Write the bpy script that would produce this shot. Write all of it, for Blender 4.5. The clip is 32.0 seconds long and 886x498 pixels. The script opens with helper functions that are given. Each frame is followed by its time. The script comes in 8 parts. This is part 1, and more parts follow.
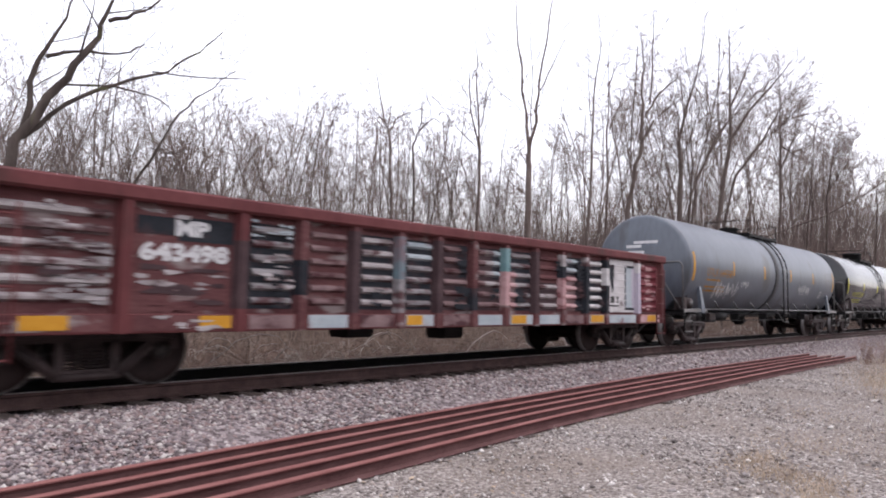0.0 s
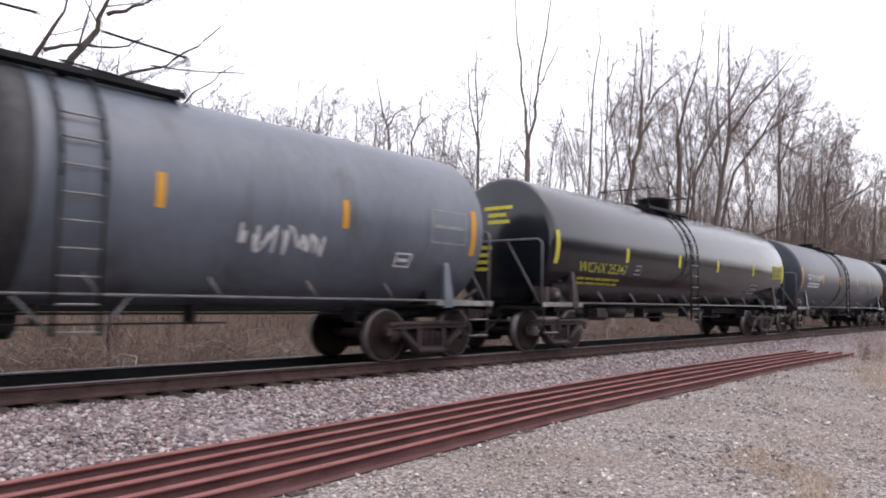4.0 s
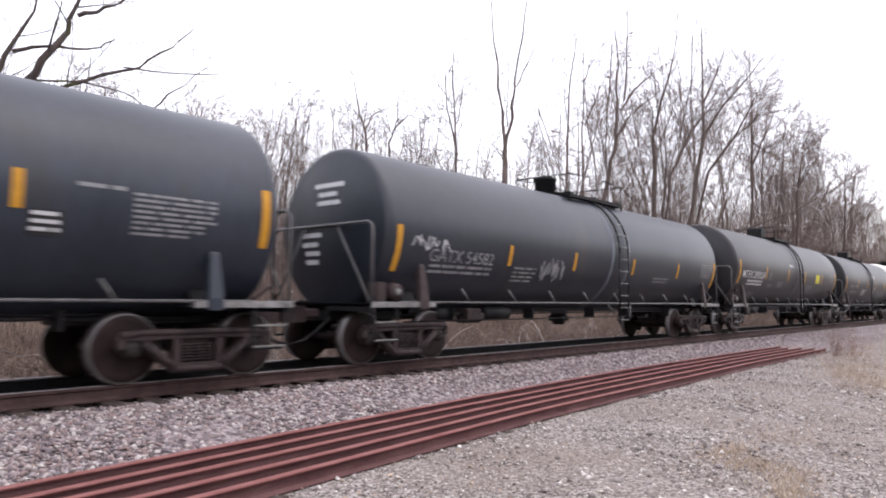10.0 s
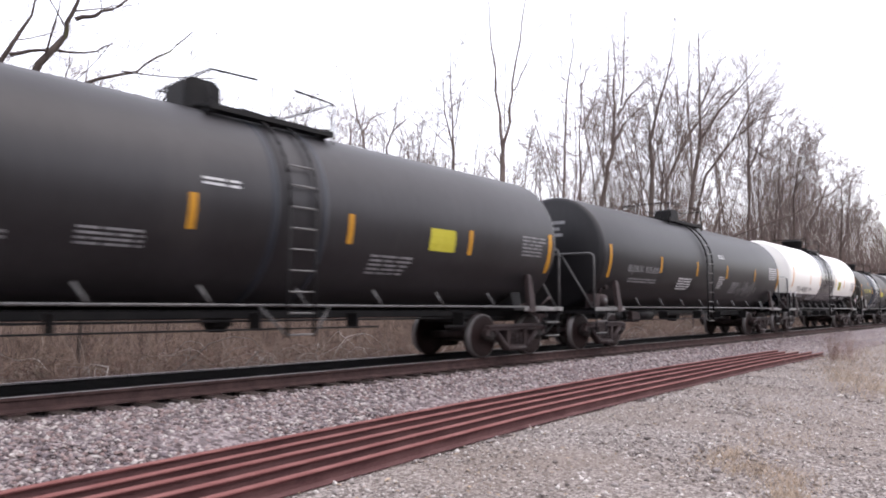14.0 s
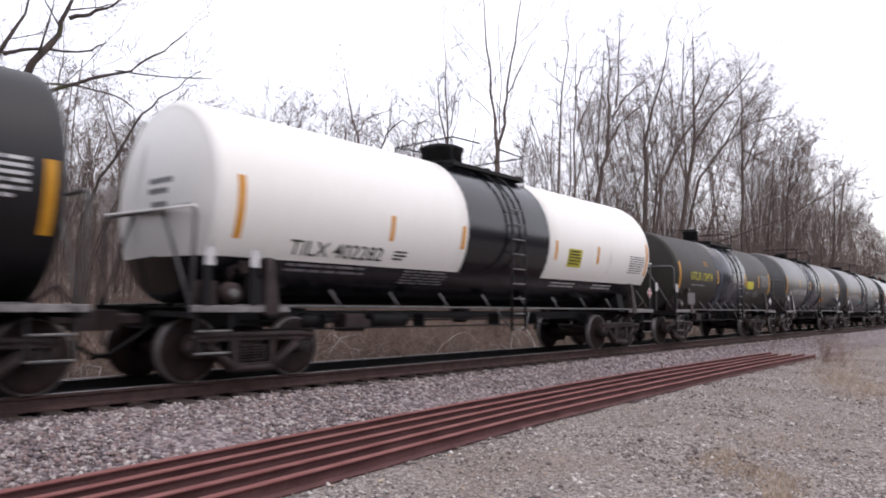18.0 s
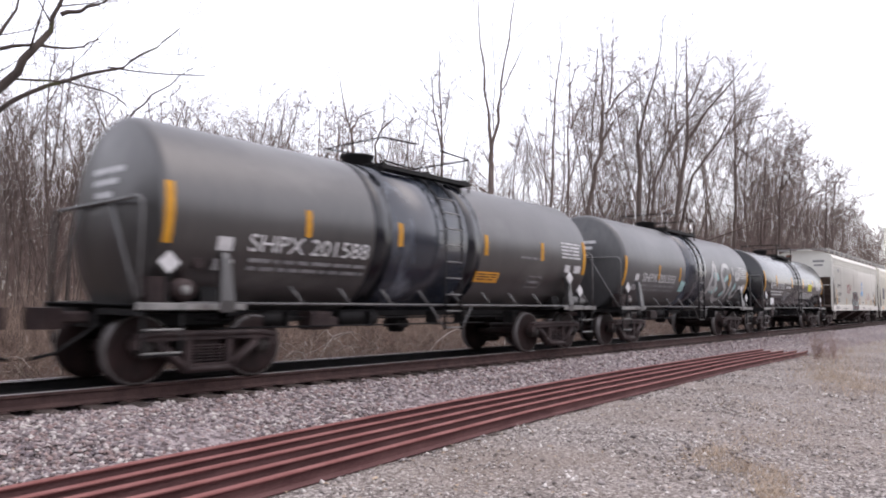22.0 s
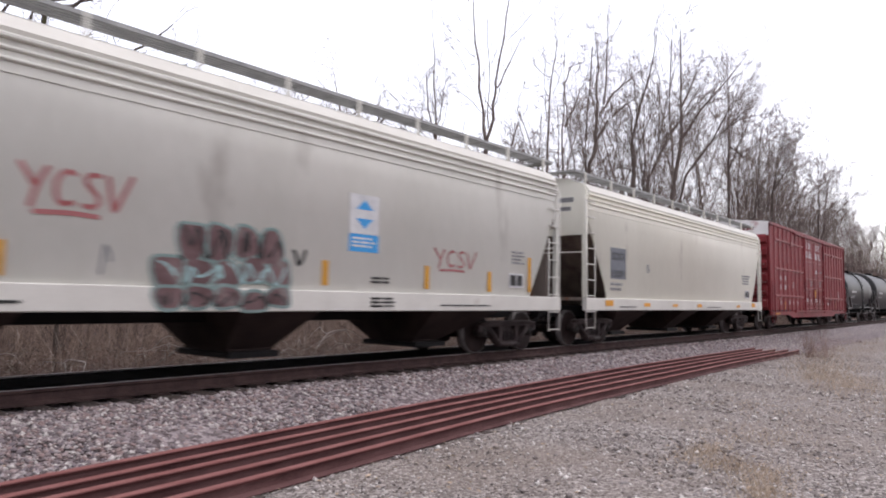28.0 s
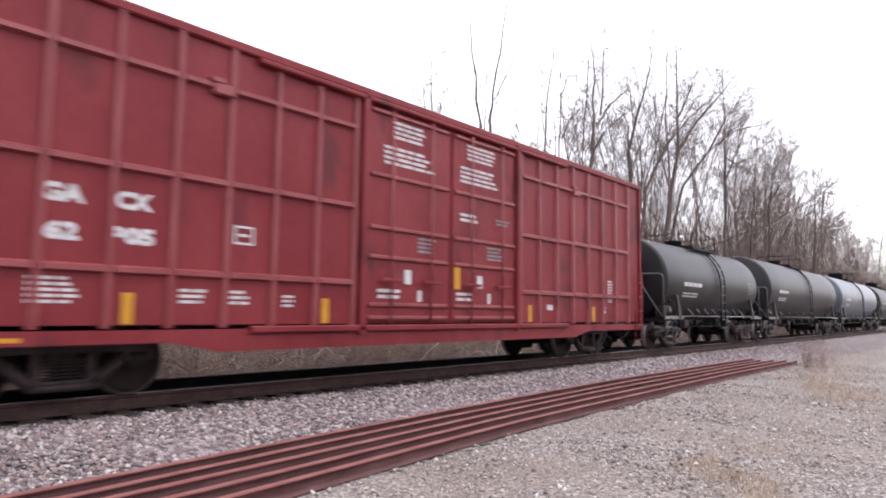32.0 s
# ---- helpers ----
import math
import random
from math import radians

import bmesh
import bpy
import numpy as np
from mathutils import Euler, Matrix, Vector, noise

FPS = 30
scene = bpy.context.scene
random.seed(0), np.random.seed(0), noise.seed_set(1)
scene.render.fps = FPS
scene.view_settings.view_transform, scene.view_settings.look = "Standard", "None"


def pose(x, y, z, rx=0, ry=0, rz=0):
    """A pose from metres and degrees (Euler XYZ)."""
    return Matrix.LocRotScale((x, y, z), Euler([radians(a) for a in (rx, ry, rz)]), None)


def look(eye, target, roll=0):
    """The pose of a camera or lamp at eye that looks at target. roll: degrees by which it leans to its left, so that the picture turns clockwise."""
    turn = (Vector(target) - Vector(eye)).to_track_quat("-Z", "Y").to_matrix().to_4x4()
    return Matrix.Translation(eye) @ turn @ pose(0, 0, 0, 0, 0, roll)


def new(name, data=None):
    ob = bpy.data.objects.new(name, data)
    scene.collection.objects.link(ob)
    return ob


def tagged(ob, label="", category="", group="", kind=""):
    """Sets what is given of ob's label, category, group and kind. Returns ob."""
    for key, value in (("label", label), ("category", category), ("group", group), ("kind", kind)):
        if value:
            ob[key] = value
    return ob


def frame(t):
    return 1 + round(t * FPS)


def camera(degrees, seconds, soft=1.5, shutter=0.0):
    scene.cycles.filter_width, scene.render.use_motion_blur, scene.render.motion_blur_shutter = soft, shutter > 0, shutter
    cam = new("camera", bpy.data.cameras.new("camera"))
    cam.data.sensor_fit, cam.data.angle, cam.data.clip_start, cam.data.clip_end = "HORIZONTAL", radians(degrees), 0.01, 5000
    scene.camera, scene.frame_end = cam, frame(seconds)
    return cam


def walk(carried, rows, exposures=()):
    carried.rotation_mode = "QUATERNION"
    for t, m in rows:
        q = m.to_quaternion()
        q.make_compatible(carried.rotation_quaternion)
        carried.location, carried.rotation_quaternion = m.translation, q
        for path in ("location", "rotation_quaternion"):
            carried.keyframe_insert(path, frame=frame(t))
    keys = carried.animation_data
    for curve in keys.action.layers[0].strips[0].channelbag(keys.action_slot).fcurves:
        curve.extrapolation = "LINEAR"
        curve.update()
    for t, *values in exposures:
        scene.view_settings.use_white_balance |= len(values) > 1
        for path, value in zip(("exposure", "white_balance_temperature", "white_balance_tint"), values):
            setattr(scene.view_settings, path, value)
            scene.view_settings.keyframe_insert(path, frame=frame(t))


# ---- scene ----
# The clip: a freight train rolls past a camera that stands beside the line and turns a little.
# x runs along the track, y away from the camera, z up; z = 0 is the top of the rails.
EYE = Vector((0, 0, 1.135))
RAIL_Y = 8.97            # the nearer rail
YC = RAIL_Y + 0.7525     # middle of the track

cam = camera(66.3, 32.0, soft=1.9, shutter=0.45)
# seconds, heading from the track's direction, tilt, lean (degrees)
PATH = [
    (0, 43.55, 4.50, 1.10), (0.5, 43.54, 4.38, 1.01), (1, 43.55, 4.26, 0.93), (1.5, 43.62, 4.15, 0.96),
    (2, 43.66, 4.08, 0.97), (2.5, 43.67, 4.08, 0.96), (3, 43.67, 4.08, 1.05), (3.5, 43.63, 4.08, 1.26),
    (5.5, 42.29, 4.23, 1.01), (6, 42.04, 4.27, 1.14), (6.5, 41.93, 4.30, 0.91), (7, 41.85, 4.36, 0.77),
    (7.5, 41.78, 4.37, 0.81), (8, 41.72, 4.33, 0.80), (8.5, 41.69, 4.28, 0.75), (9, 41.67, 4.24, 0.68),
    (9.5, 41.63, 4.21, 0.65), (10, 41.60, 4.25, 0.60), (10.5, 41.57, 4.32, 0.53), (11, 41.52, 4.36, 0.53),
    (11.5, 41.48, 4.39, 0.60), (12, 41.48, 4.42, 0.64), (12.5, 41.48, 4.46, 0.62), (13, 41.48, 4.52, 0.60),
    (13.5, 41.46, 4.56, 0.56), (14, 41.40, 4.58, 0.60), (14.5, 41.31, 4.59, 0.63), (16.5, 41.10, 4.52, 0.53),
    (17, 41.03, 4.55, 0.67), (17.5, 40.98, 4.61, 0.80), (18, 40.93, 4.69, 0.78), (18.5, 40.87, 4.76, 0.81),
    (19, 40.76, 4.82, 0.78), (19.5, 40.66, 4.82, 0.71), (20, 40.58, 4.77, 0.73), (20.5, 40.52, 4.69, 0.71),
    (21, 40.50, 4.60, 0.71), (21.5, 40.46, 4.53, 0.71), (22, 40.41, 4.48, 0.72), (22.5, 40.37, 4.43, 0.76),
    (23, 40.33, 4.38, 0.76), (23.5, 40.32, 4.34, 0.75), (24, 40.30, 4.28, 0.81), (24.5, 40.25, 4.21, 0.84),
    (25, 40.21, 4.18, 0.78), (25.5, 40.17, 4.15, 0.76), (27.5, 39.96, 4.26, 0.85), (28, 39.90, 4.30, 0.93),
    (28.5, 39.85, 4.35, 0.95), (29, 39.82, 4.42, 0.94), (29.5, 39.77, 4.50, 0.93), (30, 39.73, 4.61, 0.96),
    (30.5, 39.71, 4.75, 1.06), (31, 39.70, 4.91, 1.07), (31.5, 39.67, 5.08, 0.92), (32, 39.71, 5.26, 0.77),
]


def aim(yaw, tilt, lean):
    a, b = radians(yaw), radians(tilt)
    return look(EYE, EYE + Vector((math.cos(b) * math.cos(a), math.cos(b) * math.sin(a), math.sin(b))) * 10, lean)


EXPOSURE = [(t, e, 6650, 18) for t, e in ((0, 0.24), (3.5, 0.28), (6, 0.45), (14, 0.45), (16.5, 0.6), (17, 0.5), (18, -0.05), (19, -0.4), (20, -0.3), (21, 0.22), (22, 0.28), (24, 0.28), (28, 0.02), (29.5, -0.03), (31, 0.02), (31.5, 0.25), (32, 0.58))]
walk(cam, [(t, aim(a, b, c)) for t, a, b, c in PATH], EXPOSURE)

# ---- light: a bright overcast sky ----
world = bpy.data.worlds.new("sky")
scene.world = world
world.use_nodes = True
wn = world.node_tree.nodes
wl = world.node_tree.links
sky = wn.new("ShaderNodeTexSky")
sky.sky_type = 'NISHITA'
sky.sun_disc = False
sky.sun_elevation, sky.sun_rotation = radians(66), radians(150)
sky.air_density, sky.dust_density, sky.ozone_density = 1.0, 1.5, 1.0
veil = wn.new("ShaderNodeHueSaturation")
veil.inputs["Saturation"].default_value, veil.inputs["Value"].default_value = 0.5, 1.0
wl.new(sky.outputs[0], veil.inputs["Color"])
cloud = wn.new("ShaderNodeGamma")
cloud.inputs["Gamma"].default_value = 0.5
wl.new(veil.outputs[0], cloud.inputs["Color"])
wl.new(cloud.outputs[0], wn["Background"].inputs[0])
wn["Background"].inputs[1].default_value = 0.76
sun = new("sun", bpy.data.lights.new("sun", 'SUN'))
sun.data.energy, sun.data.angle, sun.data.color = 0.3, radians(45), (1.0, 0.97, 0.94)
sun.matrix_world = look((0, 0, 0), (-0.20, 0.35, -0.91))


# ---- mesh building ----
class Mesh:
    """Collects corners and faces of one part."""

    def __init__(self):
        self.v, self.f, self.s, self.m = [], [], [], []

    def face(self, idx, smooth=False, slot=0):
        self.f.append(idx), self.s.append(smooth), self.m.append(slot)

    def box(self, x0, x1, y0, y1, z0, z1, bev=0.0, slot=0):
        if bev <= 0:
            b = len(self.v)
            self.v += [(x, y, z) for x in (x0, x1) for y in (y0, y1) for z in (z0, z1)]
            for q in ((0, 1, 3, 2), (4, 6, 7, 5), (0, 4, 5, 1), (2, 3, 7, 6), (0, 2, 6, 4), (1, 5, 7, 3)):
                self.face([b + i for i in q], False, slot)
            return self
        # chamfered along the longest axis
        d = (x1 - x0, y1 - y0, z1 - z0)
        k = d.index(max(d))
        lo, hi = (x0, y0, z0), (x1, y1, z1)
        i, j = [a for a in range(3) if a != k]
        bev = min(bev, d[i] / 2.1, d[j] / 2.1)
        ring = [(lo[i] + bev, lo[j]), (hi[i] - bev, lo[j]), (hi[i], lo[j] + bev), (hi[i], hi[j] - bev),
                (hi[i] - bev, hi[j]), (lo[i] + bev, hi[j]), (lo[i], hi[j] - bev), (lo[i], lo[j] + bev)]
        b = len(self.v)
        for e in (lo[k], hi[k]):
            for p, q in ring:
                c = [0, 0, 0]
                c[k], c[i], c[j] = e, p, q
                self.v.append(tuple(c))
        flip = (k == 1)
        for n in range(8):
            q = [b + n, b + (n + 1) % 8, b + 8 + (n + 1) % 8, b + 8 + n]
            self.face(q[::-1] if flip else q, False, slot)
        a, z = [b + n for n in range(8)], [b + 8 + n for n in range(8)]
        self.face(a if flip else a[::-1], False, slot), self.face(z[::-1] if flip else z, False, slot)
        return self

    def tube(self, pts, r, n=6, r1=None, caps=True, slot=0, smooth=True):
        pts = [Vector(p) for p in pts]
        b = len(self.v)
        last = len(pts) - 1
        side = None
        for i, p in enumerate(pts):
            d = (pts[min(i + 1, last)] - pts[max(i - 1, 0)])
            d = d.normalized() if d.length > 1e-9 else Vector((1, 0, 0))
            if side is None:
                side = d.orthogonal().normalized()
            side = (side - d * side.dot(d))
            side = side.normalized() if side.length > 1e-6 else d.orthogonal().normalized()
            up = d.cross(side)
            rr = r if r1 is None else r + (r1 - r) * i / max(last, 1)
            for k in range(n):
                a = 2 * math.pi * k / n
                self.v.append(tuple(p + (side * math.cos(a) + up * math.sin(a)) * rr))
        for i in range(last):
            for k in range(n):
                q = b + i * n
                self.face([q + k, q + (k + 1) % n, q + n + (k + 1) % n, q + n + k], smooth, slot)
        if caps:
            self.face([b + k for k in range(n)][::-1], False, slot)
            self.face([b + last * n + k for k in range(n)], False, slot)
        return self

    def lathe(self, axis, profile, c=(0, 0, 0), n=24, a0=0.0, a1=None, slot=0, smooth=True):
        """profile: (along the axis, radius). a0, a1: part of a turn, in radians (angle 0 points to -y or +x, pi/2 up)."""
        whole = a1 is None
        m = n if whole else n + 1
        b = len(self.v)
        for h, r in profile:
            for k in range(m):
                a = a0 + ((2 * math.pi) if whole else (a1 - a0)) * k / n
                p, q = r * math.cos(a), r * math.sin(a)
                if axis == 'x':
                    w = (c[0] + h, c[1] - p, c[2] + q)
                elif axis == 'y':
                    w = (c[0] + p, c[1] + h, c[2] + q)
                else:
                    w = (c[0] + p, c[1] + q, c[2] + h)
                self.v.append(w)
        for i in range(len(profile) - 1):
            for k in range(n):
                k2 = (k + 1) % m
                q = [b + i * m + k, b + i * m + k2, b + (i + 1) * m + k2, b + (i + 1) * m + k]
                self.face(q[::-1] if axis == 'y' else q, smooth, slot)
        if whole:
            for i, fl in ((0, True), (len(profile) - 1, False)):
                if profile[i][1] > 1e-4:
                    q = [b + i * m + k for k in range(n)]
                    self.face(q[::-1] if fl != (axis == 'y') else q, False, slot)
        return self

    def prism(self, poly, axis, lo, hi, slot=0):
        """A flat outline, (x,z) for axis 'y', (y,z) for 'x', (x,y) for 'z', drawn out from lo to hi."""
        b, n = len(self.v), len(poly)
        for e in (lo, hi):
            for p, q in poly:
                self.v.append({'x': (e, p, q), 'y': (p, e, q), 'z': (p, q, e)}[axis])
        area = sum(poly[i][0] * poly[(i + 1) % n][1] - poly[(i + 1) % n][0] * poly[i][1] for i in range(n))
        flip = (area > 0) == (axis == 'y')
        for i in range(n):
            q = [b + i, b + (i + 1) % n, b + n + (i + 1) % n, b + n + i]
            self.face(q[::-1] if flip else q, False, slot)
        a, z = [b + i for i in range(n)], [b + n + i for i in range(n)]
        self.face(a if flip else a[::-1], False, slot), self.face(z[::-1] if flip else z, False, slot)
        return self

    def data(self, name, mats):
        me = bpy.data.meshes.new(name)
        me.from_pydata(self.v, [], self.f)
        me.polygons.foreach_set("use_smooth", self.s)
        for m in mats:
            me.materials.append(m)
        if len(mats) > 1:
            me.polygons.foreach_set("material_index", self.m)
        me.update()
        return me


def part(name, mesh, mat, parent=None, label="", at=None):
    """Links a Mesh (or mesh data) as one object under a thing or a part."""
    mats = mat if isinstance(mat, (list, tuple)) else [mat]
    data = mesh.data(name, mats) if isinstance(mesh, Mesh) else mesh
    ob = new(name, data)
    if parent is not None:
        ob.parent = parent
    if at is not None:
        ob.matrix_basis = at
    if label:
        ob["label"] = label
    return ob


def raw_mesh(name, verts, tris, mat, smooth=False):
    """One big mesh from numpy arrays of triangles (or quads)."""
    me = bpy.data.meshes.new(name)
    k = tris.shape[1]
    me.vertices.add(len(verts))
    me.vertices.foreach_set("co", np.asarray(verts, np.float32).ravel())
    me.loops.add(tris.size)
    me.loops.foreach_set("vertex_index", tris.astype(np.int32).ravel())
    me.polygons.add(len(tris))
    me.polygons.foreach_set("loop_start", np.arange(0, tris.size, k, dtype=np.int32))
    me.polygons.foreach_set("loop_total", np.full(len(tris), k, np.int32))
    if smooth:
        me.polygons.foreach_set("use_smooth", np.ones(len(tris), bool))
    me.materials.append(mat)
    me.update(calc_edges=True)
    return me


# ---- materials ----
def nodes_of(name):
    m = bpy.data.materials.new(name)
    m.use_nodes = True
    nt = m.node_tree
    return m, nt, nt.nodes["Principled BSDF"]


def surface(name, base, alt, rough=0.7, metal=0.0, scale=3.0, fine=40.0, bump=0.15, stretch=(1, 1, 1), spots=None,
            spot_at=0.62, spot_scale=1.5, per_object=0.0, island=0.0, spot_stretch=None, spec=None, depth=0.02):
    """Two colours mixed by coarse and fine noise, a third in worn or stained spots, fine relief."""
    m, nt, bs = nodes_of(name)
    N, L = nt.nodes, nt.links
    tc = N.new("ShaderNodeTexCoord")
    mp = N.new("ShaderNodeMapping")
    mp.inputs["Scale"].default_value = stretch
    L.new(tc.outputs["Object"], mp.inputs[0])
    n1, n2 = N.new("ShaderNodeTexNoise"), N.new("ShaderNodeTexNoise")
    n1.inputs["Scale"].default_value, n1.inputs["Detail"].default_value = scale, 6
    n2.inputs["Scale"].default_value, n2.inputs["Detail"].default_value = fine, 4
    L.new(mp.outputs[0], n1.inputs[0]), L.new(mp.outputs[0], n2.inputs[0])
    add = N.new("ShaderNodeMath")
    add.operation = 'MULTIPLY_ADD'
    add.inputs[1].default_value = 0.45
    L.new(n2.outputs[0], add.inputs[0]), L.new(n1.outputs[0], add.inputs[2])
    rp = N.new("ShaderNodeValToRGB")
    rp.color_ramp.elements[0].position, rp.color_ramp.elements[1].position = 0.48, 0.95
    rp.color_ramp.elements[0].color, rp.color_ramp.elements[1].color = (*base, 1), (*alt, 1)
    L.new(add.outputs[0], rp.inputs[0])
    col = rp.outputs[0]
    if spots:
        n3, mp2 = N.new("ShaderNodeTexNoise"), N.new("ShaderNodeMapping")
        mp2.inputs["Scale"].default_value = spot_stretch or stretch
        L.new(tc.outputs["Object"], mp2.inputs[0])
        n3.inputs["Scale"].default_value, n3.inputs["Detail"].default_value = spot_scale, 8
        L.new(mp2.outputs[0], n3.inputs[0])
        r3 = N.new("ShaderNodeValToRGB")
        r3.color_ramp.elements[0].position, r3.color_ramp.elements[1].position = spot_at, min(spot_at + 0.12, 1)
        L.new(n3.outputs[0], r3.inputs[0])
        mx = N.new("ShaderNodeMix")
        mx.data_type = 'RGBA'
        L.new(r3.outputs[0], mx.inputs["Factor"]), L.new(col, mx.inputs[6])
        mx.inputs[7].default_value = (*spots, 1)
        col = mx.outputs[2]
    if per_object or island:
        hs = N.new("ShaderNodeHueSaturation")
        mr = N.new("ShaderNodeMapRange")
        v = per_object or island
        mr.inputs["To Min"].default_value, mr.inputs["To Max"].default_value = 1 - v, 1 + v
        if per_object:
            L.new(N.new("ShaderNodeObjectInfo").outputs["Random"], mr.inputs[0])
        else:
            L.new(N.new("ShaderNodeNewGeometry").outputs["Random Per Island"], mr.inputs[0])
        L.new(mr.outputs[0], hs.inputs["Value"]), L.new(col, hs.inputs["Color"])
        col = hs.outputs[0]
    L.new(col, bs.inputs["Base Color"])
    bs.inputs["Roughness"].default_value, bs.inputs["Metallic"].default_value = rough, metal
    bs.inputs["Specular IOR Level"].default_value = spec if spec is not None else (0.5 if rough < 0.5 or metal > 0.5 else 0.2)
    if bump:
        bp = N.new("ShaderNodeBump")
        bp.inputs["Strength"].default_value, bp.inputs["Distance"].default_value = bump, depth
        L.new(add.outputs[0], bp.inputs["Height"]), L.new(bp.outputs[0], bs.inputs["Normal"])
    return m


def plain(name, col, rough=0.6, metal=0.0):
    return surface(name, col, tuple(c * 0.8 for c in col), rough, metal, 4.0, 30.0, 0.05)


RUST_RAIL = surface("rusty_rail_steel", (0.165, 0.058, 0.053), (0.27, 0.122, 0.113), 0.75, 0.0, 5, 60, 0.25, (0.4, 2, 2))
RUST_SHADE = surface("shade_dark_rail_steel", (0.042, 0.013, 0.013), (0.09, 0.031, 0.03), 0.85, 0.0, 4, 50, 0.25, (0.4, 2, 2), spec=0.2)
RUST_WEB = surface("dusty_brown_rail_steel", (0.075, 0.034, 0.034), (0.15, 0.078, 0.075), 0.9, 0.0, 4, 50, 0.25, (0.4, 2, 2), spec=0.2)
RAIL_SIDE = surface("brown_rail_steel", (0.036, 0.021, 0.02), (0.078, 0.047, 0.043), 0.8, 0.0, 5, 60, 0.2)
RAIL_TOP = surface("polished_rail_head", (0.55, 0.54, 0.53), (0.62, 0.6, 0.6), 0.5, 1.0, 2, 80, 0.02, (0.2, 3, 1))
TIE = surface("weathered_tie_wood", (0.035, 0.026, 0.023), (0.10, 0.08, 0.072), 0.9, 0, 4, 50, 0.5, (3, 0.6, 3), per_object=0.25)
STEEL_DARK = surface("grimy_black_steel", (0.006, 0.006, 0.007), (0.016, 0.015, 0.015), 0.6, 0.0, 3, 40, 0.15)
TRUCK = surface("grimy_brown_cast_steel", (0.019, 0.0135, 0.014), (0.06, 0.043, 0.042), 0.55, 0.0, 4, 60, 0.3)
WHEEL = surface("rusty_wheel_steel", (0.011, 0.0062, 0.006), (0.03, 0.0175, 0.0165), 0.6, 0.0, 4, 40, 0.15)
WORN = surface("worn_pale_edge_paint", (0.09, 0.09, 0.088), (0.27, 0.266, 0.258), 0.5, 0.0, 5, 50, 0.1, spots=(0.07, 0.055, 0.05), spot_at=0.6, spot_scale=3.0)
TREAD = surface("worn_tread_steel", (0.09, 0.083, 0.082), (0.17, 0.16, 0.157), 0.45, 0.5, 4, 60, 0.05)
YELLOW = surface("faded_reflective_yellow", (0.46, 0.215, 0.018), (0.57, 0.29, 0.035), 0.5, 0, 6, 40, 0.05, spots=(0.35, 0.2, 0.05), spot_at=0.68)
LIME = surface("lime_lettering_paint", (0.44, 0.40, 0.035), (0.54, 0.49, 0.06), 0.6, 0, 6, 40, 0.05)
WHITE_INK = surface("white_stencil_paint", (0.45, 0.45, 0.46), (0.6, 0.6, 0.6), 0.6, 0, 6, 40, 0.03)
GREY_INK = surface("faded_stencil_paint", (0.15, 0.15, 0.155), (0.28, 0.28, 0.285), 0.6, 0, 6, 40, 0.03)
BARK = surface("grey_brown_bark", (0.085, 0.063, 0.056), (0.17, 0.136, 0.12), 0.9, 0, 3, 25, 0.5, (2, 2, 0.5), per_object=0.25)
BARK_MOSS = surface("dark_bark_with_moss", (0.05, 0.04, 0.036), (0.10, 0.08, 0.07), 0.9, 0, 3, 25, 0.5, (2, 2, 0.5), spots=(0.09, 0.10, 0.035), spot_at=0.58, spot_scale=1.2)
TWIG = surface("grey_brown_twig", (0.15, 0.118, 0.108), (0.26, 0.213, 0.195), 0.9, 0, 1, 9, 0.0, per_object=0.2)
DRY = surface("dry_brush_stem", (0.05, 0.035, 0.028), (0.30, 0.22, 0.175), 0.9, 0, 1.6, 9, 0.0, island=0.5)
GRASS = surface("dead_straw_grass", (0.33, 0.25, 0.185), (0.5, 0.4, 0.3), 0.9, 0, 0.8, 9, 0.0, island=0.25)
THICKET = surface("bare_sapling_bark", (0.09, 0.064, 0.056), (0.19, 0.14, 0.122), 0.9, 0, 0.2, 5, 0.0, island=0.35)
PALE = surface("bleached_weed_stem", (0.2, 0.165, 0.14), (0.36, 0.31, 0.27), 0.9, 0, 0.6, 9, 0.0, island=0.4)
BRAMBLE = surface("reddish_bramble_stem", (0.07, 0.04, 0.033), (0.26, 0.165, 0.135), 0.9, 0, 1.3, 9, 0.0, island=0.4)
BONE = surface("bleached_dead_wood", (0.34, 0.31, 0.285), (0.55, 0.52, 0.48), 0.9, 0, 2, 15, 0.1, island=0.3)
LEAF = surface("dry_brown_leaf", (0.16, 0.10, 0.06), (0.42, 0.33, 0.24), 0.8, 0, 2, 20, 0.0, island=0.5)
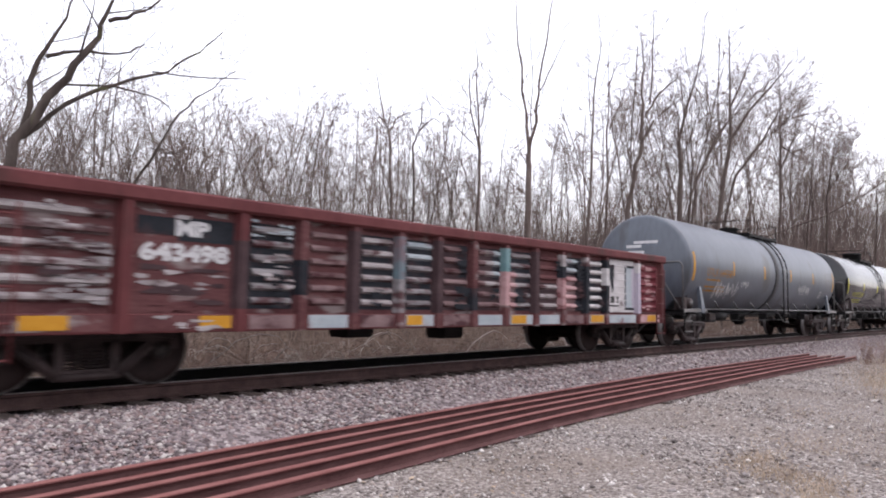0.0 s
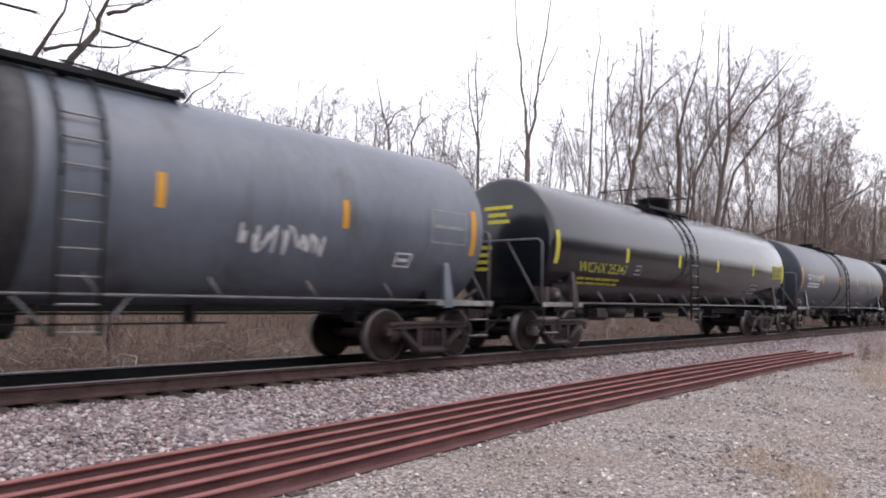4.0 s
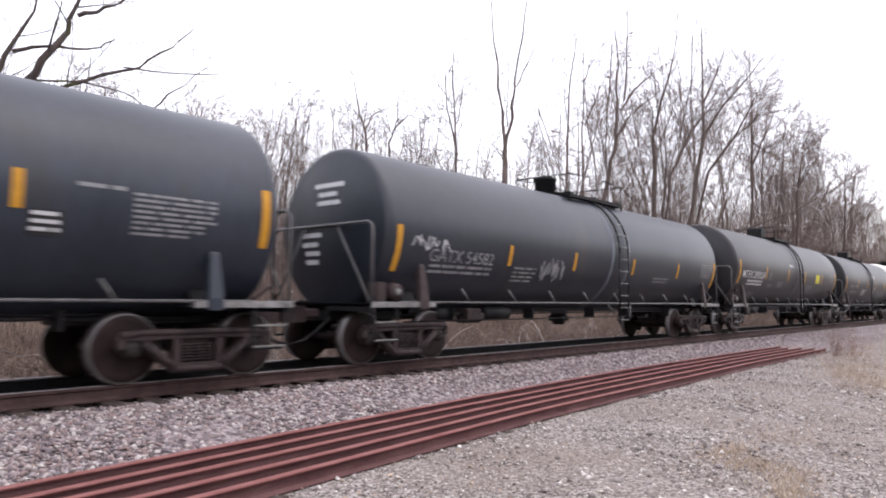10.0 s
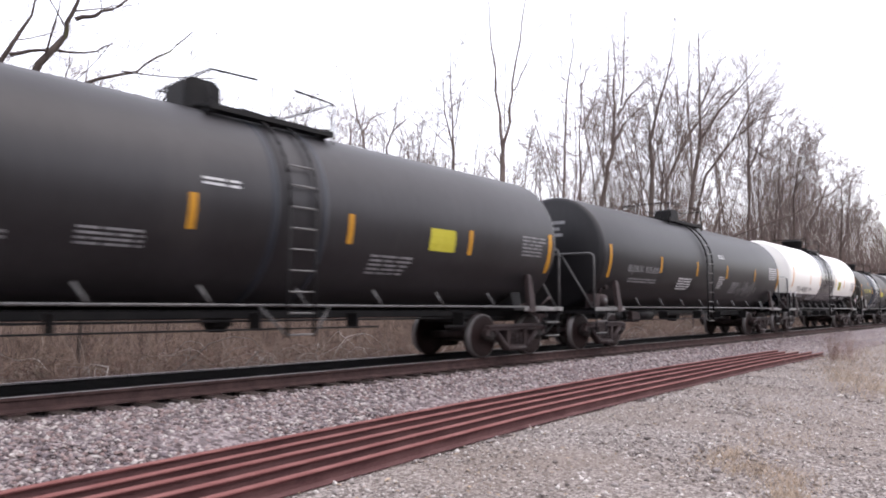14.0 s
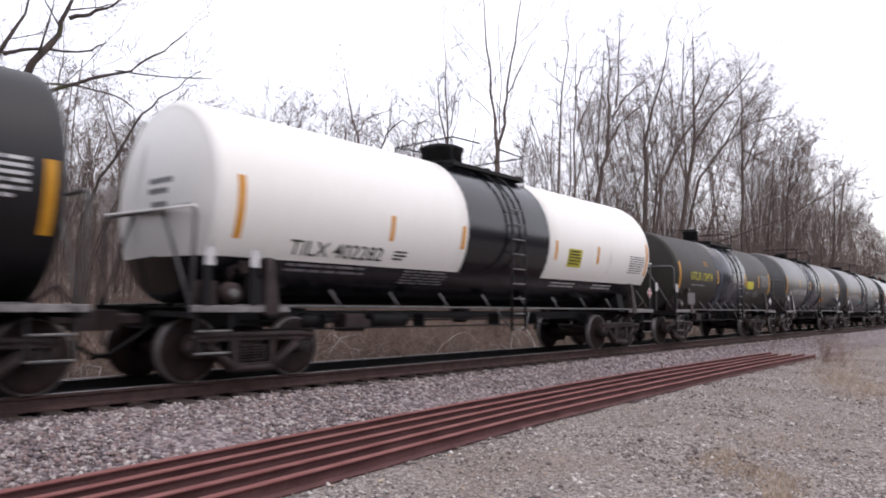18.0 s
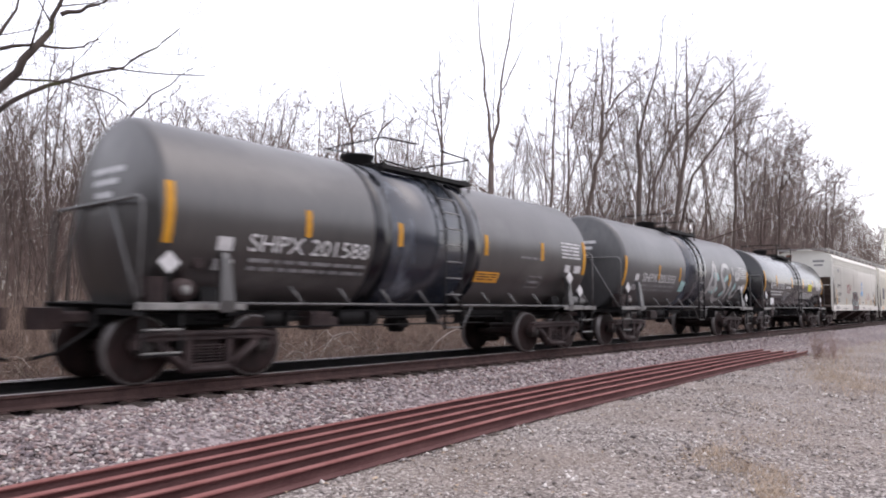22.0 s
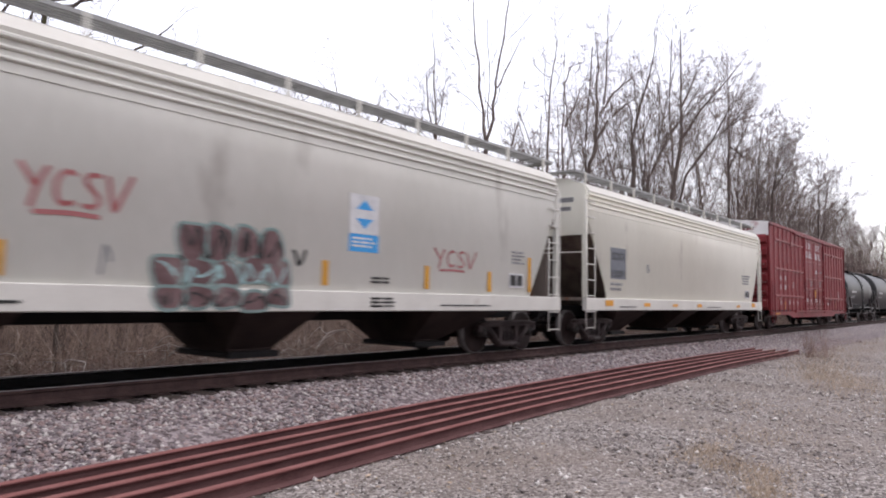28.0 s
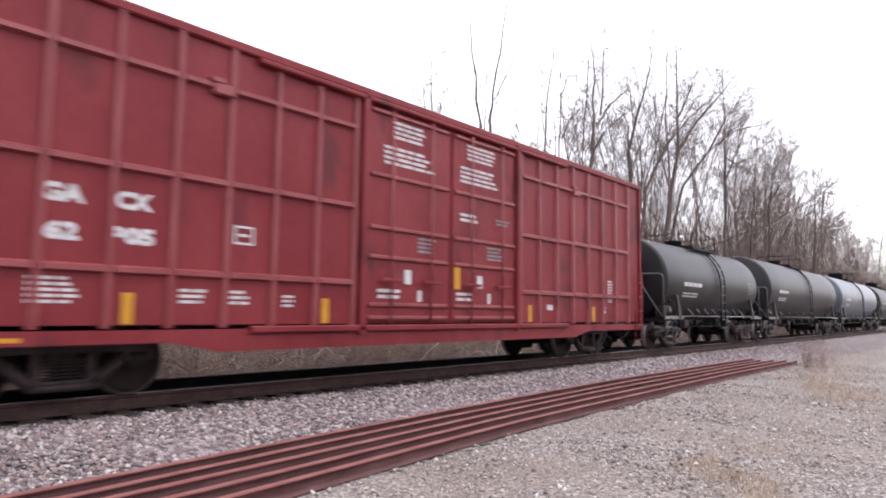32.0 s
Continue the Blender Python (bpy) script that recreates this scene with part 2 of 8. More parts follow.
def stone_mix(name, colours, rough=0.88):
    """Loose stones: each one takes a colour of the heap, with grain and dust on it."""
    m, nt, bs = nodes_of(name)
    N, L = nt.nodes, nt.links
    rp = N.new("ShaderNodeValToRGB")
    rp.color_ramp.interpolation = 'CONSTANT'
    e = rp.color_ramp.elements
    while len(e) < len(colours):
        e.new(0.5)
    for k, c in enumerate(colours):
        e[k].position, e[k].color = k / len(colours), (*c, 1)
    L.new(N.new("ShaderNodeNewGeometry").outputs["Random Per Island"], rp.inputs[0])
    tc, grain = N.new("ShaderNodeTexCoord"), N.new("ShaderNodeTexNoise")
    grain.inputs["Scale"].default_value, grain.inputs["Detail"].default_value = 60, 5
    L.new(tc.outputs["Object"], grain.inputs[0])
    mr, hs = N.new("ShaderNodeMapRange"), N.new("ShaderNodeHueSaturation")
    mr.inputs["To Min"].default_value, mr.inputs["To Max"].default_value = 0.65, 1.35
    L.new(grain.outputs[0], mr.inputs[0]), L.new(mr.outputs[0], hs.inputs["Value"]), L.new(rp.outputs[0], hs.inputs["Color"])
    L.new(hs.outputs[0], bs.inputs["Base Color"])
    bs.inputs["Roughness"].default_value, bs.inputs["Specular IOR Level"].default_value = rough, 0.25
    bp = N.new("ShaderNodeBump")
    bp.inputs["Strength"].default_value, bp.inputs["Distance"].default_value = 0.3, 0.01
    L.new(grain.outputs[0], bp.inputs["Height"]), L.new(bp.outputs[0], bs.inputs["Normal"])
    return m


STONE = stone_mix("pinkish_grey_ballast_stone", [(0.115, 0.09, 0.09), (0.22, 0.178, 0.176), (0.29, 0.235, 0.232), (0.16, 0.134, 0.144), (0.39, 0.345, 0.33), (0.25, 0.182, 0.172), (0.33, 0.295, 0.292), (0.185, 0.155, 0.16), (0.48, 0.445, 0.42), (0.30, 0.232, 0.22)])
PEBBLE = stone_mix("pale_grey_gravel", [(0.14, 0.12, 0.115), (0.33, 0.295, 0.275), (0.24, 0.21, 0.195), (0.48, 0.44, 0.415), (0.20, 0.17, 0.16), (0.62, 0.58, 0.55), (0.36, 0.31, 0.28), (0.29, 0.26, 0.25)])


def gravel_ground(name, c_dark, c_mid, c_light, cell, patch):
    """Stony ground: cells of single stones in several greys, dirt between them, larger stained patches."""
    m, nt, bs = nodes_of(name)
    N, L = nt.nodes, nt.links
    tc = N.new("ShaderNodeTexCoord")
    wob = N.new("ShaderNodeTexNoise")
    wob.inputs["Scale"].default_value = cell * 0.8
    L.new(tc.outputs["Object"], wob.inputs[0])
    mixv = N.new("ShaderNodeMix")
    mixv.data_type = 'RGBA'
    mixv.inputs["Factor"].default_value = 0.012
    L.new(tc.outputs["Object"], mixv.inputs[6]), L.new(wob.outputs["Color"], mixv.inputs[7])
    vo = N.new("ShaderNodeTexVoronoi")
    vo.inputs["Scale"].default_value = cell
    L.new(mixv.outputs[2], vo.inputs["Vector"])
    sep = N.new("ShaderNodeSeparateColor")
    L.new(vo.outputs["Color"], sep.inputs[0])
    rp = N.new("ShaderNodeValToRGB")
    e = rp.color_ramp.elements
    e[0].position, e[0].color = 0.0, (*c_dark, 1)
    e[1].position, e[1].color = 1.0, (*c_light, 1)
    k = e.new(0.5)
    k.color = (*c_mid, 1)
    L.new(sep.outputs[0], rp.inputs[0])
    big = N.new("ShaderNodeTexNoise")
    big.inputs["Scale"].default_value, big.inputs["Detail"].default_value = 0.35, 7
    L.new(tc.outputs["Object"], big.inputs[0])
    r2 = N.new("ShaderNodeValToRGB")
    r2.color_ramp.elements[0].position, r2.color_ramp.elements[1].position = 0.46, 0.68
    L.new(big.outputs[0], r2.inputs[0])
    mx = N.new("ShaderNodeMix")
    mx.data_type = 'RGBA'
    fac = N.new("ShaderNodeMath")
    fac.operation = 'MULTIPLY'
    fac.inputs[1].default_value = 0.55
    L.new(r2.outputs[0], fac.inputs[0]), L.new(fac.outputs[0], mx.inputs["Factor"])
    L.new(rp.outputs[0], mx.inputs[6])
    mx.inputs[7].default_value = (*patch, 1)
    L.new(mx.outputs[2], bs.inputs["Base Color"])
    bs.inputs["Roughness"].default_value = 0.92
    bs.inputs["Specular IOR Level"].default_value = 0.25
    bp = N.new("ShaderNodeBump")
    bp.inputs["Strength"].default_value, bp.inputs["Distance"].default_value, bp.invert = 0.9, 0.02, True
    L.new(vo.outputs["Distance"], bp.inputs["Height"]), L.new(bp.outputs[0], bs.inputs["Normal"])
    return m


YARD = gravel_ground("yard_gravel", (0.09, 0.074, 0.067), (0.225, 0.196, 0.181), (0.475, 0.43, 0.40), 38, (0.205, 0.162, 0.132))
BALLAST = gravel_ground("ballast", (0.06, 0.048, 0.049), (0.18, 0.153, 0.156), (0.42, 0.37, 0.368), 20, (0.17, 0.13, 0.132))
SHADE_BALLAST = surface("shade_black_ballast", (0.006, 0.0055, 0.0055), (0.016, 0.014, 0.014), 0.9, 0, 6, 30, 0.8, spec=0.2, depth=0.05)
SOIL = surface("leaf_litter_soil", (0.085, 0.058, 0.05), (0.17, 0.122, 0.104), 0.95, 0, 0.8, 12, 0.5)


# ---- ground ----
def ground_z(x, y):
    """Yard beside the line, the ballast shoulder, the track bed and the low strip of brush behind."""
    yard = -0.55 - 0.16 * np.clip((x - 8) / 20, 0, 1)
    xx = np.clip(x, 0, 30)
    toe = 6.2 + 0.095 * xx - 0.00138 * xx * xx
    s = np.clip((y - toe) / (8.3 - toe), 0, 1)
    z = yard + (-0.228 - yard) * s * s * (3 - 2 * s)
    b = np.clip((y - 11.5) / 1.6, 0, 1)
    z = z + (-0.62 + 0.228) * b * b * (3 - 2 * b)
    rise = np.clip((y - 17) / 25, 0, 1)
    # unseen bank added behind the camera to block the low sky
    bank = np.clip((-y - 14) / 34, 0, 1)
    z = z + 7.0 * bank * bank * (3 - 2 * bank)
    return z + 1.2 * rise * rise + 0.5 * np.clip((y - 42) / 60, 0, 1)


def sheet(name, xs, ys, mat, lift=0.0, rough=0.02, sunk=0.0, cribs=False):
    X, Y = np.meshgrid(xs, ys, indexing='ij')
    Z = ground_z(X, Y) + lift - sunk * (np.abs(Y - YC) < 1.25)
    if cribs:
        # the stones lie low under the rail between one tie and the next, and are heaped round the tie ends
        k = np.floor((X + 3) / 0.515)
        f = (X + 3) / 0.515 - k
        low = np.abs(np.sin(k * 12.9898) * 43758.5453) % 1.0
        Z = Z - (0.03 + 0.09 * low) * np.clip(np.sin(np.pi * f) * 1.7 - 0.4, 0, 1) * np.clip(1.25 - np.abs(Y - 8.88) / 0.2, 0, 1)
        Z = Z + 0.022 * np.sin(3.1 * X + 2 * np.sin(1.7 * X)) * np.clip(1 - np.abs(Y - 8.55) / 0.3, 0, 1)
    Z = Z + rough * (np.sin(X * 2.3 + 1.7 * np.sin(Y * 1.9)) * np.sin(Y * 2.9 + X * 0.7)) * (np.abs(Y - YC) > 2.2)
    n, m = X.shape
    v = np.stack([X, Y, Z], -1).reshape(-1, 3)
    i = (np.arange(n - 1)[:, None] * m + np.arange(m - 1)[None, :]).ravel()
    q = np.stack([i, i + m, i + m + 1, i + 1], -1)
    return raw_mesh(name, v, q, mat, True)


far = [-1500, -400, -150, -80]
g = tagged(new("ground", sheet("ground", np.array(far + list(np.arange(-40, 141, 1.0)) + [200, 400, 1500, 3000]),
           np.array([-1500, -300, -90, -60, -50, -44, -38, -34, -30, -26, -22] + list(np.arange(-20, 6.5, 0.8)) + list(np.arange(6.7, 13.6, 0.2)) + list(np.arange(14, 60, 1.0)) + [80, 150, 500, 2500]), YARD, sunk=0.14)),
           "pale grey gravel yard beside the railway line", "ground", kind="structure")
tagged(new("brush_floor", sheet("brush_floor", np.arange(-40, 160, 1.0), np.array(list(np.arange(12.6, 14, 0.2)) + list(np.arange(14, 75, 1.0))), SOIL, 0.012)),
       "brown leaf litter under the bare trees", "soil", kind="structure")
tagged(new("sky_block_bank", sheet("sky_block_bank", np.arange(-120, 161, 4.0), np.array([-120, -90, -60, -50, -44, -40, -36, -32, -28, -24, -20.0]), SOIL, 0.02)),
       "unseen leaf-strewn bank added behind the yard to block low sky", "bank", kind="structure")
# near-black sheet: the shade under the train is put into its colour
tagged(new("gauge_bed", sheet("gauge_bed", np.arange(-40, 200, 1.0), np.arange(9.02, 10.44, 0.2), SHADE_BALLAST, 0.022)),
       "ballast between the rails, coloured black for the train's shade", "ballast", kind="structure")
tagged(new("ballast_bed", sheet("ballast_bed", np.array(list(np.arange(-40, -4, 1.0)) + list(-3 + 0.515 / 6 * np.arange(-6, 300)) + list(np.arange(23, 200, 1.0))), np.array(list(np.arange(6.2, 8.6, 0.15)) + list(np.arange(8.6, 9.2, 0.06)) + list(np.arange(9.2, 12.9, 0.15))), BALLAST, 0.012, cribs=True)),
       "pinkish grey crushed stone ballast under the track", "ballast", kind="structure")


def scatter(name, count, xr, yr, size, mat, seed, squash=0.7, keep=None, bias=1.0):
    """Loose stones: rough eight-cornered lumps, one mesh."""
    r = np.random.RandomState(seed)
    x = xr[0] + (xr[1] - xr[0]) * r.rand(count) ** bias
    y = r.uniform(*yr, count)
    if keep is not None:
        k = keep(x, y, r)
        x, y = x[k], y[k]
    n = len(x)
    s = size * (0.55 + 0.9 * r.rand(n) ** 2)
    base = np.array([[1, 0, 0], [-1, 0, 0], [0, 1, 0], [0, -1, 0], [0, 0, 1], [0, 0, -0.6]], float)
    v = base[None] * (0.65 + 0.6 * r.rand(n, 6, 1)) + r.uniform(-0.25, 0.25, (n, 6, 3))
    a = r.uniform(0, 6.28, n)
    c, d = np.cos(a), np.sin(a)
    vx = v[..., 0] * c[:, None] - v[..., 1] * d[:, None]
    vy = v[..., 0] * d[:, None] + v[..., 1] * c[:, None]
    tilt = r.uniform(-0.5, 0.5, n)[:, None]
    vz = v[..., 2] * squash + vx * tilt * 0.5
    V = np.stack([vx * s[:, None] + x[:, None], vy * s[:, None] + y[:, None], vz * s[:, None] + (ground_z(x, y) + s * 0.25)[:, None]], -1).reshape(-1, 3)
    t = np.array([[0, 2, 4], [2, 1, 4], [1, 3, 4], [3, 0, 4], [2, 0, 5], [1, 2, 5], [3, 1, 5], [0, 3, 5]])
    T = (np.arange(n)[:, None, None] * 6 + t[None]).reshape(-1, 3)
    return new(name, raw_mesh(name, V, T, mat))


tagged(scatter("ballast_stones", 52000, (1, 45), (6.0, 8.66), 0.038, STONE, 3, squash=0.55, keep=lambda x, y, r: (r.rand(len(x)) < np.clip((y - 6.1 - 0.095 * x + 0.00138 * x * x) / 0.25, 0.06, 1)) & (r.rand(len(x)) < np.clip((8.75 - y) / 0.25, 0.25, 1)), bias=1.6),
       "loose pinkish grey crushed stones on the shoulder", "ballast", kind="stuff")
tagged(scatter("track_stones", 7000, (1, 45), (10.7, 12.6), 0.034, STONE, 4, bias=1.5),
       "loose crushed stones between and behind the rails", "ballast", kind="stuff")
tagged(scatter("yard_stones", 16000, (-2, 30), (-2.5, 6.8), 0.033, PEBBLE, 6, keep=lambda x, y, r: (y < 0.5 * x + 4.5) & (np.sin(x * 1.3 + 2 * np.sin(y)) + np.sin(y * 2.1 - x * 0.6) + r.normal(0, 0.9, len(x)) > 0.2), bias=1.6),
       "larger pale stones strewn over the yard", "gravel", kind="stuff")
tagged(scatter("yard_pebbles", 58000, (-2, 30), (-2.5, 6.6), 0.017, PEBBLE, 5, keep=lambda x, y, r: y < 0.5 * x + 4.5, bias=1.5),
       "scattered pale gravel pebbles on the yard", "gravel", kind="stuff")


# ---- track ----
def rail_profile(hh, hw=0.036, bw=0.076, web=0.009):
    """Cross-section of a rail, foot at zero."""
    return [(-bw, 0), (bw, 0), (bw, 0.012), (0.03, 0.028), (web, 0.045), (web, hh - 0.05), (hw, hh - 0.036), (hw, hh - 0.008),
            (hw - 0.01, hh), (-hw + 0.01, hh), (-hw, hh - 0.008), (-hw, hh - 0.036), (-web, hh - 0.05), (-web, 0.045), (-0.03, 0.028), (-bw, 0.012)]


track = tagged(new("track"), "railway track of worn steel rails on dark wooden ties", "track", kind="structure")
for y in (RAIL_Y, RAIL_Y + 1.505):
    side = Mesh().prism([(y + p, -0.185 + q) for p, q in rail_profile(0.185)], 'x', -60, 260)
    # the far rail's side is black: shade below the cars, held in its colour
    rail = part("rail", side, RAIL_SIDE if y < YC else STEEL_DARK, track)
    c, w = (0.0, 0.027) if y < YC else (0.017, 0.04)
    part("rail_head", Mesh().prism([(y - w, 0.0 - c), (y - w, 0.0025 - c), (y - w + c, 0.0025), (y + 0.03, 0.0025), (y + 0.03, 0.0 - c)], 'x', -60, 260), RAIL_TOP, rail, "polished running surface")

# ---- woods ----
def bend(rng, p, d, length, steps, wob, lift):
    pts = [p.copy()]
    for _ in range(steps):
        d = (d + Vector((rng.uniform(-wob, wob), rng.uniform(-wob, wob), rng.uniform(-wob, wob) + lift))).normalized()
        p = p + d * (length / steps)
        pts.append(p.copy())
    return pts


class Bark:
    """Fast tapering tubes for wood."""

    def __init__(self):
        self.v, self.q = [], []

    def limb(self, pts, r0, r1, n):
        b, last = len(self.v), len(pts) - 1
        ca = [(math.cos(6.2832 * k / n), math.sin(6.2832 * k / n)) for k in range(n)]
        for i, p in enumerate(pts):
            d = pts[min(i + 1, last)] - pts[max(i - 1, 0)]
            s = d.orthogonal().normalized()
            u = d.cross(s).normalized()
            r = r0 + (r1 - r0) * i / last
            for c, e in ca:
                self.v.append((p.x + (s.x * c + u.x * e) * r, p.y + (s.y * c + u.y * e) * r, p.z + (s.z * c + u.z * e) * r))
        for i in range(last):
            for k in range(n):
                a = b + i * n
                self.q.append((a + k, a + (k + 1) % n, a + n + (k + 1) % n, a + n + k))

    def data(self, name, mat):
        return raw_mesh(name, np.array(self.v), np.array(self.q), mat, True)


def grow(wood, twigs, rng, pts, r0, r1, level, spread, lift, count, twig_r=0.006):
    """Side branches along a limb, each with finer ones."""
    last = len(pts) - 1
    total = sum((pts[i + 1] - pts[i]).length for i in range(last))
    for j in range(count):
        f = 0.18 + 0.82 * (j + rng.random()) / count
        i = min(int(f * last), last - 1)
        k = f * last - i
        p = pts[i].lerp(pts[i + 1], k)
        d = (pts[i + 1] - pts[i]).normalized()
        side = Vector((rng.gauss(0, 1), rng.gauss(0, 1), rng.gauss(0, 0.5)))
        side = (side - d * side.dot(d)).normalized()
        wide = spread * rng.uniform(0.6, 1.25)
        nd = (d * (1 - wide) + side * wide + Vector((0, 0, lift))).normalized()
        r = (r0 + (r1 - r0) * f)
        ln = total * (rng.uniform(0.2, 0.62) if level > 1 else rng.uniform(0.35, 0.95)) * (1.2 - 0.7 * f)
        br = max(r * rng.uniform(0.22, 0.42), twig_r)
        sub = bend(rng, p, nd, ln, 6 if level > 1 else 3, 0.2 if level > 1 else 0.14, 0.05)
        (wood if level > 1 else twigs).limb(sub, br, max(br * 0.3, twig_r * 0.7), 5 if level > 2 else (4 if level > 1 else 3))
        if level > 1:
            grow(wood, twigs, rng, sub, br, br * 0.3, level - 1, min(spread + 0.06, 0.62), lift * 0.6, max(4, int(count * (0.5 if level > 2 else 0.62))), twig_r)


def tree_meshes(seed, height, r, fork=0.45, spread=0.55, limbs=9, level=3, wob=0.06, lean=(0, 0), stems=1, bark=None, twig_r=0.007):
    """Mesh of trunk and main limbs, mesh of the fine crown."""
    rng = random.Random(seed)
    wood, twigs = Bark(), Bark()
    base = bend(rng, Vector((0, 0, -0.3)), Vector((lean[0], lean[1], 1)).normalized(), height * fork + 0.3, 4, wob * 0.6, 0)
    wood.limb(base, r * 1.25, r * 0.8, 8)
    top = base[-1]
    d0 = (base[-1] - base[-2]).normalized()
    if fork > 0.3:
        grow(wood, twigs, rng, base, r, r * 0.8, level - 1, 0.7, 0.15, 4, twig_r)
    for k in range(stems):
        off = Vector((rng.gauss(0, 1), rng.gauss(0, 1), 0)).normalized() * (0.28 if stems > 1 else 0.03)
        q = bend(rng, top, (d0 + off).normalized(), height * (1 - fork) * rng.uniform(0.85, 1.0), 6, wob, 0.03)
        wood.limb(q, r * (0.8 if stems == 1 else 0.55), 0.02, 6)
        grow(wood, twigs, rng, q, r * (0.8 if stems == 1 else 0.55), 0.03, level, spread + 0.08, 0.10, limbs, twig_r)
    return wood.data("trunk", bark or BARK), twigs.data("crown", TWIG)


def tree(meshes, x, y, turn, size, label, name="tree", group="bare trees along the line"):
    t = tagged(new(name), label, "tree", group)
    t.matrix_basis = Matrix.LocRotScale((x, y, float(ground_z(np.array(x), np.array(y))) - 0.05), Euler((0, 0, turn)), (size, size, size))
    part("trunk", meshes[0], None, t)
    part("crown", meshes[1], None, t)
    return t


SORTS = [tree_meshes(10 + i, h, r, fork, spread, limbs, 3, wob, (0, 0), stems) for i, (h, r, fork, spread, limbs, wob, stems) in enumerate([
    (12.0, 0.075, 0.28, 0.48, 11, 0.09, 2), (12.0, 0.062, 0.40, 0.52, 13, 0.10, 1), (12.0, 0.078, 0.30, 0.48, 11, 0.11, 2),
    (12.0, 0.06, 0.18, 0.48, 9, 0.12, 3), (12.0, 0.07, 0.24, 0.55, 10, 0.13, 2), (12.0, 0.07, 0.42, 0.45, 14, 0.08, 1), (12.0, 0.056, 0.14, 0.5, 9, 0.13, 3), (12.0, 0.055, 0.45, 0.45, 13, 0.09, 1)])]


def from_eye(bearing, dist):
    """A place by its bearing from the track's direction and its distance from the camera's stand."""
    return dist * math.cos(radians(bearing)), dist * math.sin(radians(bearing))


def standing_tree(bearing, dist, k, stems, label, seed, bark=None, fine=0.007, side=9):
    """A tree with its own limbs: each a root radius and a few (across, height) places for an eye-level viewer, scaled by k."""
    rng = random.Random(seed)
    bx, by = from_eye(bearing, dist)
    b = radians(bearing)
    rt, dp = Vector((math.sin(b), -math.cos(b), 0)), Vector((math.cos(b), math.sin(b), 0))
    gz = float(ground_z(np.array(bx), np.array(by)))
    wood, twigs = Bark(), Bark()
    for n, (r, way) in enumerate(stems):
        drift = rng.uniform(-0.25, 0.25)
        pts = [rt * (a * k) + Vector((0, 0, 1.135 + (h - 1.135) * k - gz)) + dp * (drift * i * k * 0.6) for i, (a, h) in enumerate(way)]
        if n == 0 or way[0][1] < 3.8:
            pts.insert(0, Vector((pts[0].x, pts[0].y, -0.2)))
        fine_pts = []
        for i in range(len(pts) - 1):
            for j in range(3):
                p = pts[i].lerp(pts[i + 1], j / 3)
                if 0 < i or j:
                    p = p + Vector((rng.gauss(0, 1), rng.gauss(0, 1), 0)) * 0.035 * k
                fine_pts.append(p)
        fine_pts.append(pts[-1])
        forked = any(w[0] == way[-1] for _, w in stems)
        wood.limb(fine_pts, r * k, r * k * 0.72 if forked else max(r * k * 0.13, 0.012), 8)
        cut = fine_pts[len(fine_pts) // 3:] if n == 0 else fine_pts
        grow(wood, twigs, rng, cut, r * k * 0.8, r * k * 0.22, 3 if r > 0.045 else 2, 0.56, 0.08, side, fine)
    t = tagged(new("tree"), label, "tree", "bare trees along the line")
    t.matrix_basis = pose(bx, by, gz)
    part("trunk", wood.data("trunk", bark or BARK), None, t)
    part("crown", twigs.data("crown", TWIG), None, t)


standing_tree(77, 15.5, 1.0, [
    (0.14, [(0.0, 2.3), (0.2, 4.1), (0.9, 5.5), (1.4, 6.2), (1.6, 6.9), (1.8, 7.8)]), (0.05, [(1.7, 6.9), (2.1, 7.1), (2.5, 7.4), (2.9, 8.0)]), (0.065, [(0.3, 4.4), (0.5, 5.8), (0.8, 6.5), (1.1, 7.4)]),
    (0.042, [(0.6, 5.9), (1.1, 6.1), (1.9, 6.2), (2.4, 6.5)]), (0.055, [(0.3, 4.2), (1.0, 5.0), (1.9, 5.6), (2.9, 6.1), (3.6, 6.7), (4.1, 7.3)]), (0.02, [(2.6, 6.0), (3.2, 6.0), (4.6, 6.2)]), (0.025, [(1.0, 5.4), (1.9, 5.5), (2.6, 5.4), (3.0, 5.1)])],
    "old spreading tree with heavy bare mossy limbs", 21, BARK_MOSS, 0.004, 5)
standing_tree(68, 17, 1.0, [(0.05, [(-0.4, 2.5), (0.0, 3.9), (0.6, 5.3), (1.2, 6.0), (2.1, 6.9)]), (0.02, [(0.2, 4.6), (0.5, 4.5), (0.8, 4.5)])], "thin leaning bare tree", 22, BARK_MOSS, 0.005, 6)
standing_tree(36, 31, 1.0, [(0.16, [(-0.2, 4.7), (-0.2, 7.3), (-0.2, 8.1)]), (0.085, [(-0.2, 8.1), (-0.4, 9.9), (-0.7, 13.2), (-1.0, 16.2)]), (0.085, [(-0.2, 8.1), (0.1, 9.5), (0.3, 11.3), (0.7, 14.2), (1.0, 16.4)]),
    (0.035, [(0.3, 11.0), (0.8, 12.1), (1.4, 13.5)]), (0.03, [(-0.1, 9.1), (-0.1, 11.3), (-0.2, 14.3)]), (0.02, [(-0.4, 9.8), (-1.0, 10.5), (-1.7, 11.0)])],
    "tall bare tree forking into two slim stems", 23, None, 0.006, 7)
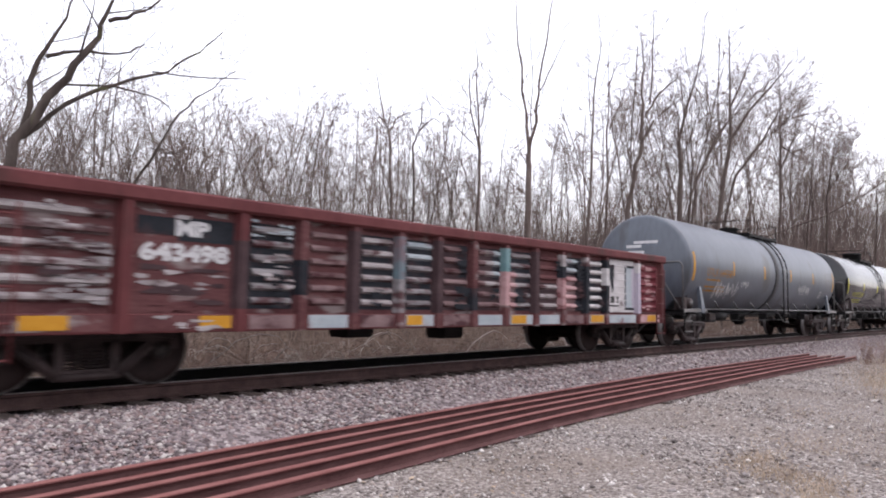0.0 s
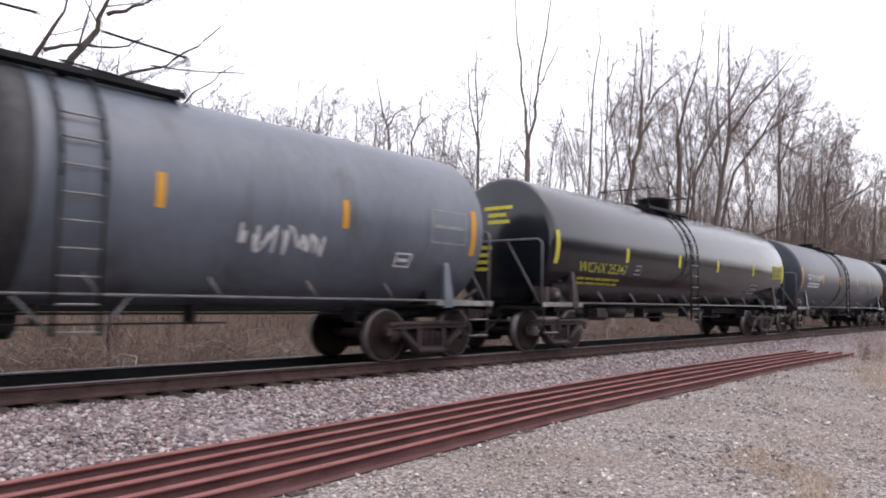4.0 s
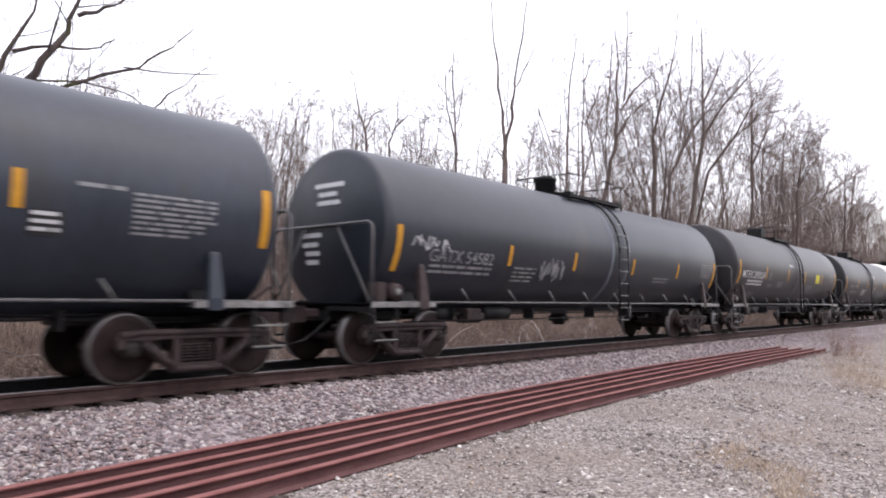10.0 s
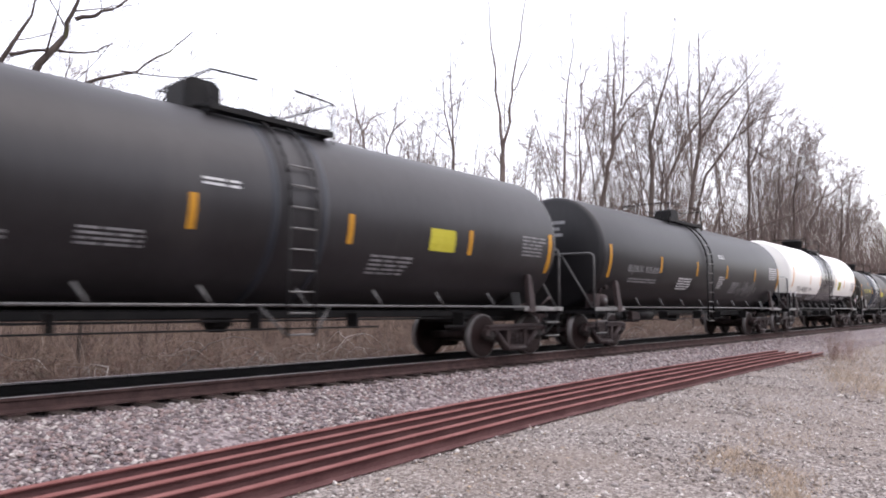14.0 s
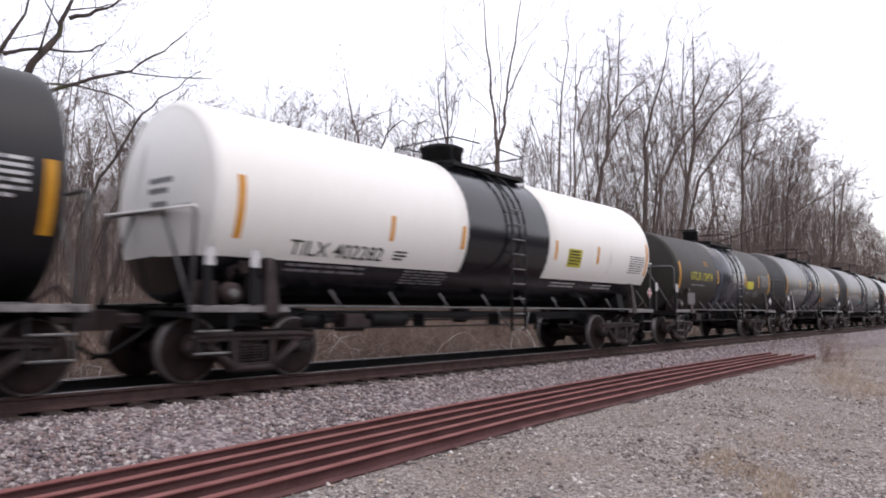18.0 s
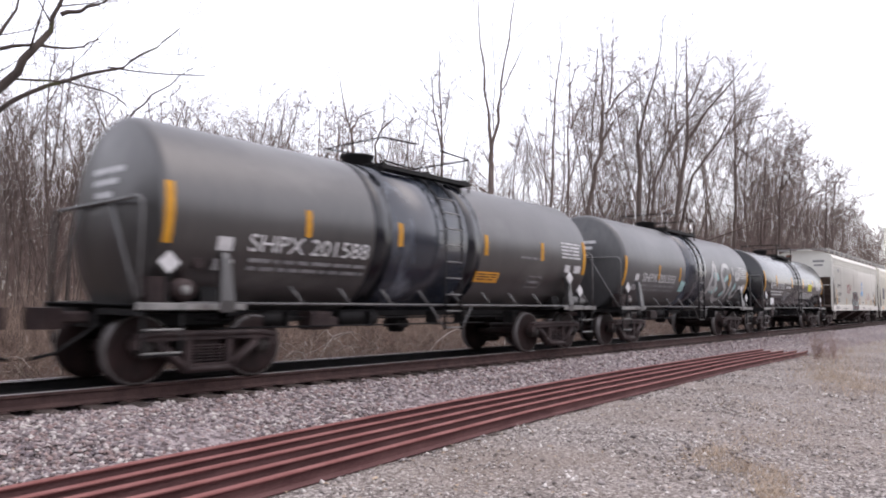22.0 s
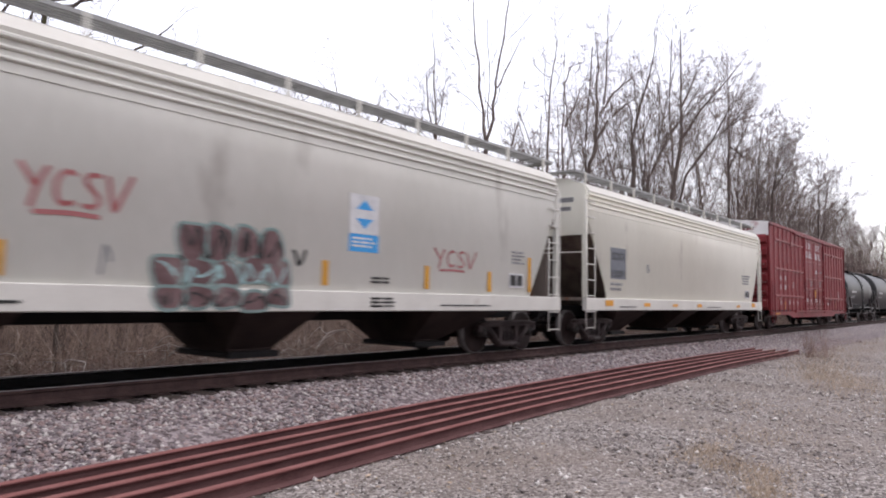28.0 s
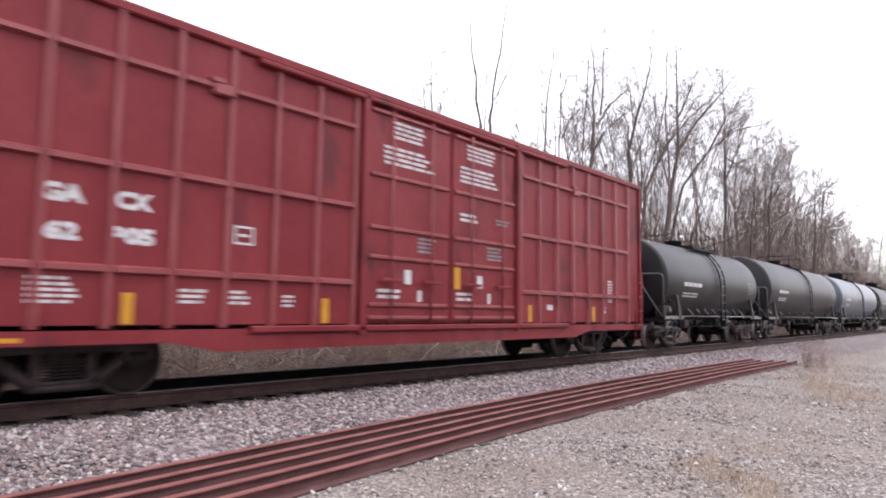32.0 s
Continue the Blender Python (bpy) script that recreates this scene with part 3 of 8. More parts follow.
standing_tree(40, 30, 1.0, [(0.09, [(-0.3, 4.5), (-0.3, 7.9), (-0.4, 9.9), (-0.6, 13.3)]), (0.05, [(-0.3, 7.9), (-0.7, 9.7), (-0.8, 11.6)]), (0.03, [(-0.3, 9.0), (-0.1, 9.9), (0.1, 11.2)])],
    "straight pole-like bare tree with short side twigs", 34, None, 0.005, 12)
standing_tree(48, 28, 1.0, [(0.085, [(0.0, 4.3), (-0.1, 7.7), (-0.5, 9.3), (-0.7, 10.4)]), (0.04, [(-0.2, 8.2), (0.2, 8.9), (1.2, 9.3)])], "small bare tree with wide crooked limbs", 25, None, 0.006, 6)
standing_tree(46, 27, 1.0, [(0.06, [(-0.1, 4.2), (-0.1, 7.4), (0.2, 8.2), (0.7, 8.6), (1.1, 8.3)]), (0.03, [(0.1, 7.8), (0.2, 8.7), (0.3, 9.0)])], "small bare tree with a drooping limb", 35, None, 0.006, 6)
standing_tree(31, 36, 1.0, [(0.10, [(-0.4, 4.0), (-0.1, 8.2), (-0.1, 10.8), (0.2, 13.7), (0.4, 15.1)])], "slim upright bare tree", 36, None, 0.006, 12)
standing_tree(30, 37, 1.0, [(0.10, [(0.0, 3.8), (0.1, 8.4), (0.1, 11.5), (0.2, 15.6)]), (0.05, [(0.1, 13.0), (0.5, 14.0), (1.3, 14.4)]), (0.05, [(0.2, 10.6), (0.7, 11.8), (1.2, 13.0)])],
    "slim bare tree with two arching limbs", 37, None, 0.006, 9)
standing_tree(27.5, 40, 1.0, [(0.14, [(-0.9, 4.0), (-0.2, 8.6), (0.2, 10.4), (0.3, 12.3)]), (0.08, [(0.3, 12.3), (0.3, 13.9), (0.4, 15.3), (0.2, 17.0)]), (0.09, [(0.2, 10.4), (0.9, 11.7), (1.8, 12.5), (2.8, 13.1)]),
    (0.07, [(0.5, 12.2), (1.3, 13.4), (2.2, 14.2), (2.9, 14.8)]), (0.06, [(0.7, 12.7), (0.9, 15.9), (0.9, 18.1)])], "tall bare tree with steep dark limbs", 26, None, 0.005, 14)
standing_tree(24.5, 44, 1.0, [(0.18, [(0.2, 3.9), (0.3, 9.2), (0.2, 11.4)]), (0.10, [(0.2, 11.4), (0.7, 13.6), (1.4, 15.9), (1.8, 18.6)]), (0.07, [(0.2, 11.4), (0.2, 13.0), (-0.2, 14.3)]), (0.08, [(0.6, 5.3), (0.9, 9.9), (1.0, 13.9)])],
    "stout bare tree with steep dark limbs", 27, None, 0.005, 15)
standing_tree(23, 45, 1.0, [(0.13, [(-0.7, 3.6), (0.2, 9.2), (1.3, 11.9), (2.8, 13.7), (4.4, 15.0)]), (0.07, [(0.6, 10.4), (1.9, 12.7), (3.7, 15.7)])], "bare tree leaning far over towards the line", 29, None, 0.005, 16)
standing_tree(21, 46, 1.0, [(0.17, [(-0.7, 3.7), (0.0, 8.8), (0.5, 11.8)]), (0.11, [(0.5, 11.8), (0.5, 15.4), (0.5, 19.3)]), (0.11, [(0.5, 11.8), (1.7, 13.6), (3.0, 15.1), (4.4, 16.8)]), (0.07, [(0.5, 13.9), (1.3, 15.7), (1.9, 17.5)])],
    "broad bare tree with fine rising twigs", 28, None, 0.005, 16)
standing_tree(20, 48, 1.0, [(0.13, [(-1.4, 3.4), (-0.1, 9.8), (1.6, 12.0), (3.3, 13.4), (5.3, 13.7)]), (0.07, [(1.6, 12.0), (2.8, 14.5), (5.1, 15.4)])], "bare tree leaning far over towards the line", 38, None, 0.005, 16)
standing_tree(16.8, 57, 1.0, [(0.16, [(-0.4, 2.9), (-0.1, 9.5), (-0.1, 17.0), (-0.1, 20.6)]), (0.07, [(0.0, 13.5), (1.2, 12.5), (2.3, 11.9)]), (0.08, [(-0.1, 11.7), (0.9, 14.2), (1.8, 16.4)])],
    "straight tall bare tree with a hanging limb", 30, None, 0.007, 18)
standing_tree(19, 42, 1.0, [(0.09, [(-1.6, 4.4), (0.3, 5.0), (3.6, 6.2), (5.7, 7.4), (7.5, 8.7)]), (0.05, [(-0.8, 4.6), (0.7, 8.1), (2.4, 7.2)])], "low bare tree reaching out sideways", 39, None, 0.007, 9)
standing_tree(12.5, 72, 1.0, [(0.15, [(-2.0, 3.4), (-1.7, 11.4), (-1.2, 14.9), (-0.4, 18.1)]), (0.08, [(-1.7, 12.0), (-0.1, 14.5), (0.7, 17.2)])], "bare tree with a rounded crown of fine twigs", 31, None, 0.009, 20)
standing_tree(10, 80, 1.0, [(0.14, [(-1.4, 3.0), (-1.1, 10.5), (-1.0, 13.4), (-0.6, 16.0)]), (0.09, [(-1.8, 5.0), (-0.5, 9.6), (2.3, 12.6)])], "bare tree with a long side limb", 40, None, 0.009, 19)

wood_rng = random.Random(77)


def skyline(az):
    """How high, in degrees, the tops of the wood stand at a bearing."""
    marks = [(2, 4.5), (6, 8.0), (9, 10.5), (12, 13.5), (16, 18.0), (20, 20.5), (26, 20.5), (31, 18.0), (36, 16.0), (45, 16.5), (55, 18.0), (66, 18.5), (80, 19.0), (95, 18.0)]
    for (a, p), (b, q) in zip(marks, marks[1:]):
        if az <= b:
            return p + (q - p) * (az - a) / (b - a)
    return marks[-1][1]


def wood_tree(az, dist, lo, hi, label):
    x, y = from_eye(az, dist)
    top = dist * math.tan(radians(skyline(az) * wood_rng.uniform(lo, hi))) + 1.7
    tree(SORTS[wood_rng.randrange(8)], x, y, wood_rng.uniform(0, 6.28), min(max(top / 12.0, 0.35), 1.9), label)


for k in range(190):
    az = 4.5 + 84 * (k + wood_rng.random()) / 190
    if 16 < az < 33 and k % 3:
        continue
    dist = 19.0 / math.sin(radians(max(az, 6))) * (1.02 + 0.9 * wood_rng.random() ** 1.2)
    if dist < 200:
        wood_tree(az, dist, 0.5, 0.95, "slender bare grey-brown tree at the wood's edge")
for k in range(7):
    az = 18.5 + 12.5 * (k + wood_rng.random()) / 7
    wood_tree(az, 20.5 / math.sin(radians(az)) * wood_rng.uniform(1.0, 1.3), 0.85, 1.08, "tall bare tree with a fine high crown")
for k in range(12):
    az = 14.5 + 18 * (k + wood_rng.random()) / 12
    wood_tree(az, 18.5 / math.sin(radians(az)) * wood_rng.uniform(1.0, 1.35), 0.55, 0.92, "tall bare tree with rising limbs at the wood's edge")
for k in range(60):
    az = 3.5 + 13 * (k + wood_rng.random()) / 60
    dist = 18.0 / math.sin(radians(az)) * wood_rng.uniform(1.0, 1.7)
    if dist < 260:
        wood_tree(az, dist, 0.5, 0.92, "slender bare grey-brown tree deep in the wood")


def stems(name, count, xr, yr, hr, width, mat, seed, lean=0.35, bias=1.0, twigs=0, keep=None):
    """Dry stalks or whips: thin tapering blades, some with side twigs; one mesh."""
    r = np.random.RandomState(seed)
    x = xr[0] + (xr[1] - xr[0]) * r.rand(count) ** bias
    y = r.uniform(*yr, count)
    if keep is not None:
        k = keep(x, y, r)
        x, y = x[k], y[k]
    n = len(x)
    h = r.uniform(*hr, n)
    base = np.stack([x, y, ground_z(x, y) - 0.05], -1)
    ln = r.normal(0, lean, (n, 2))
    tip = base + np.stack([ln[:, 0] * h, ln[:, 1] * h, h], -1)
    A, B, W = [base], [tip], [np.full(n, width)]
    for _ in range(twigs):
        f = r.uniform(0.3, 0.95, (n, 1))
        a = base + (tip - base) * f
        d = r.normal(0, 1, (n, 3)) * 0.30 * h[:, None]
        d[:, 2] = np.abs(d[:, 2]) + 0.15 * h
        A.append(a), B.append(a + d), W.append(np.full(n, width * 0.6))
    A, B, W = np.concatenate(A), np.concatenate(B), np.concatenate(W)
    ang = r.uniform(0, 3.14, len(A))
    s = np.stack([np.cos(ang), np.sin(ang), np.zeros(len(A))], -1) * W[:, None]
    s2 = np.stack([-np.sin(ang), np.cos(ang), np.zeros(len(A))], -1) * W[:, None]
    # three-sided spikes
    V = np.stack([A - s, A + s * 0.5 + s2 * 0.87, A + s * 0.5 - s2 * 0.87, B], 1).reshape(-1, 3)
    t = np.array([[0, 1, 3], [1, 2, 3], [2, 0, 3]])
    T = (np.arange(len(A))[:, None, None] * 4 + t[None]).reshape(-1, 3)
    return new(name, raw_mesh(name, V, T, mat))


tagged(stems("dry_brush", 11000, (-4, 70), (12.8, 19), (0.2, 1.0), 0.008, DRY, 41, 1.0, 1.4, 4, keep=lambda x, y, r: np.sin(x * 1.1 + 1.5 * np.sin(y * 2.1)) + r.normal(0, 0.9, len(x)) > -0.9), "dense dry brown brush and brambles behind the track", "brush", kind="stuff")
tagged(stems("brambles", 5000, (-4, 60), (12.7, 17), (0.15, 0.7), 0.006, BRAMBLE, 47, 1.4, 1.4, 5), "low reddish brambles behind the track", "brambles", kind="stuff")
tagged(stems("tall_weeds", 800, (-4, 60), (12.9, 15.5), (0.3, 1.1), 0.010, PALE, 42, 0.9, 1.4, 2), "tall dead weed stalks behind the track", "weeds", kind="stuff")
tagged(stems("fallen_branches", 700, (-4, 45), (12.7, 15.5), (0.08, 0.4), 0.013, PALE, 51, 2.4, 1.4, 2), "pale dead branches lying in the brush", "branches", kind="stuff")
tagged(stems("straw_grass", 14000, (-4, 60), (12.5, 15.5), (0.08, 0.5), 0.006, PALE, 43, 0.8, 1.5, keep=lambda x, y, r: np.sin(x * 1.7 + 2 * np.sin(y * 1.3)) + np.sin(x * 0.63 + y) + r.normal(0, 0.3, len(x)) > 0.5), "pale straw grass along the far side of the track", "grass", kind="stuff")
def canes(name, count, xr, yr, reach, width, mat, seed):
    """Arching stems and dead boughs: thin bent rods that rise and come down again; one mesh."""
    r = np.random.RandomState(seed)
    x, y = xr[0] + (xr[1] - xr[0]) * r.rand(count) ** 1.4, r.uniform(*yr, count)
    ln, way, hi = r.uniform(*reach, count), r.uniform(0, 6.28, count), r.uniform(0.12, 0.55, count)
    rings, n = [], 7
    for i in range(n):
        f = i / (n - 1)
        px = x + np.cos(way) * ln * (f - 0.5) + r.normal(0, 0.03, count) * ln
        py = y + np.sin(way) * ln * (f - 0.5) * 0.6
        pz = ground_z(x, y) + hi * ln * 4 * f * (1 - f * 0.85) * (0.35 + 0.5 * f) + r.normal(0, 0.02, count)
        w = width * (1.15 - 0.75 * f) * r.uniform(0.8, 1.2, count)
        c = np.stack([px, py, pz], -1)
        rings.append(np.stack([c + np.stack([w * math.cos(a) * -np.sin(way), w * math.cos(a) * np.cos(way), w * math.sin(a)], -1) for a in (0.5, 2.6, 4.7)], 1))
    V = np.stack(rings, 1).reshape(-1, 3)
    q = np.array([[3 * i + k, 3 * i + (k + 1) % 3, 3 * i + 3 + (k + 1) % 3, 3 * i + 3 + k] for i in range(n - 1) for k in range(3)])
    return new(name, raw_mesh(name, V, (np.arange(count)[:, None, None] * 3 * n + q[None]).reshape(-1, 4), mat))


tagged(stems("tall_brush", 6500, (-8, 60), (16.0, 20.5), (0.7, 2.1), 0.008, DRY, 95, 0.45, 1.3, 6), "tall tangled dry brush in front of the trees", "brush", kind="stuff")
tagged(canes("arching_canes", 2600, (-4, 60), (12.7, 17), (0.5, 1.9), 0.007, PALE, 91), "pale arching canes tangled in the brush", "brush", kind="stuff")
tagged(canes("dark_canes", 2200, (-4, 60), (12.8, 17), (0.5, 2.0), 0.008, DRY, 92), "dark arching canes tangled in the brush", "brush", kind="stuff")
tagged(canes("dead_boughs", 260, (-4, 45), (12.8, 16), (0.8, 2.8), 0.016, BONE, 93), "bleached dead boughs lying in the brush", "branches", kind="stuff")
tagged(stems("far_wood", 3600, (60, 240), (19, 44), (5.0, 14.5), 0.028, THICKET, 94, 0.16, 0.9, 8), "tall bare wood along the line far off", "wood", kind="stuff")
tagged(stems("far_thicket", 16000, (40, 260), (17, 38), (2.5, 8.0), 0.02, THICKET, 45, 0.22, 1.0, 5), "dense bare undergrowth along the line far off", "thicket", kind="stuff")
tagged(stems("distant_wood", 6000, (-60, 260), (62, 125), (6.0, 15.0), 0.045, THICKET, 49, 0.16, 1.0, 6), "distant brown-grey wood behind the bare trees", "wood", kind="stuff")
tagged(stems("sapling_belt", 4200, (24, 125), (19, 52), (4.5, 11.0), 0.016, THICKET, 52, 0.2, 1.0, 7, keep=lambda x, y, r: (y > 0.2 * x) & (y < 0.6 * x)), "tall bare saplings crowding the wood's edge", "thicket", kind="stuff")
tagged(stems("deep_thicket", 10000, (-45, 130), (27, 62), (3.5, 9.0), 0.017, THICKET, 48, 0.24, 1.1, 7), "tall bare saplings deep in the wood", "thicket", kind="stuff")
tagged(stems("thicket", 12000, (-30, 240), (19.5, 62), (1.5, 5.0), 0.012, THICKET, 44, 0.34, 1.2, 6), "grey-brown thicket of bare saplings under the trees", "thicket", kind="stuff")


# wood and brush added out of view: they darken what the tanks reflect
tagged(stems("sky_block_wood", 5500, (-90, 130), (-62, -24), (4.0, 11.0), 0.05, THICKET, 96, 0.16, 1.0, 6), "unseen bare wood added behind the yard to darken the tanks' reflections", "wood", kind="stuff")
tagged(stems("sky_block_brush", 9000, (-90, 130), (-40, -20), (0.6, 3.0), 0.03, THICKET, 97, 0.4, 1.0, 5), "unseen dry brush added behind the yard to block low sky", "brush", kind="stuff")


def tuft_patch(name, label, spots, count, h, mat, seed):
    """Low dry grass standing in a few patches of the yard."""
    r = np.random.RandomState(seed)
    k = r.randint(0, len(spots), count)
    c = np.array(spots)[k]
    x, y = c[:, 0] + r.normal(0, 1, count) * c[:, 2], c[:, 1] + r.normal(0, 1, count) * c[:, 3]
    z = ground_z(x, y)
    n = count
    hh = r.uniform(0.35, 1.0, n) * h
    tip = np.stack([x + r.normal(0, 0.7, n) * hh, y + r.normal(0, 0.7, n) * hh, z + hh], -1)
    a = r.uniform(0, 3.14, n)
    s = np.stack([np.cos(a), np.sin(a), a * 0], -1) * 0.0035
    b = np.stack([x, y, z - 0.01], -1)
    V = np.stack([b - s, b + s, tip], 1).reshape(-1, 3)
    return tagged(new(name, raw_mesh(name, V, np.arange(3 * n).reshape(-1, 3), mat)), label, "grass", kind="stuff")


tuft_patch("yard_grass", "low patches of dry straw grass on the gravel", [(7.5, 2.35, 0.22, 0.16), (7.2, 1.9, 0.28, 0.15), (8.0, 2.75, 0.3, 0.12), (6.6, 1.75, 0.2, 0.12), (9.5, 2.6, 0.5, 0.35), (14.0, 1.6, 1.2, 0.6), (12.5, 3.2, 0.8, 0.5)], 3000, 0.10, GRASS, 61)
tuft_patch("yard_weeds", "thin reddish dead weeds at the yard's edge", [(19.0, 3.6, 0.8, 0.35), (21.5, 4.0, 1.2, 0.5), (17.0, 2.7, 0.9, 0.4), (26.0, 5.0, 2.0, 0.6), (31.0, 5.4, 3.0, 0.8), (38.0, 6.0, 4.0, 1.0)], 2600, 0.34, GRASS, 62)
r_leaf = np.random.RandomState(63)
n_leaf = 1500
lx, ly = 2 + 26 * r_leaf.rand(n_leaf) ** 1.5, r_leaf.uniform(-0.5, 7.2, n_leaf)
lz = ground_z(lx, ly) + 0.018
la, ls = r_leaf.uniform(0, 6.28, n_leaf), r_leaf.uniform(0.015, 0.04, n_leaf)
corner = np.array([[1, 0, 0.1], [0.1, 0.55, 0.35], [-1, 0, 0.0], [0.1, -0.55, 0.3]])
lv = np.stack([lx[:, None] + (corner[None, :, 0] * np.cos(la)[:, None] - corner[None, :, 1] * np.sin(la)[:, None]) * ls[:, None],
               ly[:, None] + (corner[None, :, 0] * np.sin(la)[:, None] + corner[None, :, 1] * np.cos(la)[:, None]) * ls[:, None],
               lz[:, None] + corner[None, :, 2] * ls[:, None]], -1).reshape(-1, 3)
tagged(new("fallen_leaves", raw_mesh("fallen_leaves", lv, np.arange(4 * n_leaf).reshape(-1, 4), LEAF)), "scattered dry fallen leaves and bark chips", "leaves", kind="stuff")
tagged(stems("dead_weeds", 70, (26.4, 27.8), (4.9, 5.7), (0.35, 0.95), 0.006, BRAMBLE, 71, 0.35, 1.0, 5), "reddish dead weeds standing on the gravel", "weeds", kind="stuff")


# ---- ties, spikes and the stack of spare rails ----
tie_rng = random.Random(5)
TIE_MESH = Mesh().box(-0.115, 0.115, -1.3, 1.3, -0.375, -0.195, 0.015).data("tie", [TIE])
PLATE_MESH = Mesh().box(-0.09, 0.09, -0.17, 0.17, -0.196, -0.184, 0.003).data("tie_plate", [RAIL_SIDE])
for k in range(150):
    x = -3 + 0.515 * k + tie_rng.uniform(-0.03, 0.03)
    tie = part("tie", TIE_MESH, None, track, at=pose(x, YC + tie_rng.uniform(-0.09, 0.09), 0, rz=tie_rng.uniform(-1.2, 1.2)))
    if x < 32:
        part("tie_plate", PLATE_MESH, None, tie, at=pose(0, -0.7525, 0))

stack_rng = random.Random(9)


def stack_line(x, off):
    return 4.70 + 0.095 * x - 0.00138 * x * x + off


def long_sheet(m, line, ring, closed):
    """Draws a cross-section along the points of a line."""
    n, last = len(ring), len(line) - 1
    for x, y, z in line:
        m.v += [(x, y + p, z + q) for p, q in ring]
    for i in range(last):
        for j in range(n if closed else n - 1):
            m.face([i * n + j, i * n + (j + 1) % n, (i + 1) * n + (j + 1) % n, (i + 1) * n + j][::-1])
    if closed:
        m.face(list(range(n))), m.face([last * n + j for j in range(n)][::-1])
    return m


HH = 0.145
HEAD_RING = [(-0.033, HH - 0.034), (0.033, HH - 0.034), (0.036, HH - 0.016), (-0.036, HH - 0.016)]
CROWN_RING = [(-0.036, HH - 0.018), (0.036, HH - 0.018), (0.038, HH - 0.008), (0.027, HH), (-0.027, HH), (-0.038, HH - 0.008)]
WEB_RING = [(-0.010, 0.028), (0.010, 0.028), (0.008, 0.06), (0.012, HH - 0.032), (-0.012, HH - 0.032), (-0.008, 0.06)]
FOOT_RING = [(-0.066, 0.0), (0.066, 0.0), (0.066, 0.010), (0.012, 0.030), (-0.012, 0.030), (-0.066, 0.010)]


def stack_height(x, k):
    """The rails lie a little higher towards the ballast and away from the camera's stand."""
    return float(ground_z(np.array(x), np.array(4.0))) + 0.018 + 0.011 * k * min(max((x - 4) / 11, 0), 1)


for k, (off, x0, x1) in enumerate([(0.0, -3.0, 28.9), (0.34, -3.6, 28.7), (0.68, -2.8, 28.1), (1.0, -3.3, 27.6), (1.37, -3.0, 28.0)]):
    ph = stack_rng.uniform(0, 6)
    line = []
    for i in range(29):
        x = x0 + (x1 - x0) * i / 28
        line.append((x, stack_line(x, off) + 0.012 * math.sin(0.6 * x + ph), stack_height(x, k) + 0.003 * math.sin(0.5 * x + ph)))
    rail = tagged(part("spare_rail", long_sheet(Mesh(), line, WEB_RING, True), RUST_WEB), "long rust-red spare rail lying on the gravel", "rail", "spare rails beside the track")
    # head sides carry the gaps' shade in their colour; the worn top is paler
    head = part("rail_head", long_sheet(Mesh(), line, HEAD_RING, True), RUST_SHADE, rail, "head sides, dark maroon for the shade between the rails")
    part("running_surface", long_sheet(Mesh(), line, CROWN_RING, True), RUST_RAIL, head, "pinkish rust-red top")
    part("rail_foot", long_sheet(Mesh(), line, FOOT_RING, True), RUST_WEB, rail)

for x in (-0.5, 3.4, 7.2, 11.6, 15.8, 20.0, 24.0, 28.3):
    y = stack_line(x, 0.69)
    m = Mesh().prism([(-0.85, -0.10), (0.83, -0.10), (0.83, stack_height(x, 4) - stack_height(x, 0) - 0.002), (-0.85, -0.002)], 'x', -0.09, 0.09)
    tagged(part("dunnage", m, TIE, at=pose(x, y, stack_height(x, 0), rz=stack_rng.uniform(-4, 4))), "dark timber bearer under the spare rails", "timber", "bearers under the spare rails")
# ---- the train ----
def run(t):
    """How far the train has rolled past its place at 16 s, in metres."""
    u = (t - 16) / 16
    surge = float(np.interp(t, (0, 1, 2, 3, 13, 14, 15.5, 18, 19, 20, 22, 23, 24, 32), (-0.25, -0.12, -0.05, 0, 0.02, 0.2, 0.05, -0.05, 0.16, 0, 0, -0.07, 0, 0)))
    return surge + 111.537 * u + 7.481 * u ** 2 + 2.578 * u ** 3 + 0.248 * u ** 4 - 2.383 * u ** 5


ROLLING = []   # cars and where they stand at 16 s
WHEELS = []    # wheelsets that turn


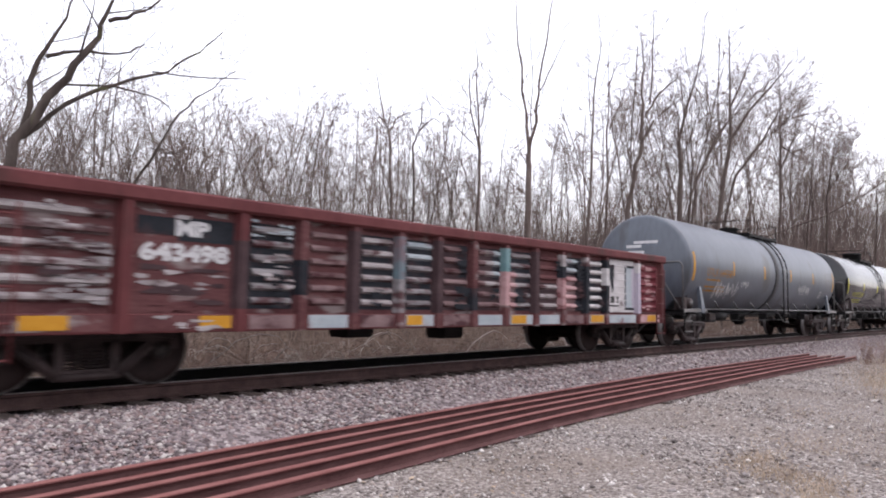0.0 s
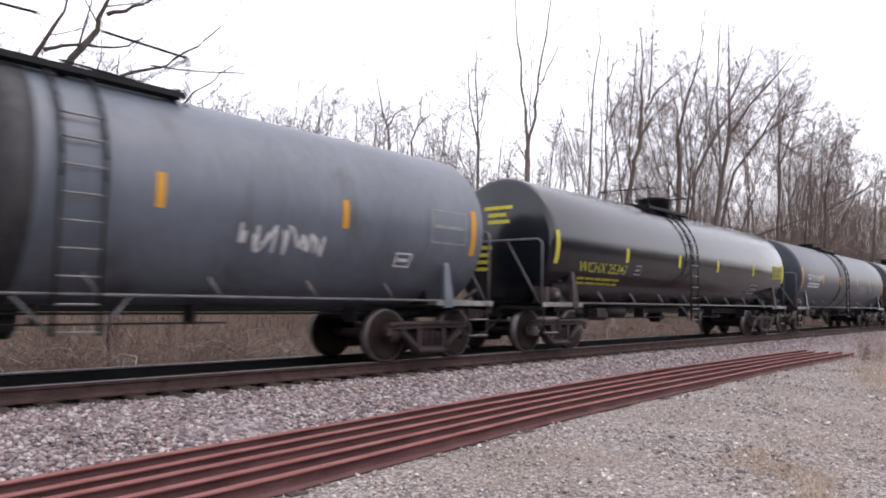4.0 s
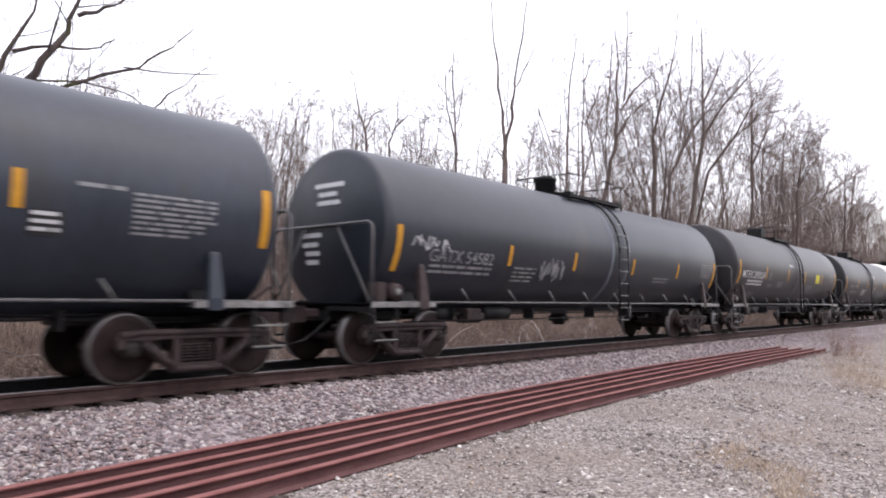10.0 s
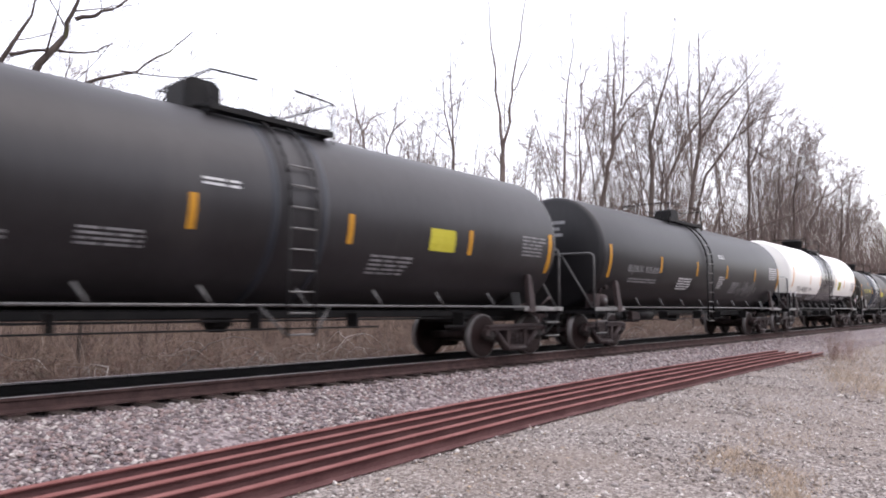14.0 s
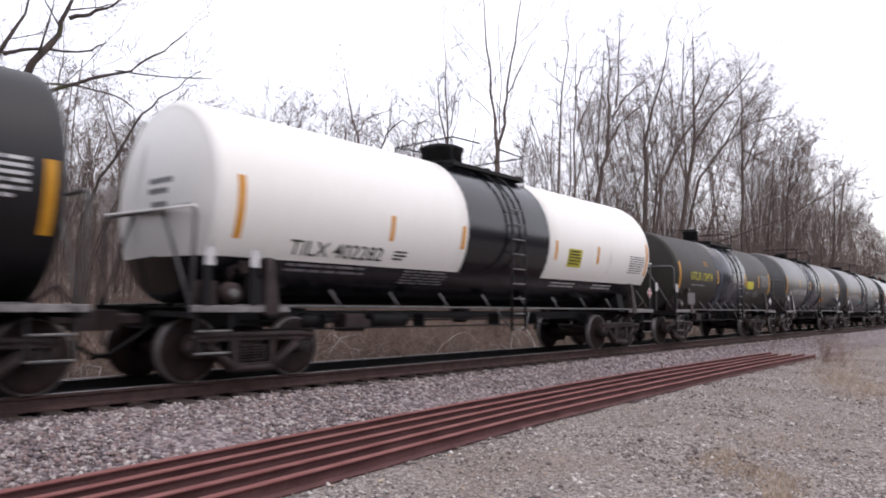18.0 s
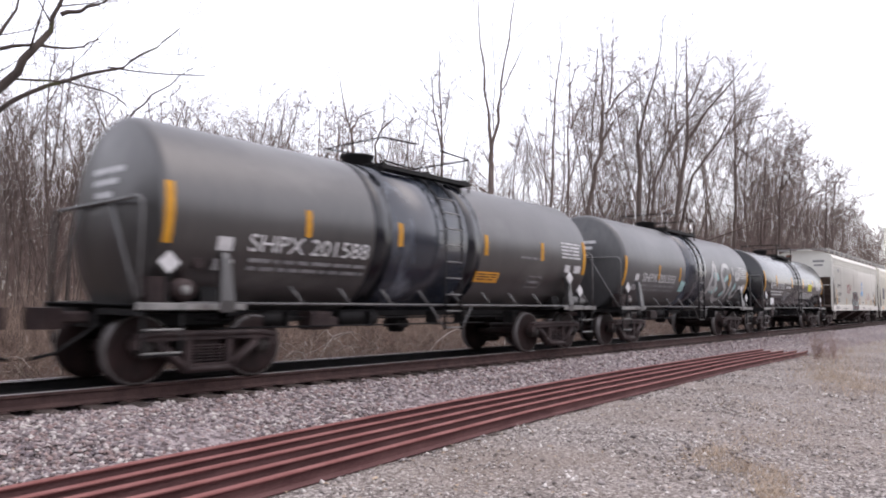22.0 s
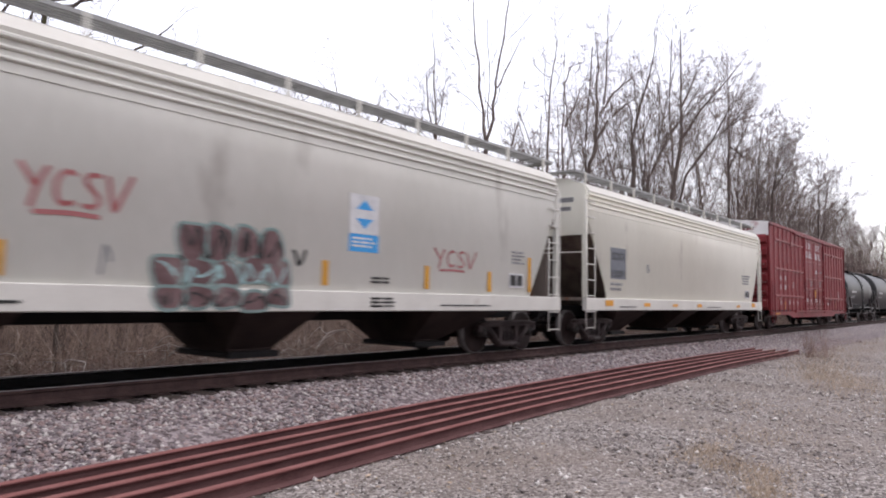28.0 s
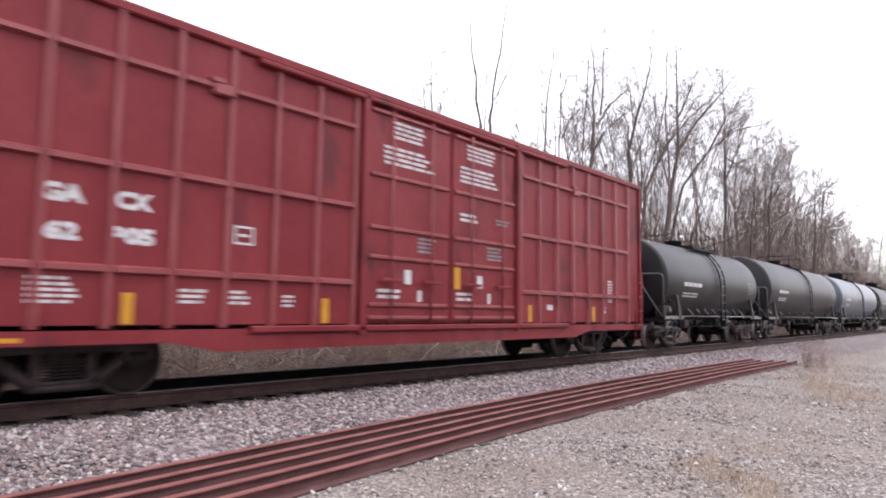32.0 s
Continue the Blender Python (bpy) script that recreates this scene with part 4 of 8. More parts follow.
def wheel_data():
    m = Mesh()
    for s in (-1, 1):
        y = s * 0.7525
        # tread, flange on the inner side, dished plate, hub
        prof = [(-0.070, 0.36), (-0.070, 0.455), (0.045, 0.460), (0.06, 0.482), (0.08, 0.482), (0.085, 0.37)]
        m.lathe('y', [(h if s < 0 else -h, r) for h, r in prof], (0, y, 0), 28)
        m.lathe('y', [(h if s < 0 else -h, r) for h, r in ((-0.073, 0.432), (-0.073, 0.458), (0.046, 0.463))], (0, y, 0), 28, 0.0, 2 * math.pi, slot=3)
        m.lathe('y', [((-0.02 if s < 0 else 0.02), 0.37), ((0.0 if s < 0 else 0.0), 0.22), ((-0.05 if s < 0 else 0.05), 0.14), ((-0.07 if s < 0 else 0.07), 0.12), ((-0.07 if s < 0 else 0.07), 0.0)], (0, y, 0), 24)
        # roller bearing and its end cap with bolts
        m.lathe('y', [(y + s * 0.08, 0.10), (y + s * 0.17, 0.115), (y + s * 0.30, 0.115), (y + s * 0.31, 0.085), (y + s * 0.33, 0.08), (y + s * 0.33, 0.0)], (0, 0, 0), 16, slot=1)
        for k in range(3):
            a = k * 2.094
            m.box(math.cos(a) * 0.05 - 0.014, math.cos(a) * 0.05 + 0.014, min(y + s * 0.32, y + s * 0.345), max(y + s * 0.32, y + s * 0.345), math.sin(a) * 0.05 - 0.014, math.sin(a) * 0.05 + 0.014, slot=2)
    m.tube([(0, -0.8, 0), (0, 0.8, 0)], 0.085, 12)
    return m


CAP = surface("pale_bearing_cap", (0.08, 0.076, 0.072), (0.16, 0.15, 0.145), 0.6, 0.0, 8, 60, 0.1)
CAP_DARK = surface("grimy_bearing_cap", (0.02, 0.017, 0.016), (0.045, 0.038, 0.036), 0.7, 0.0, 8, 60, 0.1)
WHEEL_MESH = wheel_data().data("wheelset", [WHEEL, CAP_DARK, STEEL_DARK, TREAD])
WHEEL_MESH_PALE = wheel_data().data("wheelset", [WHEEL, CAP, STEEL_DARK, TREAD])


def sideframe_data(s):
    """Cast frame over two bearings with two triangular openings and the spring nest."""
    m = Mesh()
    y0, y1 = sorted((s * 0.955, s * 1.085))
    bars = [[(-1.09, 0.58), (-1.0, 0.68), (-0.78, 0.70), (0.78, 0.70), (1.0, 0.68), (1.09, 0.58), (0.76, 0.57), (0.40, 0.58), (-0.40, 0.58), (-0.76, 0.57)],
            [(-1.09, 0.585), (-0.99, 0.585), (-0.99, 0.47), (-1.09, 0.47)], [(-0.79, 0.58), (-0.69, 0.58), (-0.66, 0.44), (-0.77, 0.47)],
            [(1.09, 0.585), (0.99, 0.585), (0.99, 0.47), (1.09, 0.47)], [(0.79, 0.58), (0.69, 0.58), (0.66, 0.44), (0.77, 0.47)],
            [(-0.79, 0.50), (-0.67, 0.56), (-0.30, 0.24), (-0.38, 0.14)], [(0.79, 0.50), (0.67, 0.56), (0.30, 0.24), (0.38, 0.14)],
            [(-0.40, 0.26), (0.40, 0.26), (0.36, 0.13), (-0.36, 0.13)],
            [(-0.36, 0.60), (-0.26, 0.60), (-0.26, 0.22), (-0.36, 0.22)], [(0.36, 0.60), (0.26, 0.60), (0.26, 0.22), (0.36, 0.22)]]
    for k, b in enumerate(bars):
        e = 0.002 * (k % 3)
        m.prism(b, 'y', y0 + e, y1 - e)
    # rounded ribs along the top and the raking arms
    yy = s * 1.07
    m.tube([(-1.05, yy, 0.63), (-0.8, yy, 0.665), (0.8, yy, 0.665), (1.05, yy, 0.63)], 0.045, 8)
    for q in (-1, 1):
        m.tube([(q * 0.74, yy, 0.52), (q * 0.34, yy, 0.19)], 0.05, 8)
    m.tube([(-0.36, yy, 0.18), (0.36, yy, 0.18)], 0.05, 8)
    return m.data("sideframe", [TRUCK])


def spring_data():
    """One coil spring, standing at the origin."""
    return Mesh().tube([(0.075 * math.cos(a), 0.075 * math.sin(a), 0.265 + 0.235 * i / 47) for i, a in enumerate([k * math.pi / 4 for k in range(48)])], 0.014, 5).data("spring", [TRUCK])


FRAMES = {s: sideframe_data(s) for s in (-1, 1)}
SPRING = spring_data()
BOLSTER = Mesh().box(-0.2, 0.2, -1.0, 1.0, 0.38, 0.62, 0.04).box(-0.6, -0.5, -0.75, 0.75, 0.30, 0.42).box(0.5, 0.6, -0.75, 0.75, 0.30, 0.42).lathe('z', [(0.6, 0.2), (0.72, 0.2)], n=16).data("truck", [TRUCK])
SHOES = {q: Mesh().box(q * 0.40 - 0.03, q * 0.40 + 0.03, -0.82, -0.68, 0.30, 0.56).box(q * 0.40 - 0.03, q * 0.40 + 0.03, 0.68, 0.82, 0.30, 0.56).box(q * 0.42 - 0.02, q * 0.42 + 0.02, -0.8, 0.8, 0.34, 0.40).data("brake_beam", [STEEL_DARK]) for q in (-1, 1)}


def truck(car, x, pale=False):
    t = part("truck", BOLSTER, None, car, "cast steel four-wheel truck", pose(x, 0, 0))
    for s in (-1, 1):
        part("sideframe", FRAMES[s], None, t)
        for x in (-0.16, 0.0, 0.16):
            part("spring", SPRING, None, t, at=pose(x, s * 1.0, 0))
    for q in (-1, 1):
        part("brake_beam", SHOES[q], None, t)
        w = part("wheelset", WHEEL_MESH_PALE if pale else WHEEL_MESH, None, t, at=pose(q * 0.889, 0, 0.457))
        WHEELS.append((w, q * 0.889))
    return t


def coupler_data(s):
    m = Mesh()
    m.box(min(0, s * 0.62), max(0, s * 0.62), -0.09, 0.09, 0.79, 0.95, 0.03)
    m.prism([(s * 0.55, -0.13), (s * 0.80, -0.20), (s * 0.98, -0.06), (s * 0.86, 0.02), (s * 0.93, 0.17), (s * 0.72, 0.2), (s * 0.55, 0.13)], 'z', 0.72, 1.0)
    return m.data("coupler", [TRUCK])


COUPLERS = {s: coupler_data(s) for s in (-1, 1)}


def car_base(name, f, tt, label, group, category, pale=False, over=2.0):
    """An empty at the car's middle on the rails, its two trucks, draft sills and couplers."""
    car = tagged(new(name), label, category, group)
    car.empty_display_size = 0.2
    ROLLING.append((car, f + 0.889 + tt / 2))
    half = tt / 2
    for s in (-1, 1):
        truck(car, s * half, pale)
        part("draft_sill", Mesh().box(min(s * (half - 1.5), s * (half + over - 0.75)), max(s * (half - 1.5), s * (half + over - 0.75)), -0.33, 0.33, 0.74, 1.04, 0.02), STEEL_DARK, car)
        part("coupler", COUPLERS[s], None, car, at=pose(s * (half + over - 0.98), 0, 0))
        hose = Mesh().tube([(s * (half + over - 0.8), -0.35, 0.8), (s * (half + over - 0.55), -0.36, 0.62), (s * (half + over - 0.25), -0.33, 0.42), (s * (half + over), -0.28, 0.36)], 0.025, 6)
        part("air_hose", hose, STEEL_DARK, car)
    return car


def curved_text(body, size, r, zc, x, arc, stretch=1.0, bold=0.005):
    """Letters laid on a tank of radius r about zc, left end at x, foot of the line at the given arc above the middle."""
    me = letters(body, bold)
    co = np.empty(len(me.vertices) * 3)
    me.vertices.foreach_get("co", co)
    co = co.reshape(-1, 3)
    a = (arc + co[:, 1] * size) / r
    R = r + 0.008
    return [(x + px * size * stretch, -R * math.cos(b), zc + R * math.sin(b)) for px, b in zip(co[:, 0], a)], [list(p.vertices) for p in me.polygons]


LETTERS = {}


def letters(body, bold=0.02):
    if (body, bold) not in LETTERS:
        cu = bpy.data.curves.new("lettering", 'FONT')
        cu.body, cu.size, cu.offset, cu.resolution_u = body, 1.0, bold, 3
        ob = new("lettering", cu)
        me = bpy.data.meshes.new_from_object(ob.evaluated_get(bpy.context.evaluated_depsgraph_get()))
        bpy.data.objects.remove(ob)
        LETTERS[body, bold] = me
    return LETTERS[body, bold]


def text_part(name, body, size, mat, car, r, zc, x, arc, stretch=1.0, bold=0.02, label=""):
    v, f = curved_text(body, size, r, zc, x, arc, stretch, bold)
    m = Mesh()
    m.v = v
    for q in f:
        m.face(q)
    return part(name, m, mat, car, label)


def patch(m, r, zc, x0, x1, a0, a1, e=0.006, n=3, slot=0):
    """A thin painted patch lying on the tank between two arcs (metres above the middle)."""
    b = len(m.v)
    for k in range(n + 1):
        a = (a0 + (a1 - a0) * k / n) / r
        for x in (x0, x1):
            m.v.append((x, -(r + e) * math.cos(a), zc + (r + e) * math.sin(a)))
    for k in range(n):
        m.face([b + 2 * k, b + 2 * k + 1, b + 2 * k + 3, b + 2 * k + 2], False, slot)
    return m


def head_profile(x, r, depth=0.36):
    """Shallow dished head with a tight knuckle, from its middle out to the shell, facing -x."""
    out = [(x - depth + (depth - 0.15) * (k / 6) ** 2, max(0.91 * r * k / 6, 1e-3)) for k in range(7)]
    for k in range(1, 6):
        a = k / 5 * math.pi / 2
        out.append((x - 0.15 * math.cos(a) if k else x, 0.91 * r + 0.09 * r * math.sin(a)))
    return out


def tank_shell(r, zc, L, depth=0.36):
    half = L / 2
    prof = head_profile(-half, r, depth)
    seams = [(-half + L * k / 6, r) for k in range(1, 6)]
    return Mesh().lathe('x', prof + seams + [(-h, q) for h, q in prof[::-1]], (0, 0, zc), 56)


def tank_car(f, tt, r, top, paint, label, group="tank cars of the train", pale=False, ladder_x=0.0, dome='round', rail_top=True,
             dome_x=-0.6, dome_r=0.46, walk_len=2.6, extra=None, shell_extra=1.6, name="tank_car", rail_paint=None, post_paint=None):
    car = car_base(name, f, tt, label, group, "tank car", pale)
    zc, L = top - r, tt + shell_extra
    half = tt / 2
    part("tank", tank_shell(r, zc, L), paint, car)
    # saddles over the trucks, end platforms, side pipes
    for s in (-1, 1):
        part("saddle", Mesh().prism([(-1.1, 1.0), (1.1, 1.0), (0.98, zc - r * 0.62), (-0.98, zc - r * 0.62)], 'x', s * half - 0.16, s * half + 0.16), STEEL_DARK, car)
        e = half + 1.25
        deck = Mesh().box(min(s * (half + 0.55), s * e), max(s * (half + 0.55), s * e), -1.42, 1.42, 1.0, 1.05)
        deck.box(min(s * (e - 0.08), s * e), max(s * (e - 0.08), s * e), -1.45, 1.45, 0.92, 1.06)
        part("end_platform", deck, STEEL_DARK, car)
        x = s * (e - 0.05)
        rail = Mesh().tube([(x, -1.40, 1.05), (x, -1.40, 2.28), (x, -1.37, 2.38), (x, -1.28, 2.43), (x, 1.28, 2.43), (x, 1.37, 2.38), (x, 1.40, 2.28), (x, 1.40, 1.05)], 0.027, 8)
        part("end_handrail", rail, GREY_PIPE, car, "bent grey pipe handrail")
        if rail_paint:
            part("grab_rail", Mesh().tube([(x + s * 0.03, -1.42, 2.4), (x + s * 0.03, 1.3, 2.47)], 0.022, 6), rail_paint, car, "white grab rail")
        for y in (-1, 1):
            part("handrail_brace", Mesh().tube([(x - s * 0.02, y * 1.34, 1.06), (x - s * 0.02, y * 0.45, 2.42)], 0.024, 6), GREY_PIPE, car)
            part("platform_edge", Mesh().box(min(s * (half - 0.3), s * e), max(s * (half - 0.3), s * e), y * 1.46 - 0.012, y * 1.46 + 0.012, 0.99, 1.085, 0.008), WORN, car, "worn pale edge of the end platform")
        if s < 0:
            gear = part("brake_gear", Mesh().lathe('y', [(-1.36, 0.03), (-1.35, 0.15), (-1.18, 0.17), (-1.08, 0.13), (-1.06, 0.0)], (-half - 0.55, 0, 1.25), 16), TRUCK, car, "rusty round brake gear")
            part("gear_cap", Mesh().lathe('y', [(-1.385, 0.0), (-1.385, 0.06), (-1.35, 0.075)], (-half - 0.55, 0, 1.25), 12), WORN, gear, "pale cap")
            part("gear_rod", Mesh().tube([(-half - 0.55, -1.2, 1.4), (-half - 0.5, -1.2, 1.62), (-half - 0.35, -1.15, 1.66)], 0.03, 6).box(-half - 0.42, -half - 0.25, -1.28, -1.05, 1.55, 1.72, 0.03), TRUCK, gear)
            part("gear_box", Mesh().box(-half - 1.05, -half - 0.78, -1.35, -1.05, 1.05, 1.42, 0.05), TRUCK, car)
        part("brake_lever", Mesh().tube([(s * (half + 0.7), -1.2, 1.08), (s * (half + 0.95), -1.3, 1.3), (s * (half + 1.1), -1.25, 1.12)], 0.03, 6), TRUCK, car)
        for y in (-1, 1):
            xa, xb = s * (half + 0.62), s * (half + 1.14)
            step = part("step", Mesh().tube([(xa, y * 1.42, 1.04), (xa, y * 1.42, 0.46), (xa + s * 0.04, y * 1.42, 0.42), (xb - s * 0.04, y * 1.42, 0.42), (xb, y * 1.42, 0.46), (xb, y * 1.42, 1.04)], 0.02, 6), STEEL_DARK, car)
            for z in (0.445, 0.74):
                part("step_rung", Mesh().tube([(s * (half + 0.62), y * 1.43, z), (s * (half + 1.14), y * 1.43, z)], 0.017, 6), WORN, step, "pale worn rung")
            foot = Mesh()
            for z, w, q in ((0.96, 0.11, 1.44), (1.12, 0.11, 1.44), (1.70, 0.065, 1.36), (1.78, 0.05, 1.33)):
                foot.v += [(s * half - w, y * q - 0.05, z), (s * half + w, y * q - 0.05, z), (s * half + w, y * q + 0.05, z), (s * half - w, y * q + 0.05, z)]
            for i in range(3):
                for k in range(4):
                    foot.face([4 * i + k, 4 * i + (k + 1) % 4, 4 * i + 4 + (k + 1) % 4, 4 * i + 4 + k])
            foot.face([12, 13, 14, 15])
            part("jack_post", foot, post_paint or TRUCK, car, "tapered post between sill and tank")
    for y in (-1.45, 1.45):
        part("side_pipe", Mesh().tube([(-half - 0.6, y, 1.08), (half + 0.6, y, 1.08)], 0.022, 8), GREY_PIPE, car, "grey steel handrail pipe")
        for k in range(8):
            x = -half + 1.3 + k * (tt - 2.6) / 7
            w = r * 0.93
            part("brace", Mesh().tube([(x, y, 1.08), (x - 0.15, math.copysign(min(w, 1.36), y), 1.34)], 0.024, 6), GREY_PIPE, car)
    # pipes and gear below
    part("brake_pipe", Mesh().tube([(-half, -0.7, 0.84), (half, -0.7, 0.84)], 0.018, 6).tube([(-half, -0.95, 0.72), (half * 0.4, -0.95, 0.72)], 0.014, 6), STEEL_DARK, car)
    part("outlet", Mesh().lathe('z', [(-0.35, 0.14), (-0.25, 0.2), (0.2, 0.24)], (0.15, 0, zc - r), 14).box(0.0, 0.3, -0.22, 0.22, zc - r - 0.26, zc - r - 0.12, 0.03), STEEL_DARK, car)
    gx = -half + 2.1
    part("air_reservoir", Mesh().lathe('x', [(-0.45, 0.05), (-0.41, 0.14), (0.41, 0.14), (0.45, 0.05)], (gx + 0.95, -0.72, 0.85), 14), STEEL_DARK, car)
    part("control_valve", Mesh().box(gx - 0.22, gx + 0.22, -0.92, -0.6, 0.66, 0.96, 0.04).box(gx + 0.22, gx + 0.42, -0.85, -0.65, 0.72, 0.86, 0.03), TRUCK, car)
    part("brake_cylinder", Mesh().lathe('x', [(-0.28, 0.06), (-0.24, 0.13), (0.2, 0.13), (0.25, 0.05), (0.6, 0.03)], (gx - 0.8, -0.75, 0.84), 12), STEEL_DARK, car)
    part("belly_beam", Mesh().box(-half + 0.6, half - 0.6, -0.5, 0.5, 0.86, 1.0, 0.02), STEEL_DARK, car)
    for k in range(5):
        hx = -half + 1.7 + k * (tt - 3.4) / 4 + 0.3 * ((k * 7) % 3 - 1)
        part("pipe_hanger", Mesh().box(hx - 0.015, hx + 0.015, -0.97, -0.69, 0.70, 0.96), STEEL_DARK, car)
    # ladder up the side and over the shoulder
    lad = Mesh()
    R = r + 0.07
    for dx in (-0.24, 0.24):
        pts = [(ladder_x + dx, -R, 0.62)] + [(ladder_x + dx, -R * math.cos(a), zc + R * math.sin(a)) for a in [i * 0.16 for i in range(8)]]
        for i in range(len(pts) - 1):
            lad.tube([pts[i], pts[i + 1]], 0.024, 6)
    part("ladder", lad, STEEL_DARK, car, "dark steel side ladder")
    for q in (-1, 1):
        part("ladder_strut", Mesh().tube([(ladder_x + q * 0.62, -1.45, 1.06), (ladder_x + q * 0.26, -R, 0.66)], 0.018, 6), GREY_PIPE, car)
    for k in range(9):
        z = 0.66 + 0.31 * k
        if z <= zc:
            p = (-R, z)
        else:
            a = (z - zc) / R * 1.05
            p = (-R * math.cos(a), zc + R * math.sin(a))
        part("rung", Mesh().tube([(ladder_x - 0.24, *p), (ladder_x + 0.24, *p)], 0.015, 6), WORN_RUNG, car, "worn pale rung")
    # top platform, its railing and the fittings cover
    zt = zc + r
    top = part("top_platform", Mesh().box(ladder_x - walk_len / 2, ladder_x + walk_len / 2, -0.84, -0.80, zt - 0.12, zt - 0.04), STEEL_DARK, car)
    part("edge_bar", Mesh().box(ladder_x - walk_len / 2, ladder_x + walk_len / 2, 0.80, 0.84, zt - 0.12, zt - 0.04), STEEL_DARK, top)
    for k in range(6):
        y = -0.70 + 0.28 * k
        dz = (-0.085, -0.035, 0, 0, -0.035, -0.085)[k]
        part("tread", Mesh().box(ladder_x - walk_len / 2, ladder_x + walk_len / 2, y - 0.1, y + 0.1, zt + 0.02 + dz, zt + 0.05 + dz), STEEL_DARK, top)
    for x in (-walk_len / 2 + 0.1, 0, walk_len / 2 - 0.1):
        part("crossbar", Mesh().box(ladder_x + x - 0.04, ladder_x + x + 0.04, -0.8, 0.8, zt - 0.14, zt + 0.01), STEEL_DARK, top)
    if rail_top:
        w = walk_len / 2
        for x, s in ((-w, 1), (w, -1)):
            loop = [(ladder_x + x + s * (w - 0.35), -0.8, zt + 0.50), (ladder_x + x, -0.8, zt + 0.46), (ladder_x + x, 0.8, zt + 0.46), (ladder_x + x + s * (w - 0.35), 0.8, zt + 0.50)]
            rl = part("top_railing", Mesh().tube(loop, 0.018, 6), STEEL_DARK, car)
            for y in (-0.8, 0.8):
                part("railing_post", Mesh().tube([(ladder_x + x, y, zt - 0.25), (ladder_x + x, y, zt + 0.46)], 0.018, 6), STEEL_DARK, rl)
    if dome == 'round':
        d = Mesh().lathe('z', [(-0.1, dome_r), (0.34, dome_r), (0.36, dome_r + 0.04), (0.42, dome_r + 0.04), (0.46, dome_r - 0.06), (0.47, 0.0)], (dome_x, 0, zt), 24)
        part("fittings_dome", d, STEEL_DARK, car, "black round fittings cover")
    elif dome == 'box':
        part("fittings_dome", Mesh().prism([(dome_x - 0.3, zt - 0.05), (dome_x - 0.3, zt + 0.4), (dome_x - 0.22, zt + 0.45), (dome_x + 0.2, zt + 0.45), (dome_x + 0.3, zt + 0.36), (dome_x + 0.32, zt - 0.05)], 'y', -0.3, 0.3), STEEL_DARK, car, "black square fittings cover")
    else:
        part("manway", Mesh().lathe('z', [(-0.05, 0.3), (0.16, 0.3), (0.18, 0.34), (0.22, 0.34), (0.25, 0.1), (0.25, 0.0)], (dome_x, 0, zt), 18), STEEL_DARK, car)
    return car, r, zc


WORN_RUNG = surface("rubbed_steel_rung", (0.10, 0.098, 0.096), (0.2, 0.196, 0.19), 0.45, 0.0, 6, 40, 0.1)
GREY_PIPE = surface("worn_grey_pipe", (0.05, 0.049, 0.05), (0.12, 0.118, 0.117), 0.4, 0.0, 5, 40, 0.1)
SLATE_LIGHT = surface("dusty_light_slate_tank_paint", (0.0165, 0.0215, 0.031), (0.032, 0.040, 0.055), 0.40, 0, 0.7, 9, 0.02, (1, 1, 0.35), spots=(0.03, 0.031, 0.034), spot_at=0.6, spot_scale=1.1, spec=0.4)
GREY_TANK = surface("weathered_grey_tank_paint", (0.060, 0.071, 0.090), (0.108, 0.126, 0.152), 0.40, 0, 0.7, 9, 0.02, (1, 1, 0.35), spots=(0.05, 0.05, 0.052), spot_at=0.6, spot_scale=1.1, spec=0.55)
BLACK_TANK = surface("weathered_black_tank_paint", (0.0035, 0.0033, 0.0042), (0.0105, 0.01, 0.0115), 0.44, 0, 0.7, 9, 0.02, (1, 1, 0.35), spots=(0.014, 0.0132, 0.0135), spot_at=0.62, spot_scale=1.1, spec=0.36)
MAUVE_BLACK = surface("weathered_mauve_black_tank_paint", (0.0085, 0.0078, 0.009), (0.02, 0.0188, 0.021), 0.44, 0, 0.7, 9, 0.02, (1, 1, 0.35), spots=(0.025, 0.023, 0.0235), spot_at=0.62, spot_scale=1.1, spec=0.45)
SLATE_TANK = surface("dusty_slate_tank_paint", (0.008, 0.0113, 0.018), (0.019, 0.0238, 0.033), 0.42, 0, 0.7, 9, 0.02, (1, 1, 0.35), spots=(0.028, 0.027, 0.027), spot_at=0.62, spot_scale=1.1, spec=0.5)
WHITE_TANK = surface("white_tank_paint", (0.87, 0.86, 0.82), (0.82, 0.81, 0.76), 0.4, 0, 0.7, 9, 0.02, (1, 1, 0.35), spots=(0.5, 0.48, 0.45), spot_at=0.66, spot_scale=1.1)
SILVER = surface("silver_spray_paint", (0.28, 0.28, 0.28), (0.5, 0.5, 0.5), 0.5, 0, 4, 30, 0.03)
TEAL = surface("pale_teal_spray_paint", (0.25, 0.42, 0.42), (0.35, 0.52, 0.52), 0.6, 0, 4, 30, 0.03)
BLACK_INK = surface("black_stencil_paint", (0.02, 0.02, 0.02), (0.04, 0.04, 0.04), 0.6, 0, 4, 30, 0.02)
RED_SPRAY = surface("faded_red_spray_paint", (0.26, 0.075, 0.075), (0.36, 0.15, 0.15), 0.7, 0, 4, 30, 0.02)
ORANGE = surface("orange_placard_paint", (0.60, 0.26, 0.03), (0.68, 0.33, 0.06), 0.5, 0, 6, 40, 0.03)
